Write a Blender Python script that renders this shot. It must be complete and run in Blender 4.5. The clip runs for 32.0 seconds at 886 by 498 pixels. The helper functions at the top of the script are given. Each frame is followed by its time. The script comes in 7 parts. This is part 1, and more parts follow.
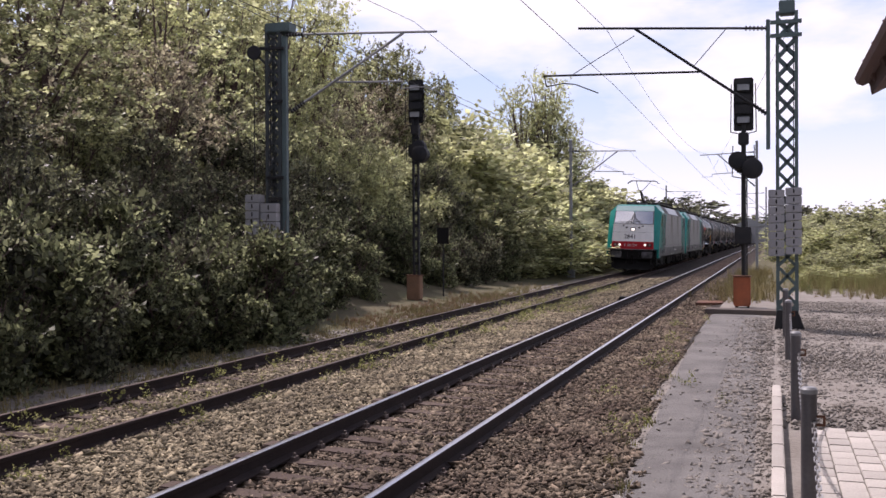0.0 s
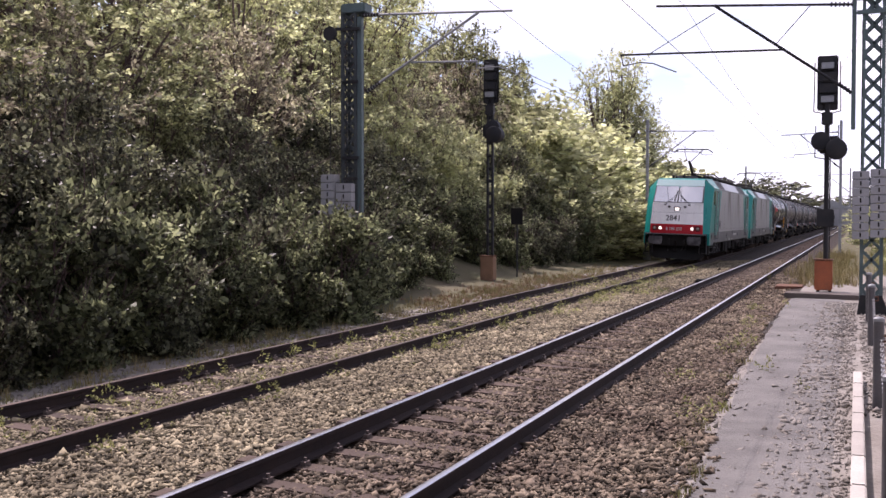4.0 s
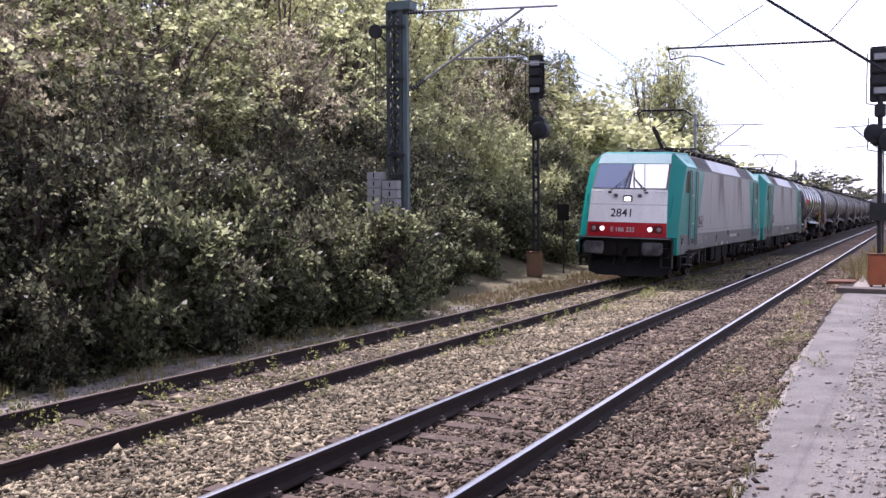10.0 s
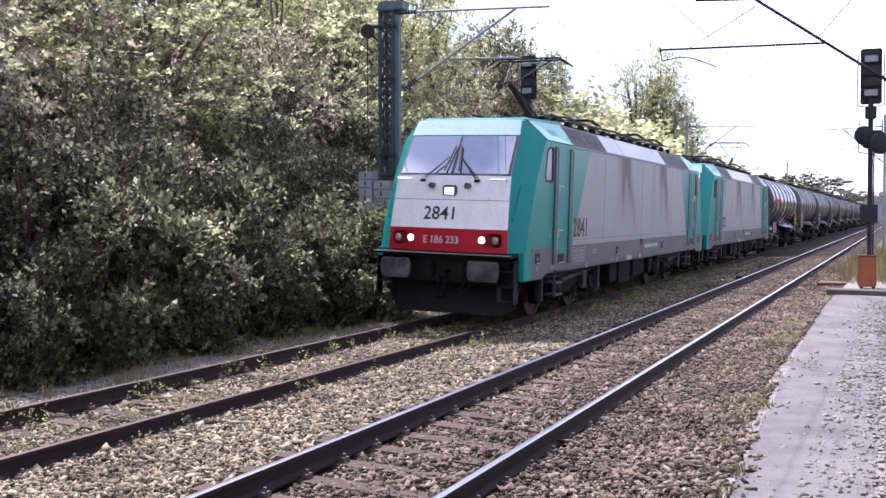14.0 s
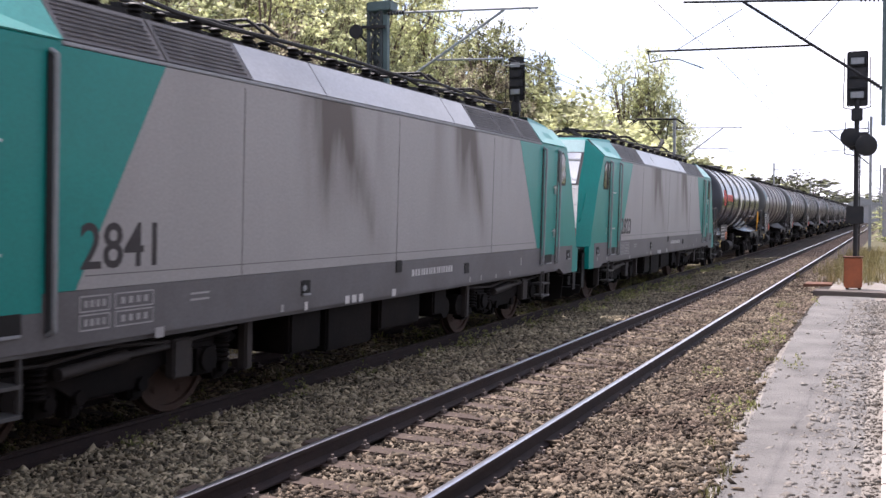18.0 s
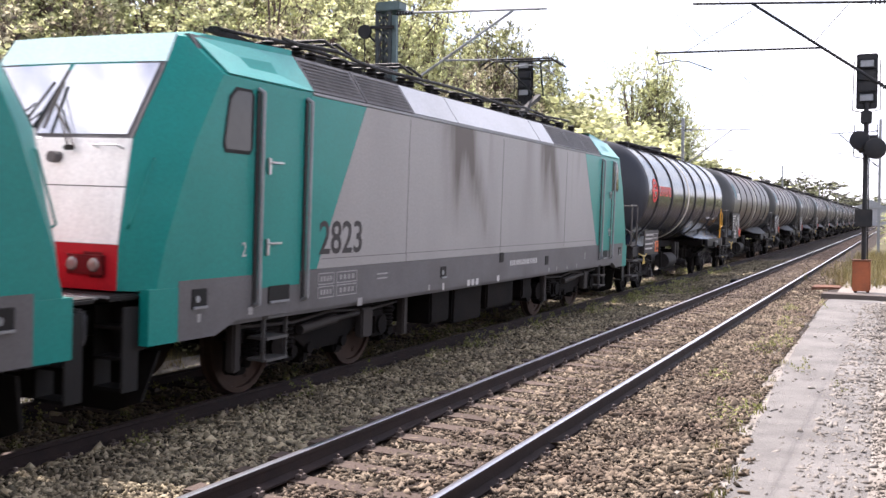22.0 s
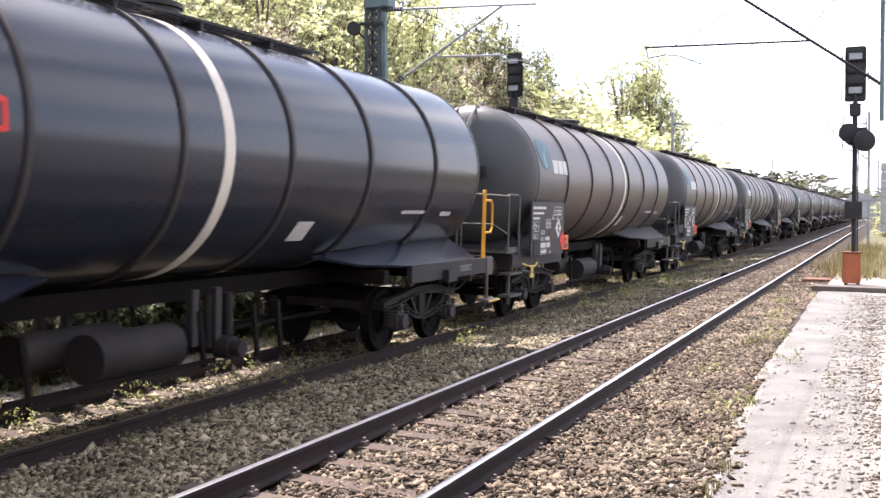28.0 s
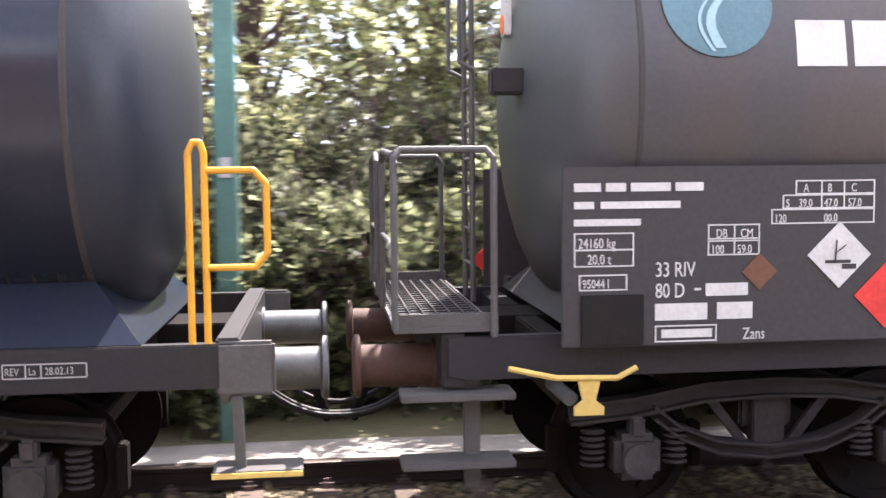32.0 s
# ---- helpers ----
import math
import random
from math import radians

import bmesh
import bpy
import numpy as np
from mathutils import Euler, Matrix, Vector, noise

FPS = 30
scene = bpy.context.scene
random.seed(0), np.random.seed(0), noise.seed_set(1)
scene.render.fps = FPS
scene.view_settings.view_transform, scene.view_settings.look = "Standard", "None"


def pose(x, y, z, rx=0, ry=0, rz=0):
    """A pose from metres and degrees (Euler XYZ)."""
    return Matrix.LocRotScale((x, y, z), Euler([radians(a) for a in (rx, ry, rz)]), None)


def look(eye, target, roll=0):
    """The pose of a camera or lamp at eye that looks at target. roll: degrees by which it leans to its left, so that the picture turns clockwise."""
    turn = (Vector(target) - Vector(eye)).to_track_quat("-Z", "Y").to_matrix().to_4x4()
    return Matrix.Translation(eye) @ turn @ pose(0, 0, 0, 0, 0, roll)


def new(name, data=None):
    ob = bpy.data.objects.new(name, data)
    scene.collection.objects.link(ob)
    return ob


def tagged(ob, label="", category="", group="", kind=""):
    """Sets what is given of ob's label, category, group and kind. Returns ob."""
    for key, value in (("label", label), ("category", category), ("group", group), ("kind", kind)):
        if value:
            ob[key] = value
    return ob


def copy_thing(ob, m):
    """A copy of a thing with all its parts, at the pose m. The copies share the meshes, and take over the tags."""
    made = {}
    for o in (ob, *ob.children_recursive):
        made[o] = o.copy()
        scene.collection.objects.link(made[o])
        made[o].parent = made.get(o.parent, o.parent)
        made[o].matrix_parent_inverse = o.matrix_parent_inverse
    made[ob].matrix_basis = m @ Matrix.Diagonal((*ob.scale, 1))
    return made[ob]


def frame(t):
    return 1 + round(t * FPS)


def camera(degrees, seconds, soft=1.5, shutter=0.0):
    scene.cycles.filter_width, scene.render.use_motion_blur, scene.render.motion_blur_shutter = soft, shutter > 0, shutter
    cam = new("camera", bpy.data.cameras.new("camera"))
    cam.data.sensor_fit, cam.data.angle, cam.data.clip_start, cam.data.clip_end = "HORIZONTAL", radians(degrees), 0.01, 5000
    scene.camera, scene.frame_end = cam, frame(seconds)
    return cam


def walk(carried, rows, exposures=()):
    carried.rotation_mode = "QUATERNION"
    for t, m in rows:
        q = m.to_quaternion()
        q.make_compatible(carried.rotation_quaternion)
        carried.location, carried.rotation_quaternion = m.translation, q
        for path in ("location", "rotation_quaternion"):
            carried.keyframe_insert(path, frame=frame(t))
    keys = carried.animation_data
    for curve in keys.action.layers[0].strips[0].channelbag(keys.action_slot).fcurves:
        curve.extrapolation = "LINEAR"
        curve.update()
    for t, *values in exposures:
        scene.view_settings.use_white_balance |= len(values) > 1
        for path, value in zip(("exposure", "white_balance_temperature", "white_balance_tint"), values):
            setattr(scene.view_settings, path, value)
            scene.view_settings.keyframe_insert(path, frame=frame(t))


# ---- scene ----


# camera ------------------------------------------------------------------
cam = camera(47.17, 32.0, soft=1.5, shutter=0.35)
PATH = [
    (0, 0.002, 0.000, 1.942, 89.411, 0.309, 18.024),
    (0.5, 0.001, 0.000, 1.944, 89.198, 0.494, 18.883),
    (1, 0.000, 0.000, 1.945, 88.886, 0.130, 19.882),
    (1.5, 0.000, 0.000, 1.945, 88.496, -0.058, 20.406),
    (2, 0.000, 0.000, 1.945, 88.504, -0.023, 20.919),
    (2.5, 0.001, 0.000, 1.945, 88.528, -0.197, 21.497),
    (3, 0.002, 0.000, 1.946, 88.568, -0.129, 22.243),
    (3.5, 0.006, 0.001, 1.946, 88.342, -0.113, 22.282),
    (5.5, 0.016, 0.002, 1.948, 88.353, 0.355, 21.778),
    (6, 0.011, 0.002, 1.952, 88.445, 0.219, 21.637),
    (6.5, 0.012, 0.002, 1.950, 88.872, 0.080, 21.395),
    (7, 0.011, 0.002, 1.949, 88.942, 0.178, 21.434),
    (7.5, 0.007, 0.001, 1.948, 88.804, 0.083, 22.295),
    (8, 0.001, -0.001, 1.947, 88.742, 0.194, 23.559),
    (8.5, 0.004, -0.000, 1.947, 88.433, 0.138, 24.301),
    (9, 0.007, -0.000, 1.946, 88.296, 0.176, 24.728),
    (9.5, 0.002, -0.002, 1.947, 88.149, 0.285, 24.599),
    (10, -0.006, -0.003, 1.947, 88.127, 0.380, 24.765),
    (10.5, -0.014, -0.005, 1.945, 88.021, 0.396, 24.712),
    (11, -0.011, -0.004, 1.944, 88.084, 0.271, 24.619),
    (11.5, -0.009, -0.002, 1.944, 88.236, 0.119, 24.342),
    (12, -0.004, -0.000, 1.943, 88.171, 0.188, 24.168),
    (12.5, -0.004, 0.001, 1.942, 88.198, 0.219, 24.415),
    (13, -0.003, 0.005, 1.940, 88.124, 0.302, 24.468),
    (13.5, 0.007, 0.009, 1.940, 88.138, 0.263, 24.409),
    (15.5, -0.004, 0.002, 1.939, 88.217, -0.065, 24.130),
    (16, -0.005, -0.000, 1.940, 88.276, 0.090, 24.109),
    (16.5, -0.009, -0.004, 1.941, 88.194, 0.041, 23.915),
    (17, -0.010, -0.004, 1.942, 88.216, -0.032, 23.873),
    (17.5, -0.002, -0.006, 1.944, 88.255, 0.071, 23.744),
    (18, 0.003, -0.003, 1.945, 88.175, 0.042, 23.642),
    (18.5, -0.001, 0.004, 1.943, 88.388, -0.300, 23.759),
    (19, -0.008, 0.005, 1.942, 88.297, -0.332, 23.694),
    (19.5, -0.009, -0.003, 1.943, 88.424, -0.265, 23.788),
    (20, -0.007, -0.002, 1.944, 88.286, -0.138, 23.713),
    (20.5, -0.006, 0.005, 1.946, 88.177, -0.078, 23.823),
    (21, -0.004, 0.006, 1.948, 88.040, -0.169, 23.885),
    (21.5, -0.003, -0.007, 1.949, 88.077, -0.160, 24.007),
    (22, 0.008, -0.002, 1.951, 88.187, -0.322, 24.072),
    (22.5, 0.012, -0.010, 1.953, 88.228, -0.215, 24.152),
    (23, 0.013, -0.006, 1.950, 88.100, -0.296, 24.012),
    (23.5, 0.015, 0.000, 1.949, 88.118, -0.268, 23.688),
    (24, 0.020, 0.010, 1.946, 88.518, -0.247, 23.739),
    (24.5, 0.008, 0.002, 1.943, 88.277, -0.290, 23.423),
    (26.5, -0.008, -0.003, 1.942, 88.238, -0.060, 23.584),
    (27, -0.011, -0.002, 1.944, 88.280, -0.173, 23.682),
    (27.5, -0.004, 0.004, 1.946, 88.087, -0.114, 23.568),
    (28, -0.000, 0.001, 1.948, 87.986, 0.241, 23.555),
    (28.5, -0.003, -0.005, 1.948, 87.996, 0.405, 23.635),
    (29, 0.043, -0.046, 1.916, 87.874, 0.492, 24.745),
    (29.5, 0.010, 0.152, 1.888, 87.884, 0.940, 27.534),
    (30, -0.098, 0.398, 1.832, 87.603, 1.584, 31.580),
    (30.5, -0.135, 0.343, 1.806, 87.618, 1.344, 37.443),
    (31, -0.409, 0.240, 1.984, 87.535, 1.258, 50.543),
    (31.5, -0.569, 0.059, 1.981, 87.657, 1.216, 68.154),
    (32, -0.435, -0.187, 1.957, 87.509, 0.763, 83.305),
]
EXPOSURES = [(0.0, -0.1, 6400, 28), (2.0, 0.04, 6350, 30), (3.0, 0.3, 6350, 31), (6.0, 0.17, 6400, 32), (7.5, 0.15, 6350, 32), (9.0, 0.38, 6100, 32), (12.0, 0.88, 5800, 32), (13.0, 0.88, 5750, 31), (16.0, 0.82, 5750, 28), (17.0, 0.68, 6050, 24), (19.0, 0.88, 6320, 22), (24.0, 1.3, 6450, 20), (27.0, 1.55, 6450, 19), (29.0, 1.7, 6450, 20), (30.0, 2.05, 6450, 19), (31.0, 2.45, 6450, 16), (32.0, 2.45, 6400, 21)]
walk(cam, [(t, pose(x, y, z, a, b, c)) for t, x, y, z, a, b, c in PATH], EXPOSURES)

# light -------------------------------------------------------------------
SUN_DIR = Vector((-0.43, 0.29, 0.86)).normalized()


def make_world():
    world = bpy.data.worlds.new("sky_world")
    world.use_nodes = True
    scene.world = world
    nt = world.node_tree
    bg = nt.nodes["Background"]
    sky = nt.nodes.new("ShaderNodeTexSky")
    sky.sky_type, sky.sun_disc = "NISHITA", False
    sky.sun_elevation = math.asin(SUN_DIR.z)
    sky.sun_rotation = math.atan2(SUN_DIR.x, SUN_DIR.y)
    sky.dust_density = 2.0
    co = nt.nodes.new("ShaderNodeTexCoord")
    mp = nt.nodes.new("ShaderNodeMapping")
    mp.inputs["Scale"].default_value = (2.2, 2.2, 6.0)
    nz = nt.nodes.new("ShaderNodeTexNoise")
    nz.inputs["Scale"].default_value, nz.inputs["Detail"].default_value, nz.inputs["Roughness"].default_value = 1.6, 6, 0.55
    ramp = nt.nodes.new("ShaderNodeValToRGB")
    ramp.color_ramp.elements[0].position, ramp.color_ramp.elements[1].position = 0.44, 0.60
    mix = nt.nodes.new("ShaderNodeMixRGB")
    mix.inputs["Color2"].default_value = (11.3, 11.5, 11.8, 1)
    nt.links.new(co.outputs["Generated"], mp.inputs["Vector"])
    nt.links.new(mp.outputs["Vector"], nz.inputs["Vector"])
    nt.links.new(nz.outputs["Fac"], ramp.inputs["Fac"])
    # bright blue summer haze towards the horizon, white clouds over it
    sep = nt.nodes.new("ShaderNodeSeparateXYZ")
    low = nt.nodes.new("ShaderNodeMapRange")
    low.interpolation_type = "SMOOTHSTEP"
    low.inputs["From Min"].default_value, low.inputs["From Max"].default_value = 0.05, 0.62
    low.inputs["To Min"].default_value, low.inputs["To Max"].default_value = 0.95, 0.0
    haze = nt.nodes.new("ShaderNodeMixRGB")
    haze.inputs["Color2"].default_value = (7.0, 9.0, 11.4, 1)
    pale = nt.nodes.new("ShaderNodeMapRange")
    pale.interpolation_type = "SMOOTHSTEP"
    pale.inputs["From Min"].default_value, pale.inputs["From Max"].default_value = 0.0, 0.16
    pale.inputs["To Min"].default_value, pale.inputs["To Max"].default_value = 1.0, 0.0
    most = nt.nodes.new("ShaderNodeMath")
    most.operation = "MAXIMUM"
    nt.links.new(co.outputs["Generated"], sep.inputs["Vector"])
    nt.links.new(sep.outputs["Z"], low.inputs["Value"])
    nt.links.new(sep.outputs["Z"], pale.inputs["Value"])
    nt.links.new(low.outputs["Result"], haze.inputs["Fac"])
    nt.links.new(sky.outputs["Color"], haze.inputs["Color1"])
    nt.links.new(ramp.outputs["Color"], most.inputs[0])
    nt.links.new(pale.outputs["Result"], most.inputs[1])
    nt.links.new(most.outputs[0], mix.inputs["Fac"])
    nt.links.new(haze.outputs["Color"], mix.inputs["Color1"])
    nt.links.new(mix.outputs["Color"], bg.inputs["Color"])
    bg.inputs["Strength"].default_value = 0.10
    sun = new("sun", bpy.data.lights.new("sun", "SUN"))
    sun.data.energy, sun.data.angle, sun.data.color = 5.0, radians(0.6), (1.0, 0.95, 0.87)
    sun.matrix_world = look(SUN_DIR * 50, (0, 0, 0))


make_world()


# materials ---------------------------------------------------------------
def mat(name, base, rough=0.7, metal=0.0, second=None, scale=3.0, fine=60.0, bump=0.1, amount=0.5, streak=False, spec=0.22, coat=0.0, island=0.0, obj_random=0.0):
    """A painted, stony or metal surface with broad stains and fine grain."""
    m = bpy.data.materials.new(name)
    m.use_nodes = True
    nt = m.node_tree
    b = nt.nodes["Principled BSDF"]
    b.inputs["Roughness"].default_value, b.inputs["Metallic"].default_value = rough, metal
    b.inputs["Specular IOR Level"].default_value = spec
    b.inputs["Coat Weight"].default_value = coat
    second = second or tuple(c * 0.6 for c in base)
    co = nt.nodes.new("ShaderNodeTexCoord")
    mp = nt.nodes.new("ShaderNodeMapping")
    mp.inputs["Scale"].default_value = (1, 1, 0.18) if streak else (1, 1, 1)
    nt.links.new(co.outputs["Object"], mp.inputs["Vector"])
    n1 = nt.nodes.new("ShaderNodeTexNoise")
    n1.inputs["Scale"].default_value, n1.inputs["Detail"].default_value, n1.inputs["Roughness"].default_value = scale, 5, 0.6
    n2 = nt.nodes.new("ShaderNodeTexNoise")
    n2.inputs["Scale"].default_value, n2.inputs["Detail"].default_value = fine, 3
    nt.links.new(mp.outputs["Vector"], n1.inputs["Vector"])
    nt.links.new(co.outputs["Object"], n2.inputs["Vector"])
    ramp = nt.nodes.new("ShaderNodeValToRGB")
    ramp.color_ramp.elements[0].position, ramp.color_ramp.elements[1].position = 0.35, 0.68
    nt.links.new(n1.outputs["Fac"], ramp.inputs["Fac"])
    mul = nt.nodes.new("ShaderNodeMath")
    mul.operation = "MULTIPLY"
    mul.inputs[1].default_value = amount
    nt.links.new(ramp.outputs["Color"], mul.inputs[0])
    mix = nt.nodes.new("ShaderNodeMixRGB")
    mix.inputs["Color1"].default_value, mix.inputs["Color2"].default_value = (*base, 1), (*second, 1)
    nt.links.new(mul.outputs[0], mix.inputs["Fac"])
    hue = nt.nodes.new("ShaderNodeHueSaturation")
    val = nt.nodes.new("ShaderNodeMapRange")
    val.inputs["To Min"].default_value, val.inputs["To Max"].default_value = 0.78, 1.22
    nt.links.new(n2.outputs["Fac"], val.inputs["Value"])
    last = val.outputs["Result"]
    if island or obj_random:
        if island:
            info, out, amt = nt.nodes.new("ShaderNodeNewGeometry"), "Random Per Island", island
        else:
            info, out, amt = nt.nodes.new("ShaderNodeObjectInfo"), "Random", obj_random
        r2 = nt.nodes.new("ShaderNodeMapRange")
        r2.inputs["To Min"].default_value, r2.inputs["To Max"].default_value = 1 - amt, 1 + amt
        nt.links.new(info.outputs[out], r2.inputs["Value"])
        m2 = nt.nodes.new("ShaderNodeMath")
        m2.operation = "MULTIPLY"
        nt.links.new(last, m2.inputs[0])
        nt.links.new(r2.outputs["Result"], m2.inputs[1])
        last = m2.outputs[0]
    nt.links.new(last, hue.inputs["Value"])
    nt.links.new(mix.outputs["Color"], hue.inputs["Color"])
    nt.links.new(hue.outputs["Color"], b.inputs["Base Color"])
    if bump:
        bp = nt.nodes.new("ShaderNodeBump")
        bp.inputs["Strength"].default_value, bp.inputs["Distance"].default_value = bump, 0.02
        nt.links.new(n2.outputs["Fac"], bp.inputs["Height"])
        nt.links.new(bp.outputs["Normal"], b.inputs["Normal"])
    return m


def leaf_mat(name, a, b_, c):
    """Leaves: colour drifts from one leaf to the next, some light passes through."""
    m = bpy.data.materials.new(name)
    m.use_nodes = True
    nt = m.node_tree
    b = nt.nodes["Principled BSDF"]
    b.inputs["Roughness"].default_value = 0.42
    b.inputs["Specular IOR Level"].default_value = 0.28
    geo = nt.nodes.new("ShaderNodeNewGeometry")
    oi = nt.nodes.new("ShaderNodeObjectInfo")
    ramp = nt.nodes.new("ShaderNodeValToRGB")
    e = ramp.color_ramp.elements
    e[0].color, e[1].color = (*a, 1), (*c, 1)
    mid = e.new(0.55)
    mid.color = (*b_, 1)
    nt.links.new(geo.outputs["Random Per Island"], ramp.inputs["Fac"])
    hue = nt.nodes.new("ShaderNodeHueSaturation")
    mr = nt.nodes.new("ShaderNodeMapRange")
    mr.inputs["To Min"].default_value, mr.inputs["To Max"].default_value = 0.75, 1.25
    nt.links.new(oi.outputs["Random"], mr.inputs["Value"])
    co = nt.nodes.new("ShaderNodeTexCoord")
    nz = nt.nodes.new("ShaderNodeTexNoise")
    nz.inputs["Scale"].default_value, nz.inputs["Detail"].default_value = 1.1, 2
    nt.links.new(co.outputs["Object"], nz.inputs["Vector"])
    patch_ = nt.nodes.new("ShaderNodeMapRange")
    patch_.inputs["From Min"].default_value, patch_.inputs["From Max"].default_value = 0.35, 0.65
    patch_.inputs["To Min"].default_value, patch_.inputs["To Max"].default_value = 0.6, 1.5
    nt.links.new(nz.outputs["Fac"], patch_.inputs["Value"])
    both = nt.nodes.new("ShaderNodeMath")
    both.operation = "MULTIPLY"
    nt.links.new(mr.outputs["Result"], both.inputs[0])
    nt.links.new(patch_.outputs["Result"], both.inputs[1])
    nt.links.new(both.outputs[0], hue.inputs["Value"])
    nt.links.new(ramp.outputs["Color"], hue.inputs["Color"])
    nt.links.new(hue.outputs["Color"], b.inputs["Base Color"])
    tr = nt.nodes.new("ShaderNodeBsdfTranslucent")
    nt.links.new(hue.outputs["Color"], tr.inputs["Color"])
    mx = nt.nodes.new("ShaderNodeMixShader")
    mx.inputs["Fac"].default_value = 0.62
    out = nt.nodes["Material Output"]
    nt.links.new(b.outputs["BSDF"], mx.inputs[1])
    nt.links.new(tr.outputs["BSDF"], mx.inputs[2])
    nt.links.new(mx.outputs["Shader"], out.inputs["Surface"])
    return m


def glow(name, col, strength):
    m = bpy.data.materials.new(name)
    m.use_nodes = True
    b = m.node_tree.nodes["Principled BSDF"]
    b.inputs["Base Color"].default_value = (*col, 1)
    b.inputs["Emission Color"].default_value = (*col, 1)
    b.inputs["Emission Strength"].default_value = strength
    return m


def streaked(name, base, dirt, z0, z1):
    """Bodyside paint with soot streaks that run down from the roof edge."""
    m = mat(name, base, 0.5, 0, tuple(c * 0.8 for c in base), 0.7, 35, 0.02, 0.6, streak=True)
    nt = m.node_tree
    b = nt.nodes["Principled BSDF"]
    src = b.inputs["Base Color"].links[0].from_socket
    co = nt.nodes.new("ShaderNodeTexCoord")
    mp = nt.nodes.new("ShaderNodeMapping")
    mp.inputs["Scale"].default_value = (0.2, 0.75, 0.12)
    n = nt.nodes.new("ShaderNodeTexNoise")
    n.inputs["Scale"].default_value, n.inputs["Detail"].default_value, n.inputs["Distortion"].default_value = 1.0, 4, 0.4
    nt.links.new(co.outputs["Object"], mp.inputs["Vector"])
    nt.links.new(mp.outputs["Vector"], n.inputs["Vector"])
    ramp = nt.nodes.new("ShaderNodeValToRGB")
    ramp.color_ramp.elements[0].position, ramp.color_ramp.elements[1].position = 0.56, 0.68
    nt.links.new(n.outputs["Fac"], ramp.inputs["Fac"])
    sep = nt.nodes.new("ShaderNodeSeparateXYZ")
    nt.links.new(co.outputs["Object"], sep.inputs["Vector"])
    mr = nt.nodes.new("ShaderNodeMapRange")
    mr.inputs["From Min"].default_value, mr.inputs["From Max"].default_value = z0, z1
    nt.links.new(sep.outputs["Z"], mr.inputs["Value"])
    def op(kind, a, b):
        n_ = nt.nodes.new("ShaderNodeMath")
        n_.operation = kind
        for k, v in enumerate((a, b)):
            if isinstance(v, (int, float)):
                n_.inputs[k].default_value = v
            else:
                nt.links.new(v, n_.inputs[k])
        return n_.outputs[0]
    total = op("MULTIPLY", ramp.outputs["Color"], op("MULTIPLY", mr.outputs["Result"], 0.45))
    fall = op("SUBTRACT", 3.45, sep.outputs["Z"])
    rag = nt.nodes.new("ShaderNodeTexNoise")
    rag.inputs["Scale"].default_value, rag.inputs["Detail"].default_value = 5.0, 6
    nt.links.new(mp.outputs["Vector"], rag.inputs["Vector"])
    for yc, lean, wide, depth in ((6.95, 0.10, 0.80, 1.7), (7.3, 0.60, 0.55, 2.1), (11.35, 0.06, 0.62, 1.5), (11.55, 0.45, 0.42, 2.1)):
        d = op("ABSOLUTE", op("SUBTRACT", op("SUBTRACT", sep.outputs["Y"], yc), op("MULTIPLY", fall, lean)), 0)
        core = op("POWER", op("MAXIMUM", op("SUBTRACT", 1.0, op("DIVIDE", d, wide)), 0.0), 1.4)
        fade = op("MAXIMUM", op("SUBTRACT", 1.0, op("DIVIDE", fall, depth)), 0.0)
        total = op("ADD", total, op("MULTIPLY", op("MULTIPLY", core, fade), op("MULTIPLY", op("POWER", rag.outputs["Fac"], 1.6), 3.6)))
    cap = op("MINIMUM", total, 0.9)
    mix = nt.nodes.new("ShaderNodeMixRGB")
    mix.inputs["Color2"].default_value = (*dirt, 1)
    nt.links.new(cap, mix.inputs["Fac"])
    nt.links.new(src, mix.inputs["Color1"])
    nt.links.new(mix.outputs["Color"], b.inputs["Base Color"])
    return m


M = {}
M["ballast"] = mat("ballast_stone", (0.265, 0.225, 0.15), 0.9, 0, (0.085, 0.068, 0.048), 0.9, 25, 0.3, 0.8, island=0.8)
M["ballast_rust"] = mat("ballast_rusty", (0.178, 0.143, 0.103), 0.9, 0, (0.06, 0.04, 0.032), 0.8, 25, 0.3, 0.85, island=0.8)
# bed far darker than its stones, holding the shade of their gaps
M["shaded_ballast_bed"] = mat("shaded_ballast_bed", (0.034, 0.025, 0.02), 0.95, 0, (0.022, 0.016, 0.012), 0.8, 22, 1.0, 0.8)
M["asphalt"] = mat("asphalt", (0.19, 0.182, 0.172), 0.95, 0, (0.11, 0.105, 0.1), 1.3, 45, 1.0, 0.9)
M["rubble"] = mat("rubble_ground", (0.26, 0.24, 0.215), 0.95, 0, (0.17, 0.15, 0.13), 0.9, 20, 0.9, 0.8)
M["soil"] = mat("soil", (0.13, 0.11, 0.07), 0.95, 0, (0.07, 0.075, 0.035), 0.35, 14, 0.8, 0.9)
M["rail_side"] = mat("rail_rust", (0.022, 0.016, 0.016), 0.75, 0.0, (0.045, 0.028, 0.024), 4, 60, 0.2, spec=0.18)
M["rail_top"] = mat("rail_polished", (0.60, 0.60, 0.64), 0.28, 1.0, (0.5, 0.48, 0.5), 6, 40, 0.0)
M["rail_dull"] = mat("rail_dull", (0.12, 0.09, 0.08), 0.45, 0.7, (0.08, 0.06, 0.05), 6, 40, 0.05)
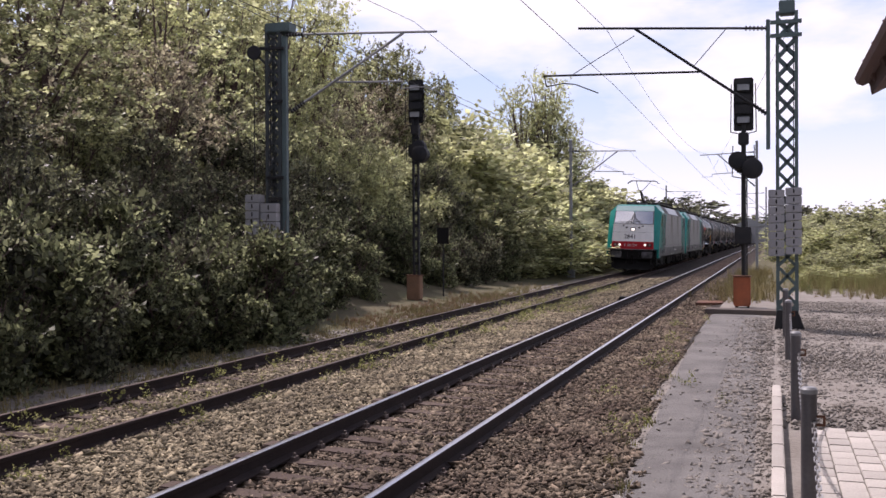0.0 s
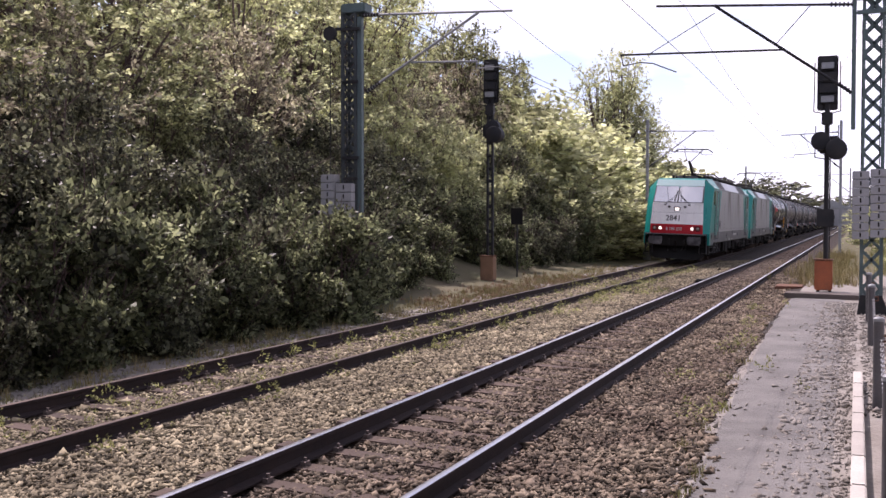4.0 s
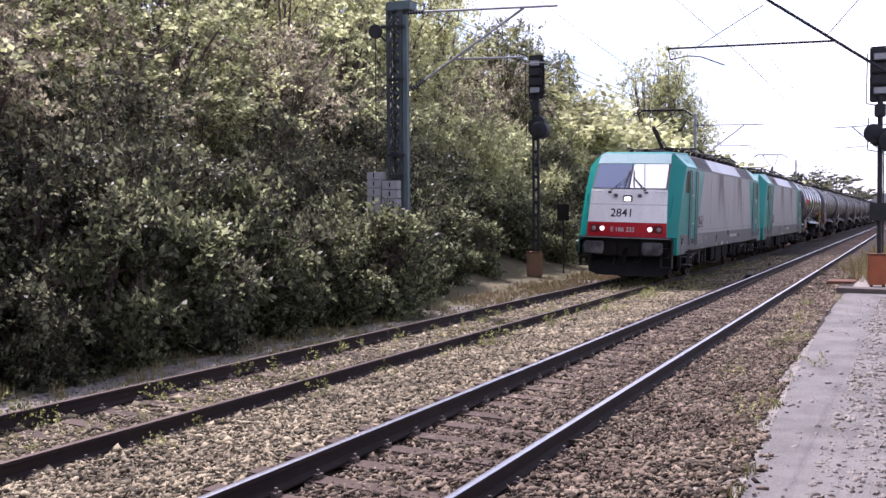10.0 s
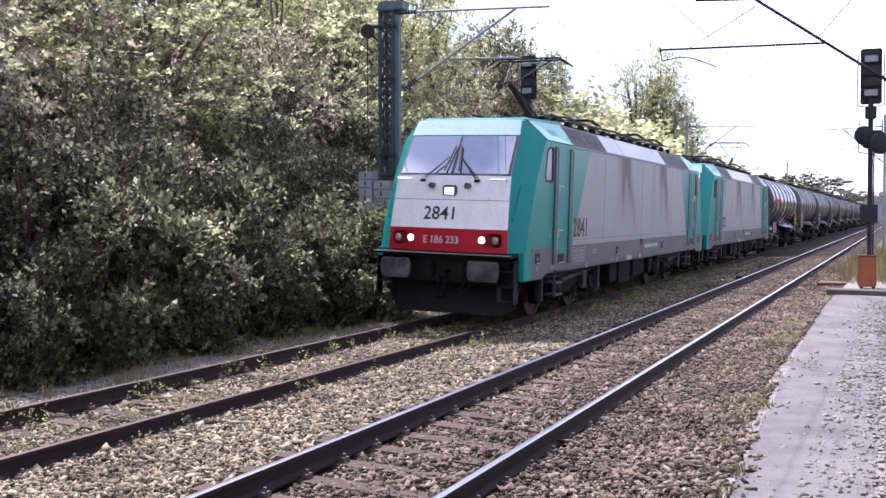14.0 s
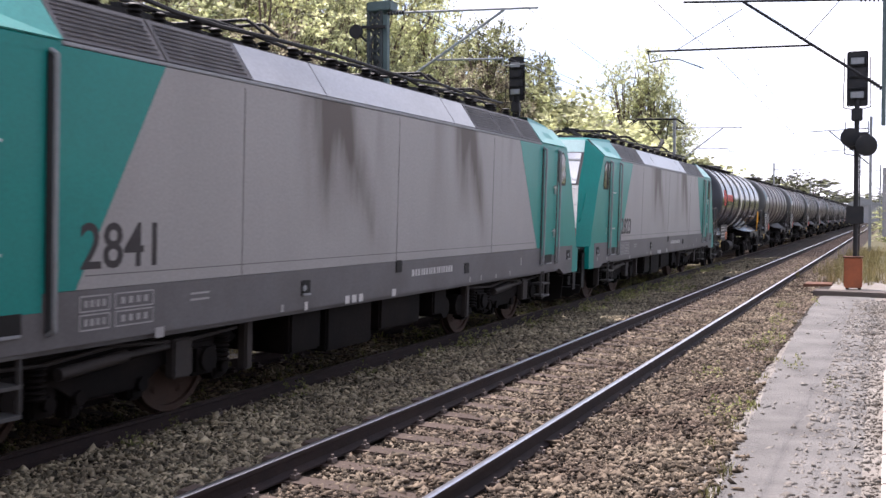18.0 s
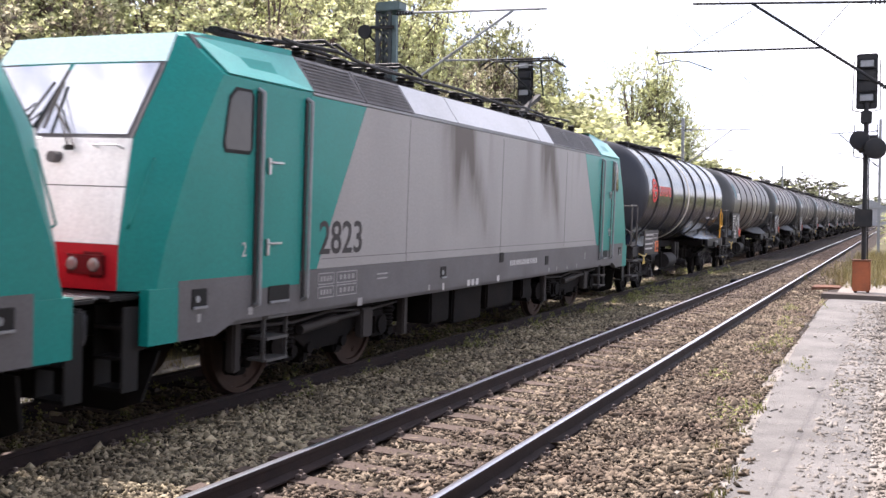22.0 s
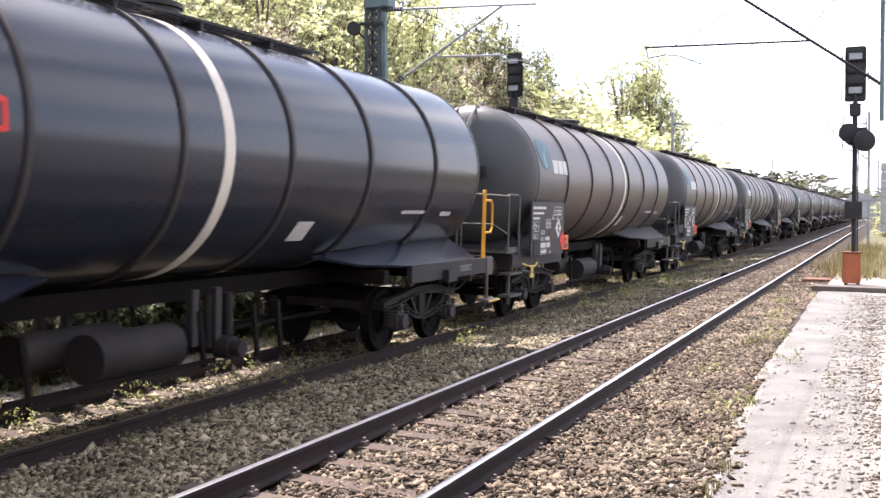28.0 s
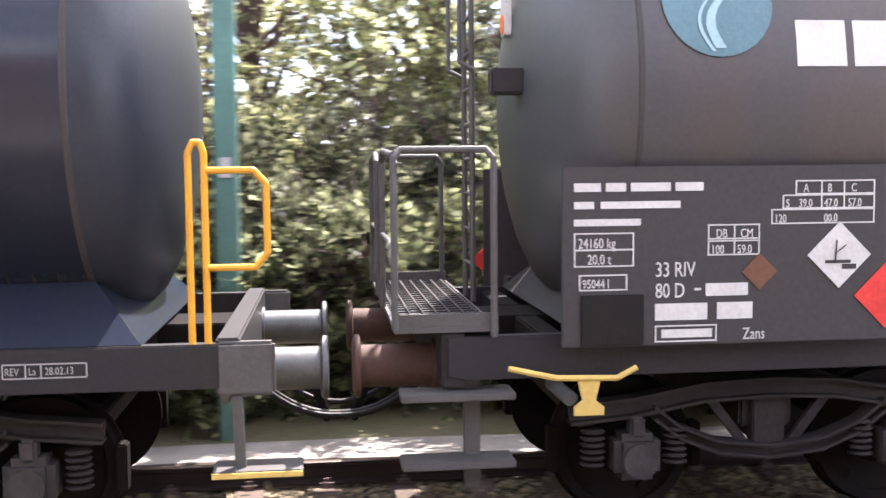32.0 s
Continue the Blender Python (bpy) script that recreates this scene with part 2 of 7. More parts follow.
M["sleeper"] = mat("sleeper_wood", (0.085, 0.062, 0.050), 0.85, 0, (0.06, 0.042, 0.034), 2.5, 40, 0.4, obj_random=0.25)
M["teal"] = mat("teal_paint", (0.0, 0.20, 0.175), 0.38, 0, (0.0, 0.16, 0.138), 1.5, 30, 0.01, 0.5, coat=0.04, spec=0.22)
# teal_light: lighter copy of teal, brightness of the sloping roof edge
M["teal_light"] = mat("teal_lit_slope", (0.06, 0.30, 0.27), 0.35, 0, (0.05, 0.25, 0.22), 1.5, 30, 0.01, 0.5, coat=0.2)
M["white"] = mat("white_paint", (0.80, 0.79, 0.77), 0.4, 0, (0.55, 0.53, 0.50), 2.2, 30, 0.01, 0.55, streak=True, spec=0.45)
M["red"] = mat("red_paint", (0.42, 0.012, 0.02), 0.4, 0, (0.3, 0.01, 0.015), 2, 30, 0.01, 0.4)
M["grey_side"] = streaked("silver_grey_paint", (0.30, 0.288, 0.28), (0.075, 0.058, 0.048), 1.7, 3.4)
M["grey_dark"] = mat("dark_grey_paint", (0.10, 0.095, 0.096), 0.5, 0, (0.065, 0.06, 0.058), 1.2, 30, 0.02, 0.6)
M["band_grey"] = mat("lower_band_grey", (0.12, 0.115, 0.118), 0.5, 0, (0.08, 0.074, 0.072), 1.2, 30, 0.02, 0.7)
M["roof_grey"] = mat("roof_grey_paint", (0.38, 0.39, 0.41), 0.33, 0.1, (0.26, 0.26, 0.265), 1.2, 25, 0.02, 0.5)
M["grille"] = mat("grille_dark", (0.13, 0.122, 0.122), 0.5, 0.2, (0.03, 0.03, 0.03), 3, 80, 0.2)
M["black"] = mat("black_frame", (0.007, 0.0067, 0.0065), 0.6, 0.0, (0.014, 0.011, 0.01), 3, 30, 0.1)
# dirt, darkened below real soot for the shade beneath the vehicles
M["underframe"] = mat("underframe_dirt_shade", (0.0055, 0.0047, 0.0046), 0.8, 0.0, (0.013, 0.009, 0.0075), 2, 25, 0.2, 0.7, spec=0.1)
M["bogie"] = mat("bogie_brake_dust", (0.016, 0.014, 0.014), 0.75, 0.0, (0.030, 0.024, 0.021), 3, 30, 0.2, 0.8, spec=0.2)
M["lamp_red"] = mat("dark_red_housing", (0.13, 0.012, 0.014), 0.35, 0, (0.09, 0.01, 0.012), 3, 30, 0.0)
# teal_pale: teal paled to hold the light on the front header
M["teal_pale"] = mat("teal_lit_header", (0.42, 0.58, 0.57), 0.35, 0, (0.34, 0.48, 0.47), 1.5, 30, 0.01, 0.5, coat=0.2)
M["scuffed"] = mat("scuffed_buffer_face", (0.035, 0.034, 0.037), 0.5, 0.2, (0.26, 0.25, 0.25), 2.6, 40, 0.03, 0.4)
M["axle_dust"] = mat("axle_box_dust", (0.050, 0.044, 0.043), 0.7, 0.0, (0.022, 0.019, 0.018), 5, 30, 0.2, 0.8, spec=0.2)
M["chrome"] = mat("steel_rail", (0.5, 0.5, 0.5), 0.35, 0.9, (0.35, 0.35, 0.35), 5, 40, 0.02)
M["dark_glass"] = mat("side_glass", (0.02, 0.022, 0.024), 0.05, 0, (0.03, 0.03, 0.03), 2, 10, 0.0, 0.3, spec=0.3)
M["wheel"] = mat("wheel_steel", (0.045, 0.03, 0.024), 0.7, 0.3, (0.09, 0.05, 0.035), 3, 30, 0.1, 0.5)
M["glass"] = mat("cab_glass", (0.04, 0.055, 0.065), 0.04, 0, (0.06, 0.07, 0.075), 2, 10, 0.0, 0.3, spec=1.0, coat=0.5)
M["glass"].node_tree.nodes["Principled BSDF"].inputs["IOR"].default_value = 3.3
M["lamp"] = glow("headlamp_glow", (1.0, 0.93, 0.8), 1.2)
M["lens"] = mat("lamp_lens", (0.25, 0.2, 0.18), 0.1, 0, None, 3, 30, 0.0, spec=1.0)
M["tank_blue"] = mat("tank_blue_black", (0.011, 0.016, 0.029), 0.22, 0.0, (0.019, 0.019, 0.024), 0.8, 30, 0.006, 0.7, streak=True, spec=0.35)
M["tank_blue_end"] = mat("tank_end_blue_grey", (0.030, 0.035, 0.047), 0.38, 0.0, (0.022, 0.023, 0.027), 0.7, 30, 0.008, 0.8, streak=True, spec=0.25)
M["tank_brown"] = mat("tank_brown_grey", (0.092, 0.063, 0.051), 0.42, 0.0, (0.042, 0.046, 0.05), 0.45, 30, 0.03, 0.9, streak=True, spec=0.33)
M["tank_end"] = mat("tank_end_grey", (0.055, 0.046, 0.041), 0.45, 0.0, (0.042, 0.05, 0.054), 0.6, 30, 0.03, 0.8, streak=True, spec=0.4)
M["tank_dark"] = mat("tank_dark_grey", (0.06, 0.055, 0.052), 0.5, 0.0, (0.10, 0.08, 0.07), 0.5, 30, 0.03, 0.9, streak=True, spec=0.4)
M["rib"] = mat("tank_rib", (0.035, 0.033, 0.033), 0.55, 0, (0.06, 0.05, 0.045), 1, 30, 0.02)
M["cream"] = mat("cream_band", (0.62, 0.58, 0.50), 0.5, 0, (0.4, 0.36, 0.3), 1.5, 30, 0.02, 0.6)
M["frame_grey"] = mat("wagon_frame_grey", (0.020, 0.019, 0.021), 0.55, 0, (0.027, 0.022, 0.020), 1.5, 30, 0.06, 0.7)
M["board"] = mat("data_board", (0.042, 0.039, 0.04), 0.6, 0, (0.048, 0.04, 0.038), 1.5, 30, 0.02, 0.5)
M["yellow"] = mat("yellow_paint", (0.60, 0.30, 0.03), 0.45, 0, (0.42, 0.2, 0.03), 5, 40, 0.03)
M["ochre"] = mat("brake_handle_yellow", (0.58, 0.42, 0.12), 0.5, 0, (0.4, 0.25, 0.08), 5, 40, 0.03)
M["orange"] = mat("orange_plate", (0.75, 0.16, 0.03), 0.5, 0, (0.6, 0.12, 0.03), 3, 40, 0.0)
M["marking"] = mat("white_marking", (0.52, 0.505, 0.485), 0.6, 0, (0.38, 0.365, 0.35), 6, 40, 0.0)
M["marking_dim"] = mat("faded_marking", (0.33, 0.32, 0.31), 0.6, 0, (0.2, 0.19, 0.19), 6, 40, 0.0)
M["marking_dark"] = mat("dark_marking", (0.045, 0.04, 0.04), 0.6, 0, None, 6, 40, 0.0)
M["red_mark"] = mat("red_marking", (0.62, 0.05, 0.04), 0.6, 0, None, 6, 40, 0.0)
M["blue_mark"] = mat("pale_blue_marking", (0.09, 0.17, 0.195), 0.6, 0, (0.085, 0.13, 0.145), 2, 40, 0.0)
M["rust"] = mat("rusty_steel", (0.16, 0.075, 0.045), 0.8, 0.1, (0.09, 0.05, 0.035), 3, 30, 0.2, 0.7)
M["rust_dark"] = mat("dark_rusty_steel", (0.085, 0.047, 0.035), 0.7, 0.2, (0.05, 0.032, 0.026), 4, 40, 0.1, 0.7)
M["steel"] = mat("buffer_steel", (0.12, 0.125, 0.125), 0.45, 0.6, (0.06, 0.05, 0.045), 4, 40, 0.05)
M["galv"] = mat("galvanised_grey", (0.27, 0.28, 0.29), 0.5, 0.3, (0.18, 0.18, 0.18), 2, 40, 0.05, 0.6)
M["step_grey"] = mat("step_grey", (0.085, 0.083, 0.082), 0.55, 0.2, (0.07, 0.062, 0.056), 3, 40, 0.05, 0.7)
M["mast_green"] = mat("mast_green_grey", (0.10, 0.14, 0.14), 0.55, 0.1, (0.07, 0.09, 0.09), 2, 40, 0.05, 0.6)
M["mast_mid"] = mat("mast_blue_grey", (0.055, 0.065, 0.068), 0.6, 0.1, (0.04, 0.042, 0.042), 2, 40, 0.1)
M["mast_dark"] = mat("mast_dark", (0.017, 0.018, 0.021), 0.6, 0.1, (0.05, 0.045, 0.04), 2, 40, 0.1)
M["concrete"] = mat("concrete_weight", (0.31, 0.31, 0.32), 0.85, 0, (0.27, 0.265, 0.26), 2, 40, 0.2, 0.6)
M["slab"] = mat("dark_slab", (0.12, 0.10, 0.09), 0.9, 0, (0.07, 0.06, 0.05), 2, 30, 0.3)
M["bark"] = mat("bark", (0.13, 0.09, 0.085), 0.9, 0, (0.06, 0.04, 0.04), 3, 30, 0.5)
M["paver"] = mat("paving_block", (0.44, 0.41, 0.37), 0.9, 0, (0.34, 0.31, 0.28), 2, 40, 0.2, 0.6, obj_random=0.15)
M["bollard"] = mat("bollard_grey", (0.12, 0.115, 0.12), 0.45, 0.3, (0.09, 0.085, 0.085), 4, 40, 0.03)
M["dry"] = mat("dry_grass", (0.27, 0.21, 0.10), 0.9, 0, (0.16, 0.16, 0.06), 1, 30, 0.1, 0.8, island=0.4)
M["tile"] = mat("roof_tile", (0.10, 0.06, 0.055), 0.8, 0, (0.07, 0.045, 0.04), 3, 40, 0.1)
# leaf_a: olive deepened for the shade on the lower bushes
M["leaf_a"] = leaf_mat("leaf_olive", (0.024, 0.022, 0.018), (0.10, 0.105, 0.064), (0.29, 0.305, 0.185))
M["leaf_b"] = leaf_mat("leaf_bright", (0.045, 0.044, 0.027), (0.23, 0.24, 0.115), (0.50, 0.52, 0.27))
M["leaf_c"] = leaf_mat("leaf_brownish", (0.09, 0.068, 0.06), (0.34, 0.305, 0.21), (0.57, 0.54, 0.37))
# leaf_s: leaf green lightened to stand in for sunlit foliage
M["leaf_s"] = leaf_mat("leaf_sunlight_toned", (0.20, 0.20, 0.11), (0.42, 0.435, 0.225), (0.60, 0.62, 0.37))
# leaf_d: darker copy of leaf_b, shade at the bank's foot as colour
M["leaf_d"] = leaf_mat("leaf_shade_toned", (0.03, 0.03, 0.02), (0.125, 0.14, 0.072), (0.34, 0.365, 0.20))
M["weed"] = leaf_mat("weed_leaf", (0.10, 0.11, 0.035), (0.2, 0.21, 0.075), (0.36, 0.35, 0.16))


# geometry helpers --------------------------------------------------------
def finish(me, material, smooth=35):
    if material is not None:
        me.materials.append(material)
    if smooth:
        me.polygons.foreach_set("use_smooth", [True] * len(me.polygons))
        me.set_sharp_from_angle(angle=radians(smooth))


def part(name, bm, material, parent=None, label="", smooth=35):
    """Links bm as one mesh object under parent."""
    bmesh.ops.recalc_face_normals(bm, faces=bm.faces)
    me = bpy.data.meshes.new(name)
    bm.to_mesh(me)
    bm.free()
    finish(me, material, smooth)
    ob = new(name, me)
    if parent is not None:
        ob.parent = parent
    if label:
        tagged(ob, label=label)
    return ob


def box(bm, c, s, bevel=0.0, m=None):
    """A box with centre c and size s, edges rounded by bevel."""
    r = bmesh.ops.create_cube(bm, size=1.0, matrix=Matrix.Translation(c) @ Matrix.Diagonal((*s, 1)))
    if m is not None:
        bmesh.ops.transform(bm, matrix=m, verts=r["verts"])
    if bevel:
        es = list({e for v in r["verts"] for e in v.link_edges})
        bmesh.ops.bevel(bm, geom=es, offset=bevel, segments=2, affect="EDGES", clamp_overlap=True)
    return bm


def rod(bm, a, b, r, seg=10, r2=None):
    """A round bar from a to b."""
    a, b = Vector(a), Vector(b)
    d = b - a
    m = Matrix.Translation((a + b) / 2) @ d.to_track_quat("Z", "Y").to_matrix().to_4x4()
    bmesh.ops.create_cone(bm, cap_ends=True, segments=seg, radius1=r, radius2=r if r2 is None else r2, depth=d.length, matrix=m)
    return bm


def bar(bm, a, b, w, h):
    """A flat bar of section w x h from a to b."""
    a, b = Vector(a), Vector(b)
    d = b - a
    m = Matrix.Translation((a + b) / 2) @ d.to_track_quat("Z", "Y").to_matrix().to_4x4() @ Matrix.Diagonal((w, h, d.length, 1))
    bmesh.ops.create_cube(bm, size=1.0, matrix=m)
    return bm


def pipe(bm, pts, r, seg=8):
    """A bent tube through pts."""
    for a, b in zip(pts, pts[1:]):
        rod(bm, a, b, r, seg)
    for q in pts[1:-1]:
        bmesh.ops.create_icosphere(bm, subdivisions=1, radius=r * 1.02, matrix=Matrix.Translation(q))
    return bm


def prism(bm, pts, axis, a, b, bevel=0.0):
    """The polygon pts pushed along an axis from a to b; its two coordinates are the other axes in xyz order."""
    def at(q, t):
        return {"x": (t, q[0], q[1]), "y": (q[0], t, q[1]), "z": (q[0], q[1], t)}[axis]
    lo = [bm.verts.new(at(q, a)) for q in pts]
    hi = [bm.verts.new(at(q, b)) for q in pts]
    n = len(pts)
    bm.faces.new(lo)
    bm.faces.new(hi[::-1])
    for i in range(n):
        bm.faces.new((lo[i], hi[i], hi[(i + 1) % n], lo[(i + 1) % n]))
    if bevel:
        es = list({e for v in lo + hi for e in v.link_edges})
        bmesh.ops.bevel(bm, geom=es, offset=bevel, segments=2, affect="EDGES", clamp_overlap=True)
    return bm


def lathe(bm, prof, c, axis="y", seg=32):
    """prof: (along, radius) pairs turned round an axis through c."""
    rings = []
    for t, r in prof:
        ring = []
        for i in range(seg):
            a = 2 * math.pi * i / seg
            u, v = r * math.cos(a), r * math.sin(a)
            q = {"y": (c[0] + u, c[1] + t, c[2] + v), "x": (c[0] + t, c[1] + u, c[2] + v), "z": (c[0] + u, c[1] + v, c[2] + t)}[axis]
            ring.append(bm.verts.new(q))
        rings.append(ring)
    for p, q in zip(rings, rings[1:]):
        for i in range(seg):
            bm.faces.new((p[i], p[(i + 1) % seg], q[(i + 1) % seg], q[i]))
    bm.faces.new(rings[0][::-1])
    bm.faces.new(rings[-1])
    return bm


def fast_mesh(name, verts, faces, material, smooth=0):
    """A mesh from arrays of vertices and of equal-sided faces."""
    verts, faces = np.asarray(verts, dtype=np.float32), np.asarray(faces, dtype=np.int32)
    me = bpy.data.meshes.new(name)
    me.vertices.add(len(verts))
    me.vertices.foreach_set("co", verts.ravel())
    k = faces.shape[1]
    me.loops.add(faces.size)
    me.loops.foreach_set("vertex_index", faces.ravel())
    me.polygons.add(len(faces))
    me.polygons.foreach_set("loop_start", np.arange(len(faces), dtype=np.int32) * k)
    me.update(calc_edges=True)
    finish(me, material, smooth)
    return me


def lettering(name, words, size, m, material, parent, label="", squeeze=1.0, bold=0.0):
    """Words as a thin raised mesh; m is the pose of their lower left corner, reading along its x axis."""
    cu = bpy.data.curves.new(name, "FONT")
    cu.body, cu.size, cu.extrude, cu.offset = words, size, 0.002, bold
    cu.resolution_u = 3
    tmp = bpy.data.objects.new(name, cu)
    me = bpy.data.meshes.new_from_object(tmp)
    bpy.data.objects.remove(tmp)
    me.name = name
    me.transform(m @ Matrix.Diagonal((squeeze, 1, 1, 1)))
    me.materials.clear()
    finish(me, material, 0)
    ob = new(name, me)
    ob.parent = parent
    if label:
        tagged(ob, label=label)
    return ob


def thing(name, m, label, category, group="", kind=""):
    e = new(name)
    e.matrix_basis = m
    return tagged(e, label, category, group, kind)


BM = bmesh.new


M["fastening"] = mat("clip_steel", (0.14, 0.115, 0.105), 0.6, 0.3, (0.07, 0.05, 0.045), 5, 40, 0.1)

# ground and tracks --------------------------------------------------------
CANT = 1.83  # degrees; the right-hand rails lie lower
NEAR_X, NEAR_Z = -3.72, -0.024
FAR_X, FAR_Z = -7.71, -0.086
GX = [-900, -60, -24, -17, -12.6, -10.4, -9.4, -9.0, -6.1, -5.75, -5.2, -2.3, -1.5, 0.0, 4.0, 14.0, 60, 900]
GZ = [6.0, 5.0, 2.4, 1.2, -0.20, -0.38, -0.36, -0.27, -0.29, -0.25, -0.22, -0.235, -0.135, -0.125, -0.11, 0.1, 1.0, 3.0]


def ground_z(x, y=0.0):
    return float(np.interp(x, GX, GZ)) + 0.02 * math.sin(0.9 * y + x) * (1.0 if x < -9.5 or x > 0.3 else 0.15)


def make_ground():
    xs = sorted(set(GX + [float(v) for v in np.arange(-24, 15, 0.75)]))
    ys = [-600, -120, -40] + [float(v) for v in np.arange(-12, 90, 1.5)] + [100, 130, 180, 260, 400, 700, 1200, 2400]
    verts = [(x, y, ground_z(x, y)) for y in ys for x in xs]
    n = len(xs)
    faces = [(j * n + i, j * n + i + 1, (j + 1) * n + i + 1, (j + 1) * n + i) for j in range(len(ys) - 1) for i in range(n - 1)]
    me = fast_mesh("ground", verts, faces, M["soil"], 60)
    me.materials.append(M["shaded_ballast_bed"])
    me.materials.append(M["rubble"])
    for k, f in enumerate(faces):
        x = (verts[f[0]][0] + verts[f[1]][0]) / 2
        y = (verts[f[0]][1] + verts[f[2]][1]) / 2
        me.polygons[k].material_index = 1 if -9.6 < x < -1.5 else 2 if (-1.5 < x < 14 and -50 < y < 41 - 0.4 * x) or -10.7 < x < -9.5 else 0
    tagged(new("ground", me), "soil, ballast bed and trodden gravel beside the railway", "ground", kind="structure")


make_ground()


def rail_profile():
    h = [(0.036, 0.0), (0.036, -0.03), (0.012, -0.045), (0.009, -0.13), (0.075, -0.155), (0.075, -0.172)]
    return h + [(-x, z) for x, z in reversed(h)]


def make_track(name, cx, cz, label, shiny):
    tr = thing(name, pose(cx, 0, cz, 0, CANT, 0), label, "railway track", kind="structure")
    for sx in (-0.7525, 0.7525):
        bm = BM()
        prism(bm, [(sx + x, z) for x, z in rail_profile()], "y", -60, 700)
        part("rail", bm, M["rail_side"], tr, "rust-brown steel rail", smooth=20)
        bm = BM()
        prism(bm, [(sx - 0.03, 0.0005), (sx + 0.03, 0.0005), (sx + 0.024, 0.003), (sx - 0.024, 0.003)], "y", -60, 700)
        part("running_surface", bm, M["rail_top" if shiny else "rail_dull"], tr, "worn running surface of the rail")
        bm = BM()
        y = -8.0
        while y < 70:
            for k in (-1, 1):
                box(bm, (sx + k * 0.105, y, -0.155), (0.05, 0.09, 0.035))
                rod(bm, (sx + k * 0.105, y, -0.15), (sx + k * 0.105, y, -0.105), 0.016, 6)
            y += 0.6
        part("rail_fastening", bm, M["fastening"], tr, "rusty rail clips and bolts", smooth=0)
    bm = BM()
    box(bm, (0, 0, -0.245), (2.55, 0.24, 0.12), 0.015)
    me = None
    y = -14.0
    rnd = random.Random(3)
    while y < 150:
        if me is None:
            ob = part("sleeper", bm, M["sleeper"], tr)
            me = ob.data
        else:
            ob = new("sleeper", me)
            ob.parent = tr
        ob.location = (rnd.uniform(-0.03, 0.03), y, rnd.uniform(0.002, 0.014))
        ob.rotation_euler = (0, 0, rnd.uniform(-0.012, 0.012))
        y += 0.6
    return tr


make_track("railway_track_1", NEAR_X, NEAR_Z, "railway track with shiny worn rails on brown sleepers in ballast", True)
make_track("railway_track_2", FAR_X, FAR_Z, "railway track with dull rusty rails half sunk in weedy ballast", False)


def stones(name, label, rects, size, density, material, seed, lift=0.25, bare=0.0):
    """Loose stones scattered on the ground over rectangles x0, x1, y0, y1."""
    rng = np.random.default_rng(seed)
    pts = []
    for x0, x1, y0, y1, f in rects:
        n = int((x1 - x0) * (y1 - y0) * density * f)
        pts.append(np.stack([rng.uniform(x0, x1, n), rng.uniform(y0, y1, n)], -1))
    pts = np.concatenate(pts)
    if bare:
        # fewer stones lie on the sleepers between the rails
        off = np.abs((pts[:, 1] + 14.0) / 0.6 - np.round((pts[:, 1] + 14.0) / 0.6)) * 0.6
        on = (off < 0.125) & (pts[:, 0] > NEAR_X - 1.2) & (pts[:, 0] < NEAR_X + 1.2)
        pts = pts[~(on & (rng.random(len(pts)) < bare))]
    n = len(pts)
    z = np.interp(pts[:, 0], GX, GZ)
    base = np.array([(1, 0, 0), (0, 1, 0), (-1, 0, 0), (0, -1, 0), (0, 0, 1), (0, 0, -1)], float)
    v = np.repeat(base[None], n, 0) * rng.uniform(0.6, 1.3, (n, 6, 1)) + rng.normal(0, 0.36, (n, 6, 3))
    v *= (size * rng.lognormal(0, 0.38, n))[:, None, None] * np.stack([rng.uniform(0.8, 1.45, n), rng.uniform(0.55, 1.0, n), rng.uniform(0.4, 0.85, n)], -1)[:, None, :]
    a = rng.uniform(0, 6.283, n)
    ca, sa = np.cos(a)[:, None], np.sin(a)[:, None]
    x, y = v[..., 0] * ca - v[..., 1] * sa, v[..., 0] * sa + v[..., 1] * ca
    v = np.stack([x, y, v[..., 2]], -1)
    v += np.concatenate([pts, (z + size * lift + rng.uniform(-0.3, 0.5, n) * size)[:, None]], 1)[:, None, :]
    f0 = np.array([(0, 1, 4), (1, 2, 4), (2, 3, 4), (3, 0, 4), (1, 0, 5), (2, 1, 5), (3, 2, 5), (0, 3, 5)])
    f = (f0[None] + 6 * np.arange(n)[:, None, None]).reshape(-1, 3)
    tagged(new(name, fast_mesh(name, v.reshape(-1, 3), f, material)), label, "gravel", kind="stuff")


stones("ballast", "loose brown and tan track ballast stones", [(-9.3, -8.5, -6, 34, 0.7), (-8.45, -7.0, -6, 34, 0.75), (-6.9, -4.6, -6, 30, 1.0), (-9.0, -4.6, 30, 56, 0.2)], 0.0235, 1060, M["ballast"], 5)
stones("rusty_ballast", "rust-stained dark brown ballast stones about the near track", [(-4.37, -3.55, 2, 28, 1.0), (-3.55, -3.05, 2, 28, 0.55), (-4.37, -3.05, -7, 2, 0.5), (-2.87, -1.6, -7, 2, 0.5), (-2.87, -1.6, 2, 28, 0.95), (-1.6, -1.22, 2, 10, 0.9), (-1.6, -1.36, 10, 13, 0.85), (-1.62, -1.5, 10, 19, 0.6), (-1.4, -1.0, 2, 9, 0.12), (-4.4, -1.8, 28, 56, 0.25)], 0.0235, 1080, M["ballast_rust"], 8, 0.6, 0.14)
stones("path_grit", "small grit and chippings strewn over the path", [(-1.3, 0.0, 3, 9, 1.0), (-1.7, 0.1, 9, 27, 0.5)], 0.009, 420, M["rubble"], 16)
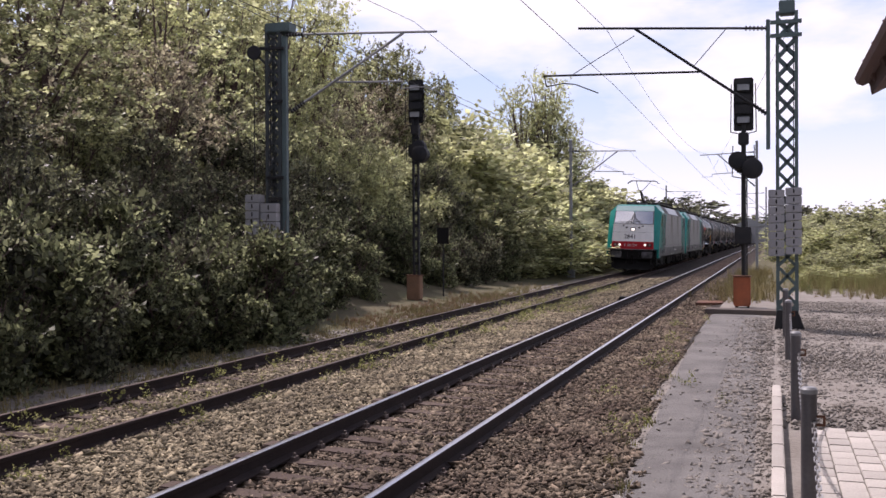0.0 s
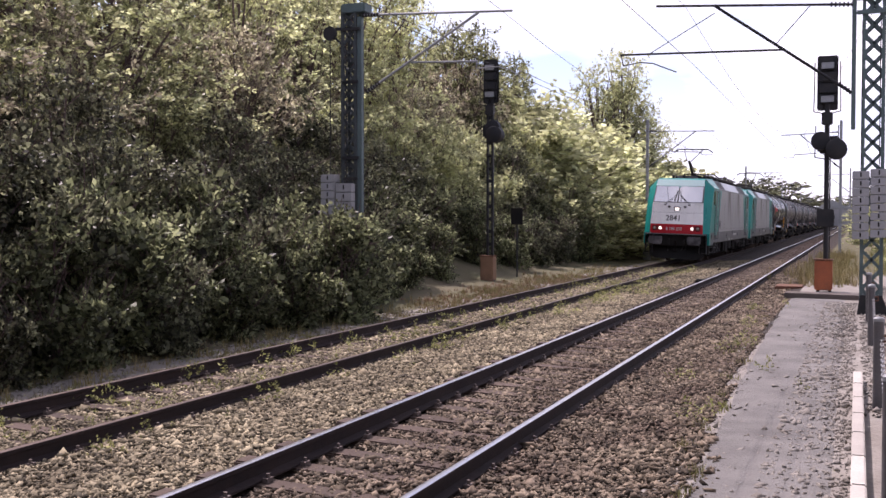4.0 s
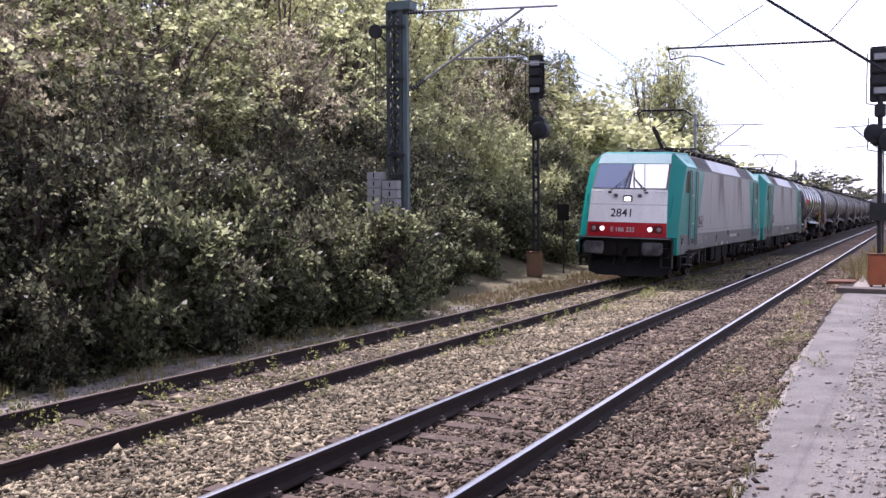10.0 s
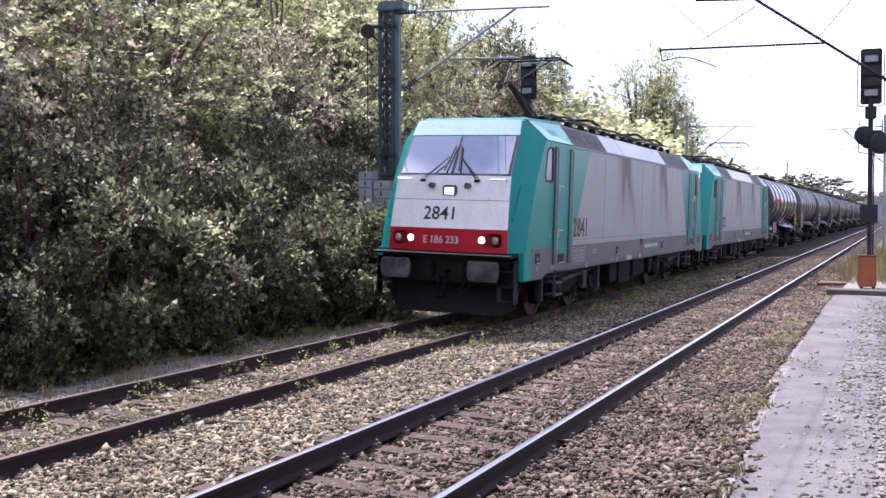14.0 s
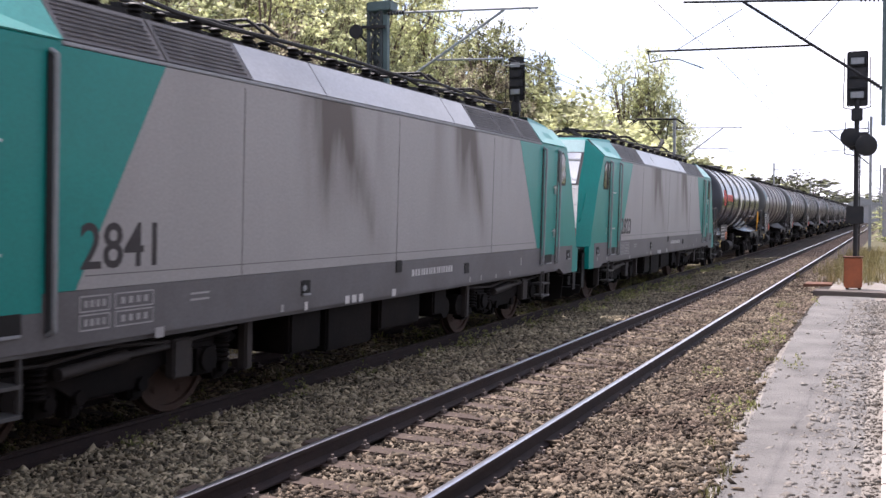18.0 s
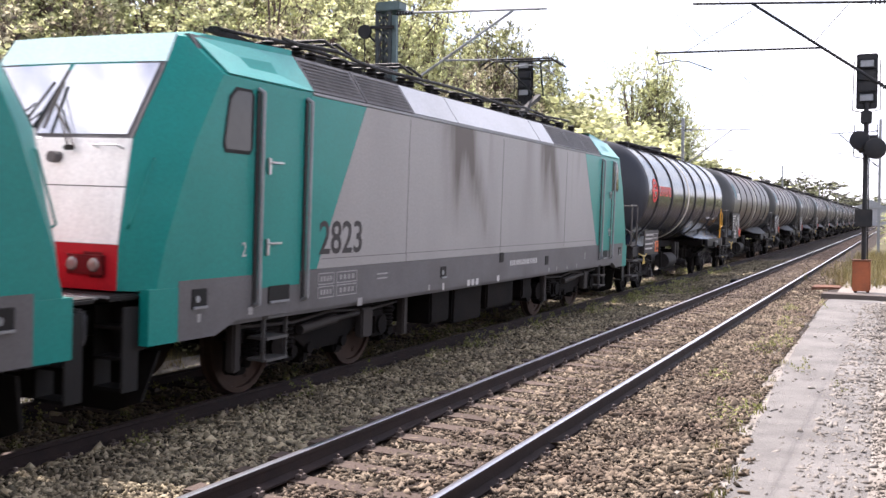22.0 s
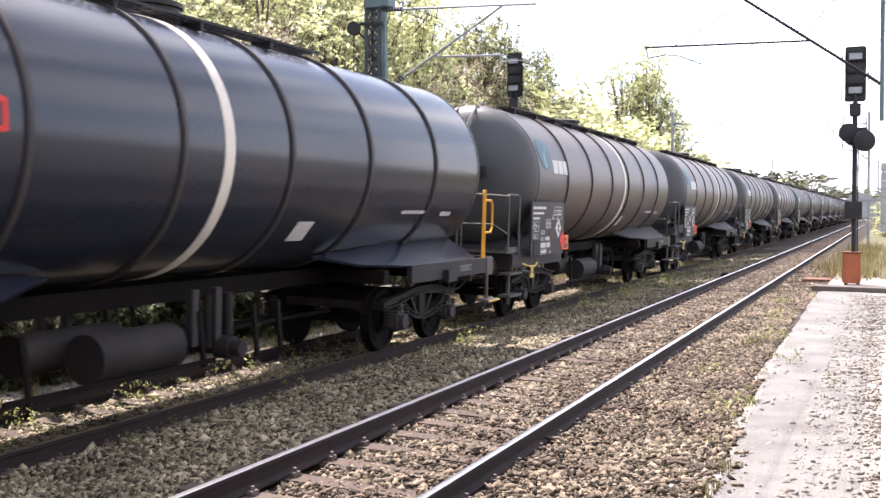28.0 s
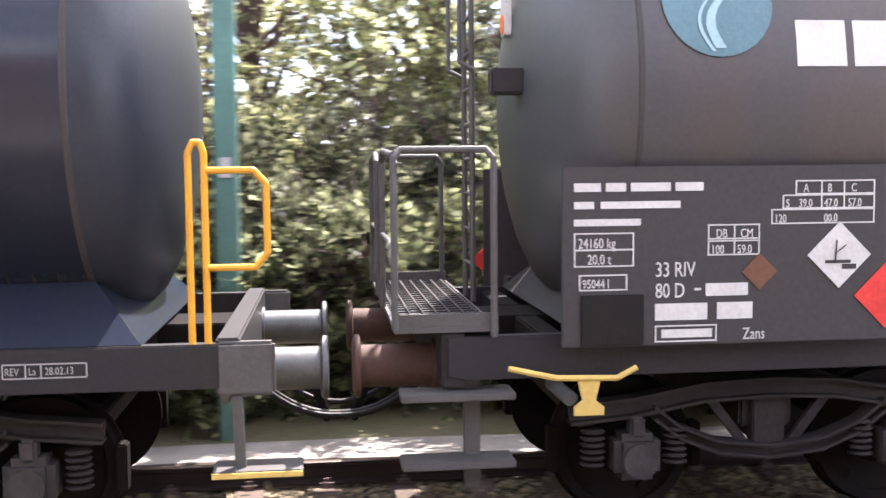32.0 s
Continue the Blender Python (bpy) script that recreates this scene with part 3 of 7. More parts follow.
stones("rubble_stones", "pale broken stones strewn beside the path", [(-0.7, 0.0, 6, 27, 0.9), (0.1, 5, 11.5, 34, 0.9), (-1.95, -1.55, 14, 27, 0.3), (-1.3, -0.5, 4, 27, 0.06), (-10.6, -9.4, 4, 40, 0.25)], 0.0225, 300, M["rubble"], 6)


def make_path():
    ys = [float(v) for v in np.arange(-6, 28.2, 0.6)]
    edge = lambda y: float(np.interp(y, [-6, 3, 10, 17, 25, 28], [-1.05, -1.15, -1.33, -1.68, -1.86, -1.9])) + 0.07 * noise.noise((0, y * 0.9, 3)) + 0.04 * noise.noise((5, y * 3.1, 3))
    bm = BM()
    rows = []
    for y in ys:
        x0, x1 = edge(y), -0.05 + 0.25 * min(1, max(0, (y - 14) / 6)) * noise.noise((9, y * 0.7, 0))
        cols = [x0 + (x1 - x0) * k / 5 for k in range(6)]
        rows.append([bm.verts.new((x, y, ground_z(x, y) + (0.012 if 0 < k < 5 else -0.01))) for k, x in enumerate(cols)])
    for p, q in zip(rows, rows[1:]):
        for k in range(5):
            bm.faces.new((p[k], p[k + 1], q[k + 1], q[k]))
    tagged(part("pavement", bm, M["asphalt"]), "worn grey asphalt path along the track", "path", kind="structure")


make_path()


M["damper"] = mat("dusty_dark_steel", (0.035, 0.031, 0.03), 0.7, 0.1, (0.05, 0.04, 0.034), 3, 30, 0.1)

# the train ----------------------------------------------------------------
TRAIN = []  # vehicles and where along the train they begin
WHEELSETS = []  # rotating wheelsets and their radius


def wheelset(parent, y, r, half=0.75):
    """Two wheels on an axle; turns about its own middle."""
    ws = new("wheelset")
    ws.parent = parent
    ws.location = (0, y, r)
    bm = BM()
    rod(bm, (-half, 0, 0), (half, 0, 0), 0.08, 12)
    part("axle", bm, M["underframe"], ws)
    for s in (-1, 1):
        bm = BM()
        lathe(bm, [(-0.07 * s, r + 0.028), (-0.045 * s, r + 0.028), (-0.035 * s, r), (0.065 * s, r - 0.005), (0.065 * s, r - 0.07), (0.03 * s, r - 0.075), (0.02 * s, 0.2), (0.06 * s, 0.16), (0.06 * s, 0.05)], (half * s, 0, 0), "x", 28)
        for k in range(6):
            a = k * math.pi / 3
            rod(bm, (half * s + 0.03 * s, 0.32 * math.cos(a) * r / 0.46, 0.32 * math.sin(a) * r / 0.46), (half * s + 0.045 * s, 0.32 * math.cos(a) * r / 0.46, 0.32 * math.sin(a) * r / 0.46), 0.04, 8)
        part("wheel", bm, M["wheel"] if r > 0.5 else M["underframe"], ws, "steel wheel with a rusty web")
    WHEELSETS.append((ws, r))
    return ws


def buffers(parent, y, d, plate_mat, rect=False):
    """Two buffers whose faces stand at y, pushed out towards d."""
    for s in (-1, 1):
        bm = BM()
        x = 0.875 * s
        rod(bm, (x, y - d * 0.62, 1.06), (x, y - d * 0.5, 1.06), 0.165, 24)
        rod(bm, (x, y - d * 0.5, 1.06), (x, y - d * 0.04, 1.06), 0.135 if not rect else 0.12, 24)
        box(bm, (x, y - d * 0.64, 1.06), (0.36, 0.05, 0.36), 0.01)
        b = part("buffer", bm, plate_mat if not rect else M["black"], parent, "grimy steel buffer")
        bm = BM()
        if rect:
            prism(bm, [(x - 0.31, 0.95), (x - 0.25, 0.87), (x + 0.25, 0.87), (x + 0.31, 0.95), (x + 0.31, 1.18), (x + 0.27, 1.24), (x - 0.27, 1.24), (x - 0.31, 1.18)], "y", y - d * 0.045, y + d * 0.005, 0.02)
        else:
            lathe(bm, [(-0.03, 0.17), (-0.015, 0.20), (0.012, 0.20), (0.022, 0.17)], (x, y - d * 0.03, 1.06), "y", 28)
        part("buffer_plate", bm, plate_mat, b)


def coupling(parent, y, d):
    bm = BM()
    pipe(bm, [(0, y - d * 0.55, 1.02), (0, y - d * 0.30, 1.0), (0.0, y - d * 0.22, 0.9)], 0.045)
    bar(bm, (-0.06, y - d * 0.25, 0.95), (-0.06, y - d * 0.1, 0.55), 0.03, 0.06)
    bar(bm, (0.06, y - d * 0.25, 0.95), (0.06, y - d * 0.1, 0.55), 0.03, 0.06)
    rod(bm, (-0.1, y - d * 0.1, 0.55), (0.1, y - d * 0.1, 0.55), 0.03)
    part("coupling", bm, M["underframe"], parent, "greasy screw coupling")
    for x in (-0.35, 0.35, 0.5):
        bm = BM()
        low = 0.60 + 0.08 * x
        pts = [(x * (1 - 0.15 * k / 9), y - d * 0.62 * (1 - k / 9), low + (0.97 - low) * (1 - k / 9) ** 2.2) for k in range(10)]
        pipe(bm, pts, 0.022)
        part("brake_hose", bm, M["black"], parent)


def make_loco(begin, number, label, panto_up):
    """An electric locomotive; y runs from its leading lamps to its tail, x is the side towards the platform."""
    lo = thing("electric_locomotive", pose(0, 0, 0), label, "locomotive", "locomotives at the head of the train")
    LEN = 17.96
    def Y(y, f):
        return LEN - y if f else y
    W = 1.487
    # inner body
    bm = BM()
    prism(bm, [(-1.44, 0.95), (1.44, 0.95), (1.44, 3.45), (1.13, 3.90), (-1.13, 3.90), (-1.44, 3.45)], "y", 0.95, LEN - 0.95)
    part("body", bm, M["grey_dark"], lo, "dark inner body shell")
    # cabs
    for f in (0, 1):
        rings = []
        for z, yf, yc0, wf, ys, wx in ((1.38, -0.17, -0.10, 1.20, 0.10, W), (1.82, -0.15, -0.08, 1.19, 0.22, W), (2.78, 0.05, 0.13, 1.15, 0.62, W), (3.50, 0.52, 0.60, 1.12, 1.05, W), (3.86, 0.76, 0.83, 1.08, 0.90, 1.12), (3.95, 1.1, 1.12, 1.02, 1.3, 1.07)):
            back = 2.74
            rings.append([(0, yf, z), (wf * 0.6, yf + 0.02, z), (wf, yc0, z), (wf + (wx - wf) * 0.5, yc0 + (ys - yc0) * 0.42, z), (wx, ys, z), (wx if z < 3.6 else 1.18, back, z if z < 3.8 else z + 0.05)])
        bm = BM()
        for s in (-1, 1):
            vs = [[bm.verts.new((x * s, Y(y, f), z)) for x, y, z in r] for r in rings]
            for a, b in zip(vs, vs[1:]):
                for i in range(2, 5):
                    bm.faces.new((a[i], a[i + 1], b[i + 1], b[i]))
            for a, b in zip(vs[3:], vs[4:]):
                for i in range(0, 2):
                    bm.faces.new((a[i], a[i + 1], b[i + 1], b[i]))
            top = vs[-1]
            bm.faces.new((top[0], top[1], top[2], top[3], top[4], top[5], bm.verts.new((0, Y(2.74, f), 4.0))))
        bmesh.ops.remove_doubles(bm, verts=bm.verts, dist=0.004)
        part("cab_shell", bm, M["teal"], lo, "teal painted cab shell", smooth=25)
        # cab roof band, its teal lightened for the light on the slope
        for s in (-1, 1):
            bm = BM()
            q = [(1.125 * s, Y(1.0, f), 3.872), (1.185 * s, Y(2.74, f), 3.915), (W * s + 0.002 * s, Y(2.74, f), 3.51), (W * s + 0.002 * s, Y(1.12, f), 3.51)]
            vs = [bm.verts.new(p) for p in q] + [bm.verts.new((p[0] + 0.012 * s, p[1], p[2] + 0.012)) for p in q]
            bm.faces.new(vs[4:])
            for i in range(4):
                bm.faces.new((vs[i], vs[(i + 1) % 4], vs[4 + (i + 1) % 4], vs[4 + i]))
            part("cab_roof_edge", bm, M["teal_light"], lo, "teal cab roof edge, lightened for the light on its slope", smooth=0)
        # front panels: (z0, y0) to (z1, y1)
        def face(name, z0, y0, z1, y1, w0, w1, matl, lab="", lift=0.0, x0=None, bend=0.07):
            bm = BM()
            xs = [-1, -0.6, 0, 0.6, 1] if x0 is None else [-1, 1]
            lo_, hi_, lob, hib = [], [], [], []
            for k in xs:
                def pt(z, y, w, out):
                    x = k * w if x0 is None else x0[0] + (x0[1] - x0[0]) * (k + 1) / 2 * (w / w0)
                    yy = y + bend * (abs(x) / 1.2) ** 2 - lift - out
                    return (x, Y(yy, f), z)
                lo_.append(bm.verts.new(pt(z0, y0, w0, 0.012)))
                hi_.append(bm.verts.new(pt(z1, y1, w1, 0.012)))
                lob.append(bm.verts.new(pt(z0, y0, w0, -0.03)))
                hib.append(bm.verts.new(pt(z1, y1, w1, -0.03)))
            for i in range(len(xs) - 1):
                bm.faces.new((lo_[i], lo_[i + 1], hi_[i + 1], hi_[i]))
                bm.faces.new((lob[i], lob[i + 1], hib[i + 1], hib[i]))
                bm.faces.new((lo_[i], lo_[i + 1], lob[i + 1], lob[i]))
                bm.faces.new((hi_[i], hi_[i + 1], hib[i + 1], hib[i]))
            bm.faces.new((lo_[0], hi_[0], hib[0], lob[0]))
            bm.faces.new((lo_[-1], hi_[-1], hib[-1], lob[-1]))
            return part(name, bm, matl, lo, lab, smooth=20)
        face("front_red_panel", 1.38, -0.17, 1.80, -0.155, 1.20, 1.19, M["red"], "glossy red lower front panel")
        face("front_white_panel", 1.805, -0.152, 2.33, -0.045, 1.19, 1.165, M["white"], "grimy white front panel")
        face("front_white_panel", 2.34, -0.045, 2.79, 0.05, 1.165, 1.15, M["white"], "grimy white front panel with wiper holes")
        # header colour includes the light falling on it
        face("front_header", 3.58, 0.575, 3.88, 0.77, 1.11, 1.07, M["teal_pale"], "teal panel above the windscreen, paled for the light on it")
        for k in (-1, 1):
            face("windscreen", 2.83, 0.075, 3.56, 0.56, 1.13, 1.10, M["glass"], "reflecting cab windscreen pane", 0.004, (0.03 * k, 1.09 * k))
        face("windscreen_frame", 2.79, 0.05, 3.58, 0.575, 1.15, 1.11, M["grey_dark"], "", -0.012)
        for k in (-1, 1):
            bm = BM()
            bar(bm, (0.52 * k, Y(-0.04, f), 2.72), (0.13 * k, Y(0.20, f), 3.14), 0.016, 0.016)
            bar(bm, (0.58 * k, Y(-0.03, f), 2.72), (0.16 * k, Y(0.18, f), 3.10), 0.010, 0.010)
            bar(bm, (0.15 * k, Y(0.03, f), 2.88), (0.06 * k, Y(0.37, f), 3.36), 0.026, 0.02)
            box(bm, (0.55 * k, Y(-0.05, f), 2.69), (0.12, 0.06, 0.05), 0.015)
            part("wiper", bm, M["black"], lo, "black windscreen wiper")
            bm = BM()
            rod(bm, (0.36 * k, Y(-0.09, f), 2.60), (0.36 * k, Y(0.1, f), 2.60), 0.055, 16)
            part("horn", bm, M["grey_dark"], lo)
            # lamp clusters
            bm = BM()
            box(bm, (0.86 * k, Y(-0.135, f), 1.61), (0.46, 0.06, 0.24), 0.03)
            cl = part("headlamp_housing", bm, M["lamp_red"], lo, "dark red recessed headlamp cluster")
            for j, mm in ((0.72, M["lamp"] if not f and panto_up == 1 else M["lens"]), (0.98, M["lens"])):
                bm = BM()
                lathe(bm, [(0, 0.068), (-0.02, 0.055), (-0.03, 0.02)] if not f else [(0, 0.068), (0.02, 0.055), (0.03, 0.02)], (j * k, Y(-0.166, f), 1.61), "y", 20)
                part("headlamp", bm, mm, cl, "round headlamp")
            # front hand rails
            bm = BM()
            pipe(bm, [(1.22 * k, Y(0.0, f), 1.95), (1.27 * k, Y(-0.02, f), 2.0), (1.31 * k, Y(0.24, f), 2.6), (1.28 * k, Y(0.28, f), 2.62)], 0.011, 6)
            part("handrail", bm, M["teal"], lo)
        for x, z in ((-0.95, 2.72), (0.95, 2.72)):
            bm = BM()
            yy = -0.02
            if z > 2:
                pipe(bm, [(x - 0.14, Y(yy + 0.10, f), z - 0.03), (x - 0.14, Y(yy, f), z), (x + 0.14, Y(yy, f), z), (x + 0.14, Y(yy + 0.10, f), z - 0.03)], 0.011, 6)
            else:
                pipe(bm, [(x, Y(yy + 0.08, f), z - 0.06), (x, Y(yy, f), z - 0.06), (x, Y(yy, f), z + 0.1), (x, Y(yy + 0.1, f), z + 0.1)], 0.011, 6)
            part("front_grip", bm, M["chrome"], lo, "thin steel grip on the front")
        bm = BM()
        box(bm, (0, Y(-0.03, f), 2.50), (0.3, 0.05, 0.22), 0.03)
        tl = part("headlamp_housing", bm, M["grey_dark"], lo, "upper headlamp housing")
        bm = BM()
        box(bm, (0, Y(-0.055, f), 2.50), (0.2, 0.03, 0.15), 0.03)
        part("headlamp", bm, M["lamp"] if not f and panto_up == 1 else M["lens"], tl, "square upper headlamp")
        rot = pose(0, 0, 0, 90 - 11.5, 0, 180 if f else 0)
        nb = lettering("number", number, 0.35, Matrix.Translation((0.5 if f else -0.5, Y(-0.1345, f), 1.97)) @ rot, M["marking_dark"], lo, "black running number", 1.0, 0.004)
        for v in nb.data.vertices:
            v.co.y += 0.0345 * abs(v.co.x) * (-1 if f else 1)
        if panto_up == 1 and not f:
            lettering("class_number", "E 186 233", 0.19, Matrix.Translation((-0.46, Y(-0.188, f), 1.53)) @ pose(0, 0, 0, 88, 0, 0), M["marking"], lo, "white class number on the red panel", 0.95, 0.002)
        # footplate, buffer beam, plough
        bm = BM()
        box(bm, (0, Y(-0.14, f), 1.335), (2.75, 0.5, 0.05), 0.015)
        part("footplate", bm, M["black"], lo, "black footplate over the buffers")
        bm = BM()
        box(bm, (0, Y(-0.395, f), 1.352), (2.75, 0.02, 0.022), 0.004)
        part("footplate_edge", bm, M["galv"], lo, "bright worn footplate edge")
        bm = BM()
        box(bm, (0, Y(0.12, f), 1.05), (2.5, 0.3, 0.5), 0.02)
        for x in (-0.33, 0.33):
            box(bm, (x, Y(-0.1, f), 1.02), (0.14, 0.16, 0.3), 0.03)
        part("buffer_beam", bm, M["black"], lo, "black buffer beam")
        buffers(lo, Y(-0.48, f), -1 if not f else 1, M["scuffed"], True)
        coupling(lo, Y(-0.48, f), -1 if not f else 1)
        bm = BM()
        pts = [(-1.3, 0.78), (1.3, 0.78), (1.22, 0.30), (0.95, 0.20), (-0.95, 0.20), (-1.22, 0.30)]
        vs0 = [bm.verts.new((x, Y(0.05 + 0.25 * abs(x) - (0.12 if z < 0.5 else 0), f), z)) for x, z in pts]
        vs1 = [bm.verts.new((v.co.x, v.co.y + (0.04 if not f else -0.04), v.co.z)) for v in vs0]
        bm.faces.new(vs0)
        bm.faces.new(vs1[::-1])
        for i in range(6):
            bm.faces.new((vs0[i], vs0[(i + 1) % 6], vs1[(i + 1) % 6], vs1[i]))
        part("rail_guard", bm, M["black"], lo, "black snow plough")
        # teal skirt corners and their ladders
        for s in (-1, 1):
            bm = BM()
            prism(bm, [(Y(0.0, f), 0.88), (Y(0.42, f), 0.88), (Y(0.42, f), 1.40), (Y(0.0, f), 1.40)], "x", s * 1.38, s * 1.492)
            part("skirt_corner", bm, M["teal"], lo)
            bm = BM()
            for z in (0.5, 0.78, 1.06):
                box(bm, (1.22 * s, Y(-0.12, f), z), (0.34, 0.22, 0.03))
            box(bm, (1.38 * s, Y(-0.12, f), 0.86), (0.03, 0.22, 0.78), 0.008)
            box(bm, (1.06 * s, Y(-0.12, f), 0.86), (0.03, 0.22, 0.78), 0.008)
            part("shunter_steps", bm, M["black"], lo, "black corner footsteps")
    # sides
    for s in (-1, 1):
        def panel(name, pts, x0, x1, matl, lab="", bevel=0.0):
            bm = BM()
            prism(bm, pts, "x", s * x0, s * x1, bevel)
            return part(name, bm, matl, lo, lab, smooth=20)
        panel("bodyside", [(2.93, 1.465), (LEN - 2.85, 1.465), (LEN - 4.0, 3.47), (4.04, 3.47)], 1.40, 1.49, M["grey_side"], "silver-grey bodyside streaked with soot")
        panel("lower_band", [(0.42, 0.88), (1.0, 0.88), (1.35, 1.0), (2.4, 1.0), (2.75, 1.0), (LEN - 2.75, 1.0), (LEN - 2.4, 1.0), (LEN - 1.35, 1.0), (LEN - 1.0, 0.88), (LEN - 0.42, 0.88), (LEN - 0.42, 1.46), (0.42, 1.46)], 1.38, 1.493, M["band_grey"], "dirty grey lower bodyside band")
        for f in (0, 1):
            panel("teal_wedge", [(Y(2.70, f), 1.465), (Y(2.846 if f else 2.926, f), 1.465), (Y(3.996 if f else 4.036, f), 3.47), (Y(2.70, f), 3.47)], 1.40, 1.491, M["teal"], "teal wedge beside the cab door")
            d = panel("cab_door", [(Y(1.70, f), 1.30), (Y(2.56, f), 1.30), (Y(2.56, f), 3.40), (Y(1.70, f), 3.40)], 1.42, 1.497, M["teal"], "teal cab door", 0.01)
            for z in (1.75, 2.62):
                bm = BM()
                box(bm, (1.515 * s, Y(1.86, f), z), (0.03, 0.05, 0.18), 0.008)
                pipe(bm, [(1.52 * s, Y(1.86, f), z + 0.04), (1.545 * s, Y(1.88, f), z + 0.04), (1.545 * s, Y(2.08, f), z + 0.04)], 0.014, 6)
                part("door_handle", bm, M["chrome"], d, "chrome door handle")
            for y in (1.66, 2.62):
                bm = BM()
                pipe(bm, [(1.49 * s, Y(y, f), 3.42), (1.56 * s, Y(y, f), 3.38), (1.56 * s, Y(y, f), 1.16), (1.49 * s, Y(y, f), 1.12)], 0.023, 8)
                part("handrail", bm, M["galv"], lo, "grey vertical door handrail")
                # shadow of the handrail laid on the bodyside as a black strip
                bm = BM()
                box(bm, (1.494 * s, Y(y, f), 2.27), (0.01, 0.07, 2.26))
                part("rail_recess", bm, M["black"], lo, "flat black strip for the shadow behind the handrail")
            bm = BM()
            prism(bm, [(Y(1.04, f), 2.80), (Y(1.09, f), 2.71), (Y(1.53, f), 2.71), (Y(1.59, f), 2.79), (Y(1.60, f), 3.33), (Y(1.54, f), 3.41), (Y(1.26, f), 3.41), (Y(1.13, f), 3.30)], "x", s * 1.42, s * 1.492, 0.012)
            w = part("cab_side_window", bm, M["black"], lo, "cab side window in a black rubber frame")
            bm = BM()
            prism(bm, [(Y(1.085, f), 2.83), (Y(1.12, f), 2.76), (Y(1.51, f), 2.76), (Y(1.545, f), 2.81), (Y(1.555, f), 3.31), (Y(1.52, f), 3.365), (Y(1.28, f), 3.365), (Y(1.17, f), 3.27)], "x", s * 1.42, s * 1.496)
            part("pane", bm, M["dark_glass"], w)
            bm = BM()
            for z in (0.50, 0.74, 0.98):
                box(bm, (1.36 * s, Y(2.15, f), z), (0.26, 0.42, 0.03))
            for y in (1.93, 2.37):
                box(bm, (1.44 * s, Y(y, f), 0.76), (0.05, 0.03, 0.55), 0.008)
            part("door_steps", bm, M["step_grey"], lo, "grey steps below the cab door")
            for y, z, w_, h in ((0.73, 1.27, 0.24, 0.2), (2.13, 1.23, 0.42, 0.2)) + (() if f else ((6.59, 1.25, 0.2, 0.18),)):
                bm = BM()
                box(bm, (1.494 * s, Y(y, f), z), (0.02, w_, h), 0.008)
                sk = part("side_socket", bm, M["black"], lo, "black recessed side socket")
                bm = BM()
                box(bm, (1.51 * s, Y(y, f), z - h / 2 + 0.015), (0.03, w_ * 0.9, 0.025), 0.005)
                if w_ < 0.3:
                    rod(bm, (1.49 * s, Y(y, f) - 0.04, z), (1.515 * s, Y(y, f) - 0.04, z), 0.035, 12)
                part("socket_lip", bm, M["galv"], sk, "pale lower lip of the socket")
        for y, z in ((9.05, 1.39), (11.54, 1.25)):
            bm = BM()
            box(bm, (1.494 * s, y, z), (0.02, 0.19, 0.17), 0.008)
            part("side_socket", bm, M["black"], lo, "black recessed side socket")
        rot = pose(0, 0, 0, 90, 0, 90 if s > 0 else -90)
        y0 = 2.96 if s > 0 else 4.06
        lettering("cab_digit", "2", 0.22, Matrix.Translation((1.492 * s, 1.42 if s > 0 else 1.56, 1.66)) @ rot, M["marking"], lo, "small white cab digit", 0.8)
        lettering("number", number, 0.56, Matrix.Translation((1.492 * s, y0, 1.64)) @ rot, M["marking_dark"], lo, "large dark running number", 0.97, 0.006)
        rnd = random.Random(7)
        # unreadable data marks
        bm = BM()
        y = 9.52
        while y < 10.95:
            w_ = rnd.choice((0.05, 0.06, 0.035))
            box(bm, (1.496 * s, y, 1.275), (0.004, w_, 0.095))
            y += w_ + 0.045
        tagged(part("vehicle_number_bars", bm, M["marking"], lo, "white bars of the vehicle number", smooth=0), kind="stuff")
        bm = BM()
        for y, w_ in ((3.05, 0.36), (3.55, 0.5)):
            for z in (1.34, 1.18):
                for q in ((0, z + 0.065, w_, 0.012), (0, z - 0.065, w_, 0.012)):
                    box(bm, (1.496 * s, y + 0.1, q[1]), (0.004, q[2], q[3]))
                for e in (-0.5, 0.5):
                    box(bm, (1.496 * s, y + 0.1 + e * w_, z), (0.004, 0.012, 0.13))
                for i in range(4):
                    box(bm, (1.496 * s, y + 0.1 + (i - 1.5) * w_ * 0.2, z), (0.004, w_ * 0.1, 0.06))
        for y, z, w_, h in ((4.6, 1.33, 0.3, 0.02), (4.6, 1.27, 0.3, 0.02), (11.7, 1.06, 0.04, 0.08), (12.2, 1.06, 0.04, 0.08), (13.6, 1.06, 0.05, 0.08), (4.0, 1.0, 0.12, 0.1), (0.73, 1.08, 0.05, 0.08), (1.6, 1.08, 0.08, 0.08), (6.1, 1.05, 0.05, 0.08), (14.2, 1.25, 0.05, 0.14), (12.9, 1.05, 0.06, 0.06)):
            box(bm, (1.496 * s, y, z), (0.004, w_, h))
        tagged(part("data_marking", bm, M["marking_dim"], lo, "small white data markings", smooth=0), kind="stuff")
        bm = BM()
        for y, w_ in ((6.61, 0.06), (7.60, 0.11), (7.78, 0.11), (7.96, 0.11), (8.92, 0.11)):
            box(bm, (1.496 * s, y, 1.035), (0.004, w_, 0.1))
        tagged(part("jacking_mark", bm, M["marking"], lo, "white square marks along the lower edge", smooth=0), kind="stuff")
        # seams
        bm = BM()
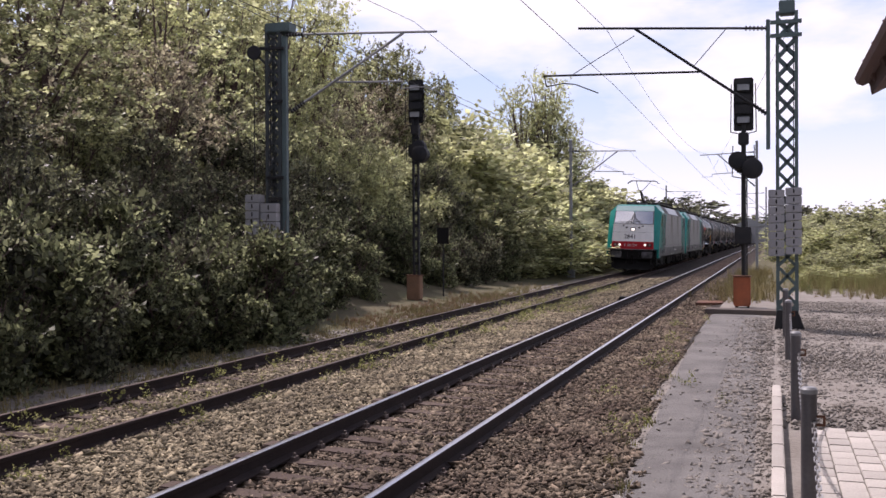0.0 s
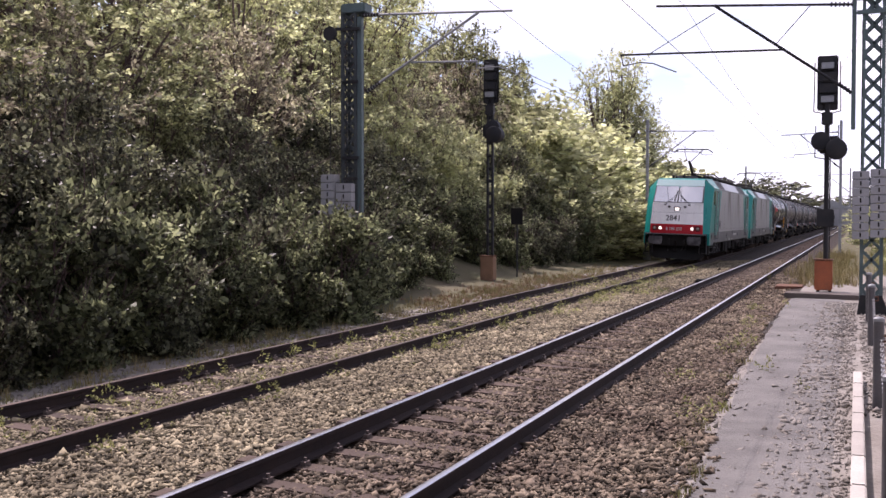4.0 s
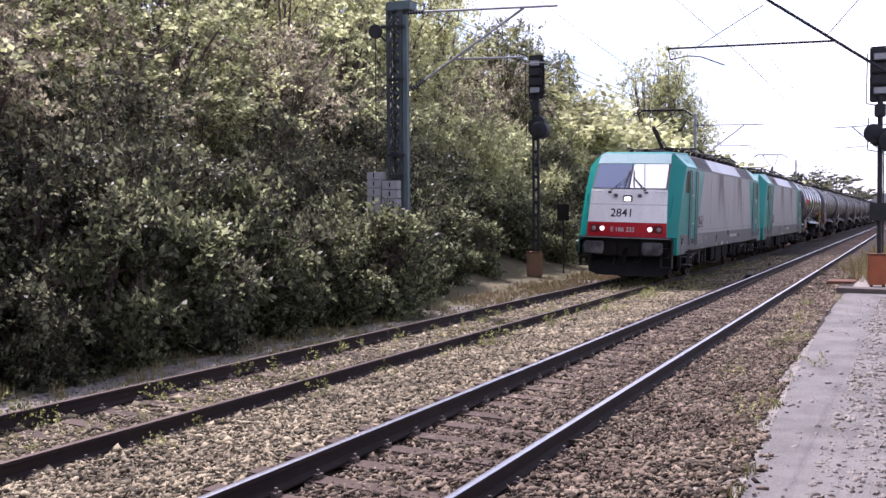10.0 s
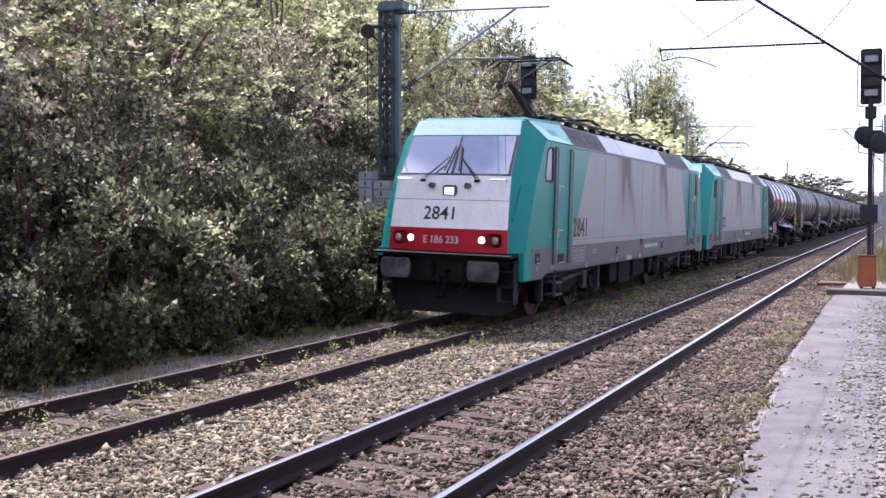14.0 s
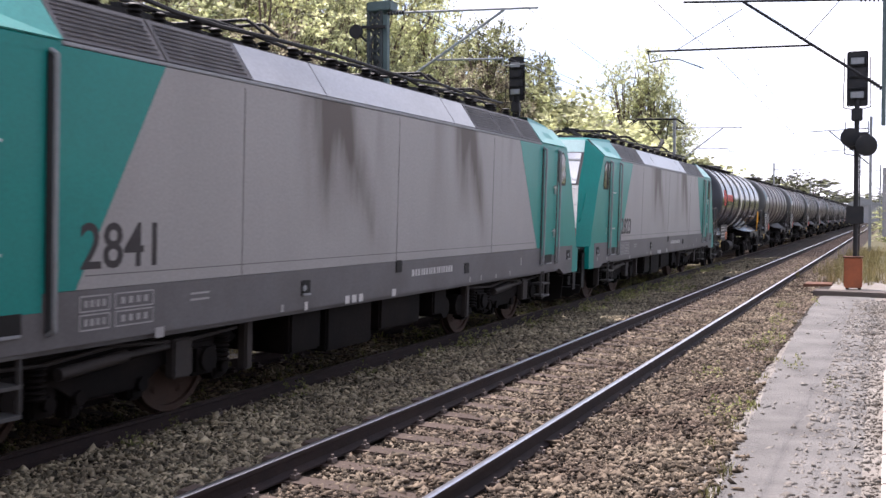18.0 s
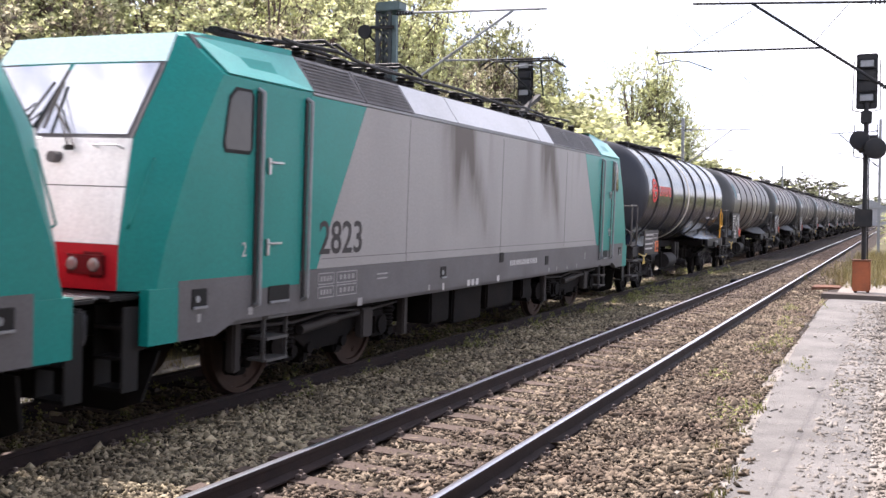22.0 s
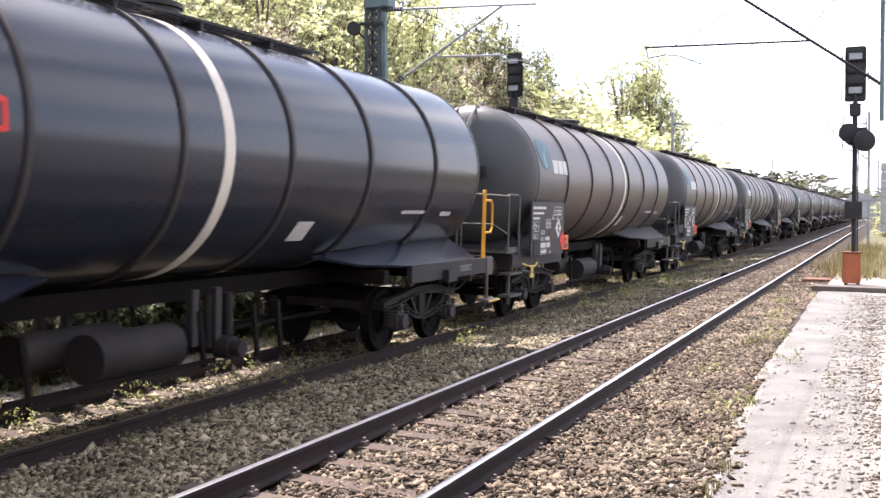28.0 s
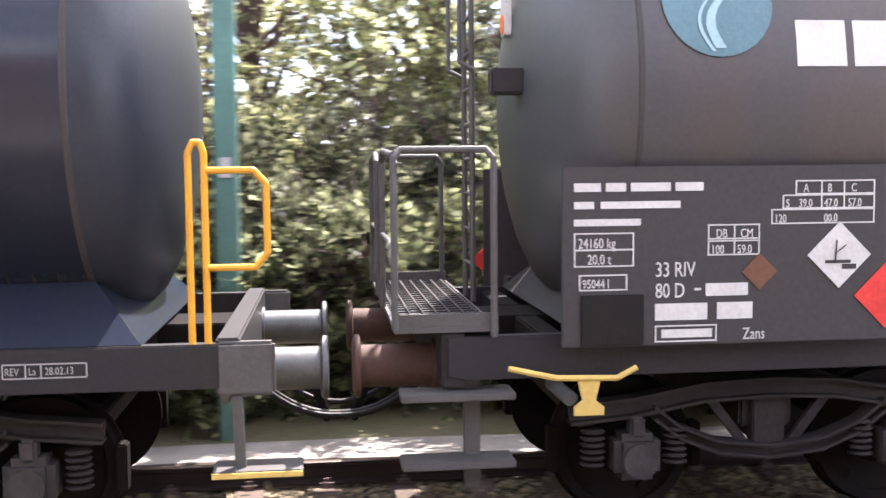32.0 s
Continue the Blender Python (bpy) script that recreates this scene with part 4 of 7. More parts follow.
        for y in (5.31, 8.98, 12.65):
            box(bm, (1.4905 * s, y, 2.45), (0.003, 0.014, 1.95))
        box(bm, (1.4905 * s, 8.98, 1.58), (0.003, 11.9, 0.008))
        part("panel_seam", bm, M["grey_dark"], lo, smooth=0)
        # roof slope: gutter and hatches
        bm = BM()
        box(bm, (1.475 * s, LEN / 2, 3.495), (0.05, LEN - 5.48, 0.035), 0.008)
        # lighter grey stands in for the highlight along the gutter
        part("gutter", bm, M["galv"], lo, "roof gutter, coloured lighter for its highlight line")
        segs = [(2.76, 4.05, "grille"), (4.08, 5.45, "grille"), (5.48, 7.0, "roof_grey"), (7.03, 10.93, "roof_grey"), (10.96, 11.8, "roof_grey"), (11.83, 13.0, "grille"), (13.03, 14.1, "grille"), (14.13, 15.2, "grille")]
        for a, b, mm in segs:
            bm = BM()
            prism(bm, [(1.455, 3.515), (1.475, 3.53), (1.20, 3.925), (1.17, 3.91)], "y", a, b)
            for v in bm.verts:
                v.co.x *= s
            hp = part("roof_hatch", bm, M[mm], lo, "sloping roof ventilation grille" if mm == "grille" else "sloping grey roof hatch", smooth=0)
            if mm == "grille":
                bm = BM()
                n = 9
                for i in range(1, n):
                    t = i / n
                    x, z = 1.475 + (1.20 - 1.475) * t, 3.53 + (3.925 - 3.53) * t
                    box(bm, ((x + 0.006) * s, (a + b) / 2, z + 0.006), (0.012, b - a - 0.12, 0.012))
                part("slat", bm, M["grille"], hp, smooth=0)
    # roof deck and gear
    bm = BM()
    box(bm, (0, LEN / 2, 3.92), (2.3, LEN - 5.0, 0.06), 0.01)
    part("roof_deck", bm, M["grille"], lo, "dark roof deck")
    rnd = random.Random(11)
    for k in range(26):
        y = 2.9 + k * 0.48
        for x in ((-0.8, 0.85) if k % 2 else (0.75, -0.2)):
            bm = BM()
            for j in range(4):
                lathe(bm, [(0, 0.05), (0.02, 0.085), (0.03, 0.085), (0.05, 0.05)], (x, y, 3.95 + j * 0.05), "z", 10)
            part("insulator", bm, M["black"], lo, "ribbed roof insulator")
    for x in (-0.8, 0.75, 0.95):
        bm = BM()
        pts = [(x, 2.9, 4.17)]
        y = 3.3
        while y < LEN - 2.9:
            pts.append((x + rnd.uniform(-0.05, 0.05), y, 4.17 + rnd.uniform(-0.03, 0.04)))
            y += 0.8
        pipe(bm, pts, 0.025, 6)
        part("roof_cable", bm, M["black"], lo, "black roof cable run")
    for k, y in enumerate((3.4, 6.0, 12.0, 14.6)):
        bm = BM()
        box(bm, (rnd.uniform(-0.2, 0.2), y, 4.04), (0.9, 0.8, 0.2), 0.03)
        part("roof_box", bm, M["grille"], lo, "dark roof equipment box")
    # pantographs
    for y0, d, up in ((4.7, -1, panto_up == 1), (13.3, 1, panto_up == 2), (6.9, -1, False), (11.1, 1, False)):
        bm = BM()
        for x in (-0.5, 0.5):
            bar(bm, (x, y0, 4.12), (x, y0 + 1.3 * d, 4.12), 0.05, 0.05)
        bar(bm, (-0.55, y0, 4.14), (0.55, y0, 4.14), 0.06, 0.05)
        bar(bm, (-0.55, y0 + 1.3 * d, 4.14), (0.55, y0 + 1.3 * d, 4.14), 0.06, 0.05)
        pg = part("pantograph", bm, M["black"], lo, "raised pantograph" if up else "folded pantograph")
        bm = BM()
        if up:
            knee, head = (y0 + 1.75 * d, 4.85), (y0 + 0.55 * d, 5.50)
        else:
            knee, head = (y0 + 1.9 * d, 4.30), (y0 + 0.3 * d, 4.36)
        bar(bm, (0, y0 + 0.15 * d, 4.16), (0, knee[0], knee[1]), 0.11, 0.07)
        rod(bm, (0.1, y0, 4.2), (0.08, knee[0] - 0.15 * d, knee[1] - 0.1), 0.018, 6)
        for x in (-0.42, 0.42):
            rod(bm, (x * 0.25, knee[0], knee[1]), (x, head[0], head[1] - 0.08), 0.022, 6)
        part("pantograph_arm", bm, M["black"], pg)
        bm = BM()
        for dy in (-0.16, 0.16):
            pts = [(-0.95, head[0] + dy, head[1] - 0.16), (-0.72, head[0] + dy, head[1]), (0.72, head[0] + dy, head[1]), (0.95, head[0] + dy, head[1] - 0.16)]
            pipe(bm, pts, 0.022, 6)
        for x in (-0.42, 0.42):
            bar(bm, (x, head[0] - 0.16, head[1] - 0.03), (x, head[0] + 0.16, head[1] - 0.03), 0.03, 0.04)
        part("contact_strip", bm, M["black"], pg, "pantograph head with carbon strips")
    # bogies and underfloor gear
    for c in (3.74, 14.22):
        bm = BM()
        for s in (-1, 1):
            prism(bm, [(c - 2.0, 0.75), (c - 1.7, 0.62), (c - 0.7, 0.62), (c - 0.45, 0.42), (c + 0.45, 0.42), (c + 0.7, 0.62), (c + 1.7, 0.62), (c + 2.0, 0.75), (c + 1.8, 0.88), (c - 1.8, 0.88)], "x", s * 1.0, s * 1.16, 0.02)
        box(bm, (0, c, 0.65), (2.1, 0.6, 0.3), 0.03)
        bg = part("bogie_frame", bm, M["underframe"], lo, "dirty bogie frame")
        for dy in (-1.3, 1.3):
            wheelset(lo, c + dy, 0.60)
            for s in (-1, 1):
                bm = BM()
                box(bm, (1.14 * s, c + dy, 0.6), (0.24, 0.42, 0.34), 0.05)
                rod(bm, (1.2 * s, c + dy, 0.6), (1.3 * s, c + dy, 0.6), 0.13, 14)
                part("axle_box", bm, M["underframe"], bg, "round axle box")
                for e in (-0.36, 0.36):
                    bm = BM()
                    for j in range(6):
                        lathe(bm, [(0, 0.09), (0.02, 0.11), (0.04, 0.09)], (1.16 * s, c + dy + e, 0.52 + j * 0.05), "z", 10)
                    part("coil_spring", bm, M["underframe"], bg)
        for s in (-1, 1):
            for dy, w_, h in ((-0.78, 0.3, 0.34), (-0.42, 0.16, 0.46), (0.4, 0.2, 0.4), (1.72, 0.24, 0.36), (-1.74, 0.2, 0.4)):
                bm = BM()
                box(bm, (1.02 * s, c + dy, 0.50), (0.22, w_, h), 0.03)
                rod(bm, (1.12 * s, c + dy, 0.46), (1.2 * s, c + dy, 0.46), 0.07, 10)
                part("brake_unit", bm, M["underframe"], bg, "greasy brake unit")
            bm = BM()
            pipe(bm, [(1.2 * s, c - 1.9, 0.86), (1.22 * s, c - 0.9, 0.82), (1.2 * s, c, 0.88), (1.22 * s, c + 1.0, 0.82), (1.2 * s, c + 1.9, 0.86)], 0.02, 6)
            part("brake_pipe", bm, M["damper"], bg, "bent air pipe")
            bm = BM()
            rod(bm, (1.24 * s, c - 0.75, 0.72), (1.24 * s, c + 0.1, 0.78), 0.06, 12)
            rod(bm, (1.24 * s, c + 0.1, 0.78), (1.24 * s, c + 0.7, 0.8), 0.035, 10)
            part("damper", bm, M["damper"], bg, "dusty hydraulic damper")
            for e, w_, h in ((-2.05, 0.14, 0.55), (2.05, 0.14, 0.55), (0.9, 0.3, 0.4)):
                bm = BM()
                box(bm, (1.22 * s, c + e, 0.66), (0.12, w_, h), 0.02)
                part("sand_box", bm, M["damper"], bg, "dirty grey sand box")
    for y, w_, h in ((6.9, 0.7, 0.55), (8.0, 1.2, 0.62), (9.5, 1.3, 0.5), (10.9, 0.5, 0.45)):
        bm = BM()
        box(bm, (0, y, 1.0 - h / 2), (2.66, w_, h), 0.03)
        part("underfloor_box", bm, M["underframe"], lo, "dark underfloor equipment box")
    for y, a in ((7.3, 0.45), (11.4, 0.4), (12.0, 0.4)):
        bm = BM()
        rod(bm, (-1.2, y, 0.6), (1.2, y, 0.6), 0.17, 16)
        part("air_reservoir", bm, M["underframe"], lo)
    TRAIN.append((lo, begin))
    return lo


def make_wagon(begin, label, tank_mat, end_mat, ribs, band, style):
    """A bogie tank wagon 16.1 m long; y runs from its leading buffer faces to its tail."""
    wg = thing("tank_wagon", pose(0, 0, 0), label, "tank wagon", "tank wagons of the train")
    L, R, ZC = 16.1, 1.44, 2.76
    a, b = 1.77, L - 1.50
    bm = BM()
    lathe(bm, [(a, R), (a + 0.5, R), (L / 2, R), (b - 0.5, R), (b, R)], (0, 0, ZC), "y", 64)
    tk = part("tank", bm, tank_mat, wg, "weathered cylindrical tank shell")
    for y, d in ((a, -1), (b, 1)):
        bm = BM()
        prof = [(d * u, R * q) for u, q in ((0, 1), (0.09, 0.99), (0.19, 0.955), (0.29, 0.89), (0.38, 0.77), (0.46, 0.6), (0.52, 0.4), (0.55, 0.2), (0.56, 0.012))]
        lathe(bm, prof, (0, y, ZC), "y", 64)
        part("tank_end", bm, end_mat, wg, "domed tank end", smooth=60)
    for y in ribs:
        bm = BM()
        lathe(bm, [(y - 0.035, R), (y - 0.028, R + 0.03), (y + 0.028, R + 0.03), (y + 0.035, R)], (0, 0, ZC), "y", 64)
        part("stiffening_rib", bm, M["rib"], wg, "dark stiffening rib round the tank")
    for y in (a, b):
        bm = BM()
        lathe(bm, [(y - 0.02, R), (y - 0.012, R + 0.006), (y + 0.012, R + 0.006), (y + 0.02, R)], (0, 0, ZC), "y", 64)
        part("weld_seam", bm, M["rib"], wg)
    if band:
        bm = BM()
        lathe(bm, [(band - 0.085, R + 0.002), (band - 0.08, R + 0.008), (band + 0.08, R + 0.008), (band + 0.085, R + 0.002)], (0, 0, ZC), "y", 64)
        part("tank_band", bm, M["cream"], wg, "cream painted band round the tank")
    # walkway along the top
    bm = BM()
    for x in (-0.42, 0.42):
        w0, w1 = 2.4, 10.9 if style == 1 else b - 0.6
        for e in (-0.15, 0.0, 0.15):
            box(bm, (x + e, (w0 + w1) / 2, ZC + R + 0.02), (0.03, w1 - w0, 0.03))
        y = w0 + 0.1
        while y < w1:
            box(bm, (x, y, ZC + R + 0.02), (0.34, 0.03, 0.022))
            y += 0.14
        y = w0 + 0.3
        while y < w1:
            box(bm, (x, y, ZC + R - 0.04), (0.3, 0.04, 0.1))
            y += 1.4
    wk = part("walkway", bm, M["frame_grey"], wg, "grey walkway on the tank top", smooth=0)
    bm = BM()
    lathe(bm, [(0, 0.36), (0.2, 0.36), (0.21, 0.40), (0.26, 0.40), (0.3, 0.2)], (0, L / 2, ZC + R - 0.06), "z", 20)
    for y in (5.2, 10.8):
        lathe(bm, [(0, 0.2), (0.16, 0.2), (0.18, 0.12)], (0, y, ZC + R - 0.04), "z", 14)
    part("manhole_cover", bm, M["frame_grey"], wg, "round filling dome on the tank")
    # underframe
    for s in (-1, 1):
        for e in (0, 1):
            bm = BM()
            q = [(0.62, 1.06), (0.75, 1.04), (3.75, 1.04), (3.75, 1.30), (0.62, 1.30)]
            prism(bm, [((L - u) if e else u, z) for u, z in q], "x", s * 1.24, s * 1.33, 0.008)
            part("sole_bar", bm, M["frame_grey"], wg, "dark grey sole bar")
    for y in (0.66, L - 0.66):
        bm = BM()
        box(bm, (0, y, 1.16), (2.62, 0.14, 0.34), 0.012)
        part("headstock", bm, M["frame_grey"], wg, "dark grey headstock beam")
    bm = BM()
    box(bm, (0, L / 2, 1.16), (0.55, L - 1.4, 0.22), 0.01)
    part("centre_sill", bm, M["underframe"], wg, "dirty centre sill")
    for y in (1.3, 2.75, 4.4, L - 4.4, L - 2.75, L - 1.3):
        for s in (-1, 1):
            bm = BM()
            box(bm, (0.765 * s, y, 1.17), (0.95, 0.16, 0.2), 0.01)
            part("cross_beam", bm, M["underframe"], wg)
    # tank saddles: sloping skirts between tank and sole bars, narrowing inwards
    for y, d in ((a, 1), (b, -1)):
        for s in (-1, 1):
            bm = BM()
            q0 = [(1.31 * s, y - d * 0.35, 1.305), (1.31 * s, y + d * 2.2, 1.305), (1.02 * s, y + d * 3.3, 1.36), (0.74 * s, y + d * 4.1, 1.50), (0.87 * s, y + d * 2.6, 1.61), (0.91 * s, y - d * 0.02, 1.64)]
            vs = [bm.verts.new(p) for p in q0] + [bm.verts.new((p[0] - 0.02 * s, p[1], p[2] - 0.035)) for p in q0]
            for a_, b_, c_ in ((0, 1, 5), (1, 4, 5), (1, 2, 4), (2, 3, 4)):
                bm.faces.new((vs[a_], vs[b_], vs[c_]))
                bm.faces.new((vs[6 + c_], vs[6 + b_], vs[6 + a_]))
            for k in range(6):
                bm.faces.new((vs[k], vs[6 + k], vs[6 + (k + 1) % 6], vs[(k + 1) % 6]))
            sd = part("tank_saddle", bm, M["tank_blue"] if style == 1 else M["frame_grey"], wg, "sloping saddle skirt under the tank", smooth=50)
            bm = BM()
            for k in range(17):
                yy = y + d * (0.03 + k * 0.15)
                rod(bm, (0.90 * s, yy, 1.64), (0.955 * s, yy, 1.70), 0.014, 6)
            tagged(part("saddle_bolt", bm, M["frame_grey"], sd, "row of bolts along the skirt", smooth=0), kind="stuff")
        bm = BM()
        bq = [(-1.31, y - d * 0.355, 1.30), (1.31, y - d * 0.355, 1.30), (0.90, y - d * 0.025, 1.635), (-0.90, y - d * 0.025, 1.635)]
        vs = [bm.verts.new(p) for p in bq] + [bm.verts.new((p[0], p[1] + d * 0.03, p[2] - 0.03)) for p in bq]
        bm.faces.new(vs[:4])
        bm.faces.new(vs[4:])
        for k in range(4):
            bm.faces.new((vs[k], vs[(k + 1) % 4], vs[4 + (k + 1) % 4], vs[4 + k]))
        part("saddle_end", bm, M["tank_blue"] if style == 1 else M["frame_grey"], wg, "sloping end plate under the tank", smooth=0)
    # bogies
    for c in (2.75, L - 2.75):
        bm = BM()
        for s in (-1, 1):
            top = [(c + u, z) for u, z in ((-1.32, 0.74), (-0.9, 0.78), (-0.45, 0.86), (0.0, 0.88), (0.45, 0.86), (0.9, 0.78), (1.32, 0.74))]
            bow = [(c + u, z) for u, z in ((-0.78, 0.74), (-0.6, 0.60), (-0.35, 0.50), (0.0, 0.46), (0.35, 0.50), (0.6, 0.60), (0.78, 0.74))]
            for q, h in ((top, 0.11), (bow, 0.075)):
                for u, v in zip(q, q[1:]):
                    bar(bm, (1.02 * s, *u), (1.02 * s, *v), 0.05, h)
                    bar(bm, (1.04 * s, u[0], u[1] + h / 2), (1.04 * s, v[0], v[1] + h / 2), 0.13, 0.02)
                    bar(bm, (1.04 * s, u[0], u[1] - h / 2), (1.04 * s, v[0], v[1] - h / 2), 0.13, 0.02)
            for e in (-0.42, 0.42):
                bar(bm, (1.02 * s, c + e * 0.35, 0.49), (1.02 * s, c + e, 0.84), 0.04, 0.06)
            box(bm, (1.0 * s, c, 0.67), (0.1, 0.22, 0.4), 0.01)
        box(bm, (0, c, 0.72), (2.0, 0.36, 0.24), 0.02)
        box(bm, (0, c - 1.2, 0.7), (2.0, 0.1, 0.12), 0.01)
        box(bm, (0, c + 1.2, 0.7), (2.0, 0.1, 0.12), 0.01)
        bg = part("bogie_frame", bm, M["bogie"], wg, "grimy pressed steel bogie frame")
        for dy in (-0.9, 0.9):
            wheelset(wg, c + dy, 0.46)
            for s in (-1, 1):
                bm = BM()
                box(bm, (1.04 * s, c + dy, 0.47), (0.26, 0.30, 0.30), 0.05)
                rod(bm, (1.16 * s, c + dy, 0.46), (1.20 * s, c + dy, 0.46), 0.11, 14)
                box(bm, (1.08 * s, c + dy, 0.66), (0.12, 0.10, 0.14), 0.02)
                part("axle_box", bm, M["axle_dust"], bg, "greasy axle box")
                for e in (-0.27, 0.27):
                    bm = BM()
                    for j in range(6):
                        lathe(bm, [(0, 0.065), (0.014, 0.085), (0.03, 0.065)], (1.04 * s, c + dy + e, 0.40 + j * 0.042), "z", 10)
                    part("coil_spring", bm, M["bogie"], bg)
        for s in (-1, 1):
            for dy in (-0.42, 0.42, -1.38, 1.38):
                bm = BM()
                box(bm, (0.8 * s, c + dy, 0.46), (0.12, 0.07, 0.3), 0.01)
                part("brake_shoe", bm, M["underframe"], bg)
    # buffers, couplings, hoses
    buffers(wg, 0.07, -1, M["rust_dark"])
    buffers(wg, L - 0.07, 1, M["steel"])
    coupling(wg, 0.0, -1)
    coupling(wg, L, 1)
    # leading end platform with railings
    bm = BM()
    box(bm, (0, 0.62, 1.345), (2.66, 0.62, 0.03))
    box(bm, (1.31, 0.62, 1.39), (0.02, 0.62, 0.1))
    box(bm, (-1.31, 0.62, 1.39), (0.02, 0.62, 0.1))
    pf = part("end_platform", bm, M["step_grey"], wg, "grating platform at the wagon end", smooth=0)
    bm = BM()
    for i in range(22):
        box(bm, (-1.26 + i * 0.12, 0.62, 1.365), (0.012, 0.58, 0.012))
    for i in range(7):
        box(bm, (0, 0.36 + i * 0.087, 1.366), (2.56, 0.012, 0.012))
    part("grating", bm, M["frame_grey"], pf, smooth=0)
    for s in (-1, 1):
        bm = BM()
        pipe(bm, [(1.35 * s, 0.31, 1.36), (1.35 * s, 0.31, 2.36), (1.32 * s, 0.35, 2.41), (1.32 * s, 0.86, 2.41), (1.35 * s, 0.90, 2.36), (1.35 * s, 0.90, 1.30)], 0.021)
        pipe(bm, [(1.35 * s, 0.31, 2.38), (0.5 * s, 0.30, 2.42), (0.34 * s, 0.30, 2.36), (0.32 * s, 0.30, 1.36)], 0.021)
        pipe(bm, [(1.35 * s, 0.31, 1.68), (1.05 * s, 0.30, 1.86), (0.32 * s, 0.30, 1.86)], 0.016)
        part("platform_railing", bm, M["step_grey"], wg, "tubular grey end railing")
    # ladder to the tank top
    bm = BM()
    for y in (0.95, ):
        for x in (-0.24, 0.15):
            pipe(bm, [(x, y, 1.36), (x, y, 3.62), (x, y + 0.5, 4.06), (x, y + 1.0, 4.28)], 0.02)
        for i in range(9):
            rod(bm, (-0.24, y, 1.62 + i * 0.25), (0.15, y, 1.62 + i * 0.25), 0.012, 6)
    for x in (-0.35, 0.26):
        pipe(bm, [(x, 0.95, 2.98), (x, 0.85, 3.03), (x, 0.85, 3.6), (x, 1.3, 4.15), (x, 1.45, 4.12)], 0.015)
    part("ladder", bm, M["step_grey"], wg, "steel ladder up the tank end")
    bm = BM()
    box(bm, (0.02, 1.22, 3.42), (0.17, 0.05, 0.36), 0.005)
    pl = part("end_plate", bm, M["marking"], wg, "pale label plate behind the ladder")
    bm = BM()
    lathe(bm, [(-0.005, 0.07), (0.0, 0.07)], (0.02, 1.193, 3.32), "y", 20)
    part("warning_disc", bm, M["orange"], pl, "red warning disc")
    bm = BM()
    box(bm, (0.44, 1.15, 2.88), (0.17, 0.24, 0.17), 0.015)
    part("label_box", bm, M["frame_grey"], wg, "small dark box on the tank end")
    # tail grab rails
    for s in (-1, 1):
        if s > 0:
            bm = BM()
            y = L - 0.82
            pipe(bm, [(1.3 * s, y - 0.04, 1.3), (1.3 * s, y - 0.04, 2.40), (1.3 * s, y - 0.01, 2.46), (1.3 * s, y + 0.03, 2.46), (1.3 * s, y + 0.05, 2.40), (1.3 * s, y + 0.05, 1.3)], 0.02)
            pipe(bm, [(1.3 * s, y + 0.05, 2.30), (1.3 * s, y + 0.33, 2.30), (1.3 * s, y + 0.40, 2.22), (1.3 * s, y + 0.40, 1.82), (1.3 * s, y + 0.33, 1.74), (1.3 * s, y + 0.05, 1.74)], 0.02)
            part("shunter_grab_rail", bm, M["yellow"] if style == 1 else M["frame_grey"], wg, "yellow tubular grab rail" if style == 1 else "grey tubular grab rail")
        bm = BM()
        box(bm, (1.30 * s, L - 0.56, 1.15), (0.08, 0.34, 0.32), 0.02)
        bar(bm, (1.30 * s, L - 0.62, 1.1), (1.30 * s, L - 0.60, 0.56), 0.04, 0.06)
        box(bm, (1.28 * s, L - 0.50, 0.55), (0.26, 0.52, 0.035), 0.006)
        sp = part("corner_step", bm, M["step_grey"], wg, "galvanised corner step", smooth=0)
        bm = BM()
        box(bm, (1.412 * s, L - 0.50, 0.545), (0.012, 0.52, 0.032))
        part("step_edge", bm, M["ochre"], sp, "yellow step edge")
        # leading corner steps
        bm = BM()
        for z in (0.54, 0.95):
            box(bm, (1.28 * s, 0.68, z), (0.24, 0.68, 0.045), 0.006)
        box(bm, (1.2 * s, 0.78, 0.8), (0.05, 0.1, 0.9), 0.006)
        part("leading_steps", bm, M["step_grey"], wg, "two grey footsteps", smooth=0)
        # brake change-over handle
        bm = BM()
        pipe(bm, [(1.42 * s, 0.97, 1.12), (1.45 * s, 1.25, 1.06), (1.45 * s, 1.62, 1.05), (1.45 * s, 1.74, 1.11)], 0.018)
        prism(bm, [(1.38, 1.05), (1.52, 1.05), (1.49, 0.92), (1.54, 0.88), (1.54, 0.83), (1.36, 0.83), (1.36, 0.88), (1.41, 0.92)], "x", 1.43 * s, 1.455 * s)
        part("brake_lever", bm, M["ochre"], wg, "yellow brake change-over lever")
        bm = BM()
        rod(bm, (1.2 * s, 1.28, 0.98), (1.44 * s, 1.34, 0.93), 0.045, 12)
        part("release_rod", bm, M["steel"], wg)
        # data board
        x = 1.46
        y0, y1, z0, z1 = (1.28, 3.38, 1.24, 2.30) if style == 2 else (1.35, 3.05, 1.12, 1.74)
        bm = BM()
        box(bm, (x * s, (y0 + y1) / 2, (z0 + z1) / 2), (0.03, y1 - y0, z1 - z0), 0.006)
        for y in (y0 + 0.2, y1 - 0.2):
            box(bm, ((x - 0.12) * s, y, z0 + 0.1), (0.22, 0.05, 0.08))
        bd = part("data_board", bm, M["board"], wg, "dark data board with white lettering")
        rot = pose(0, 0, 0, 90, 0, 90 if s > 0 else -90)
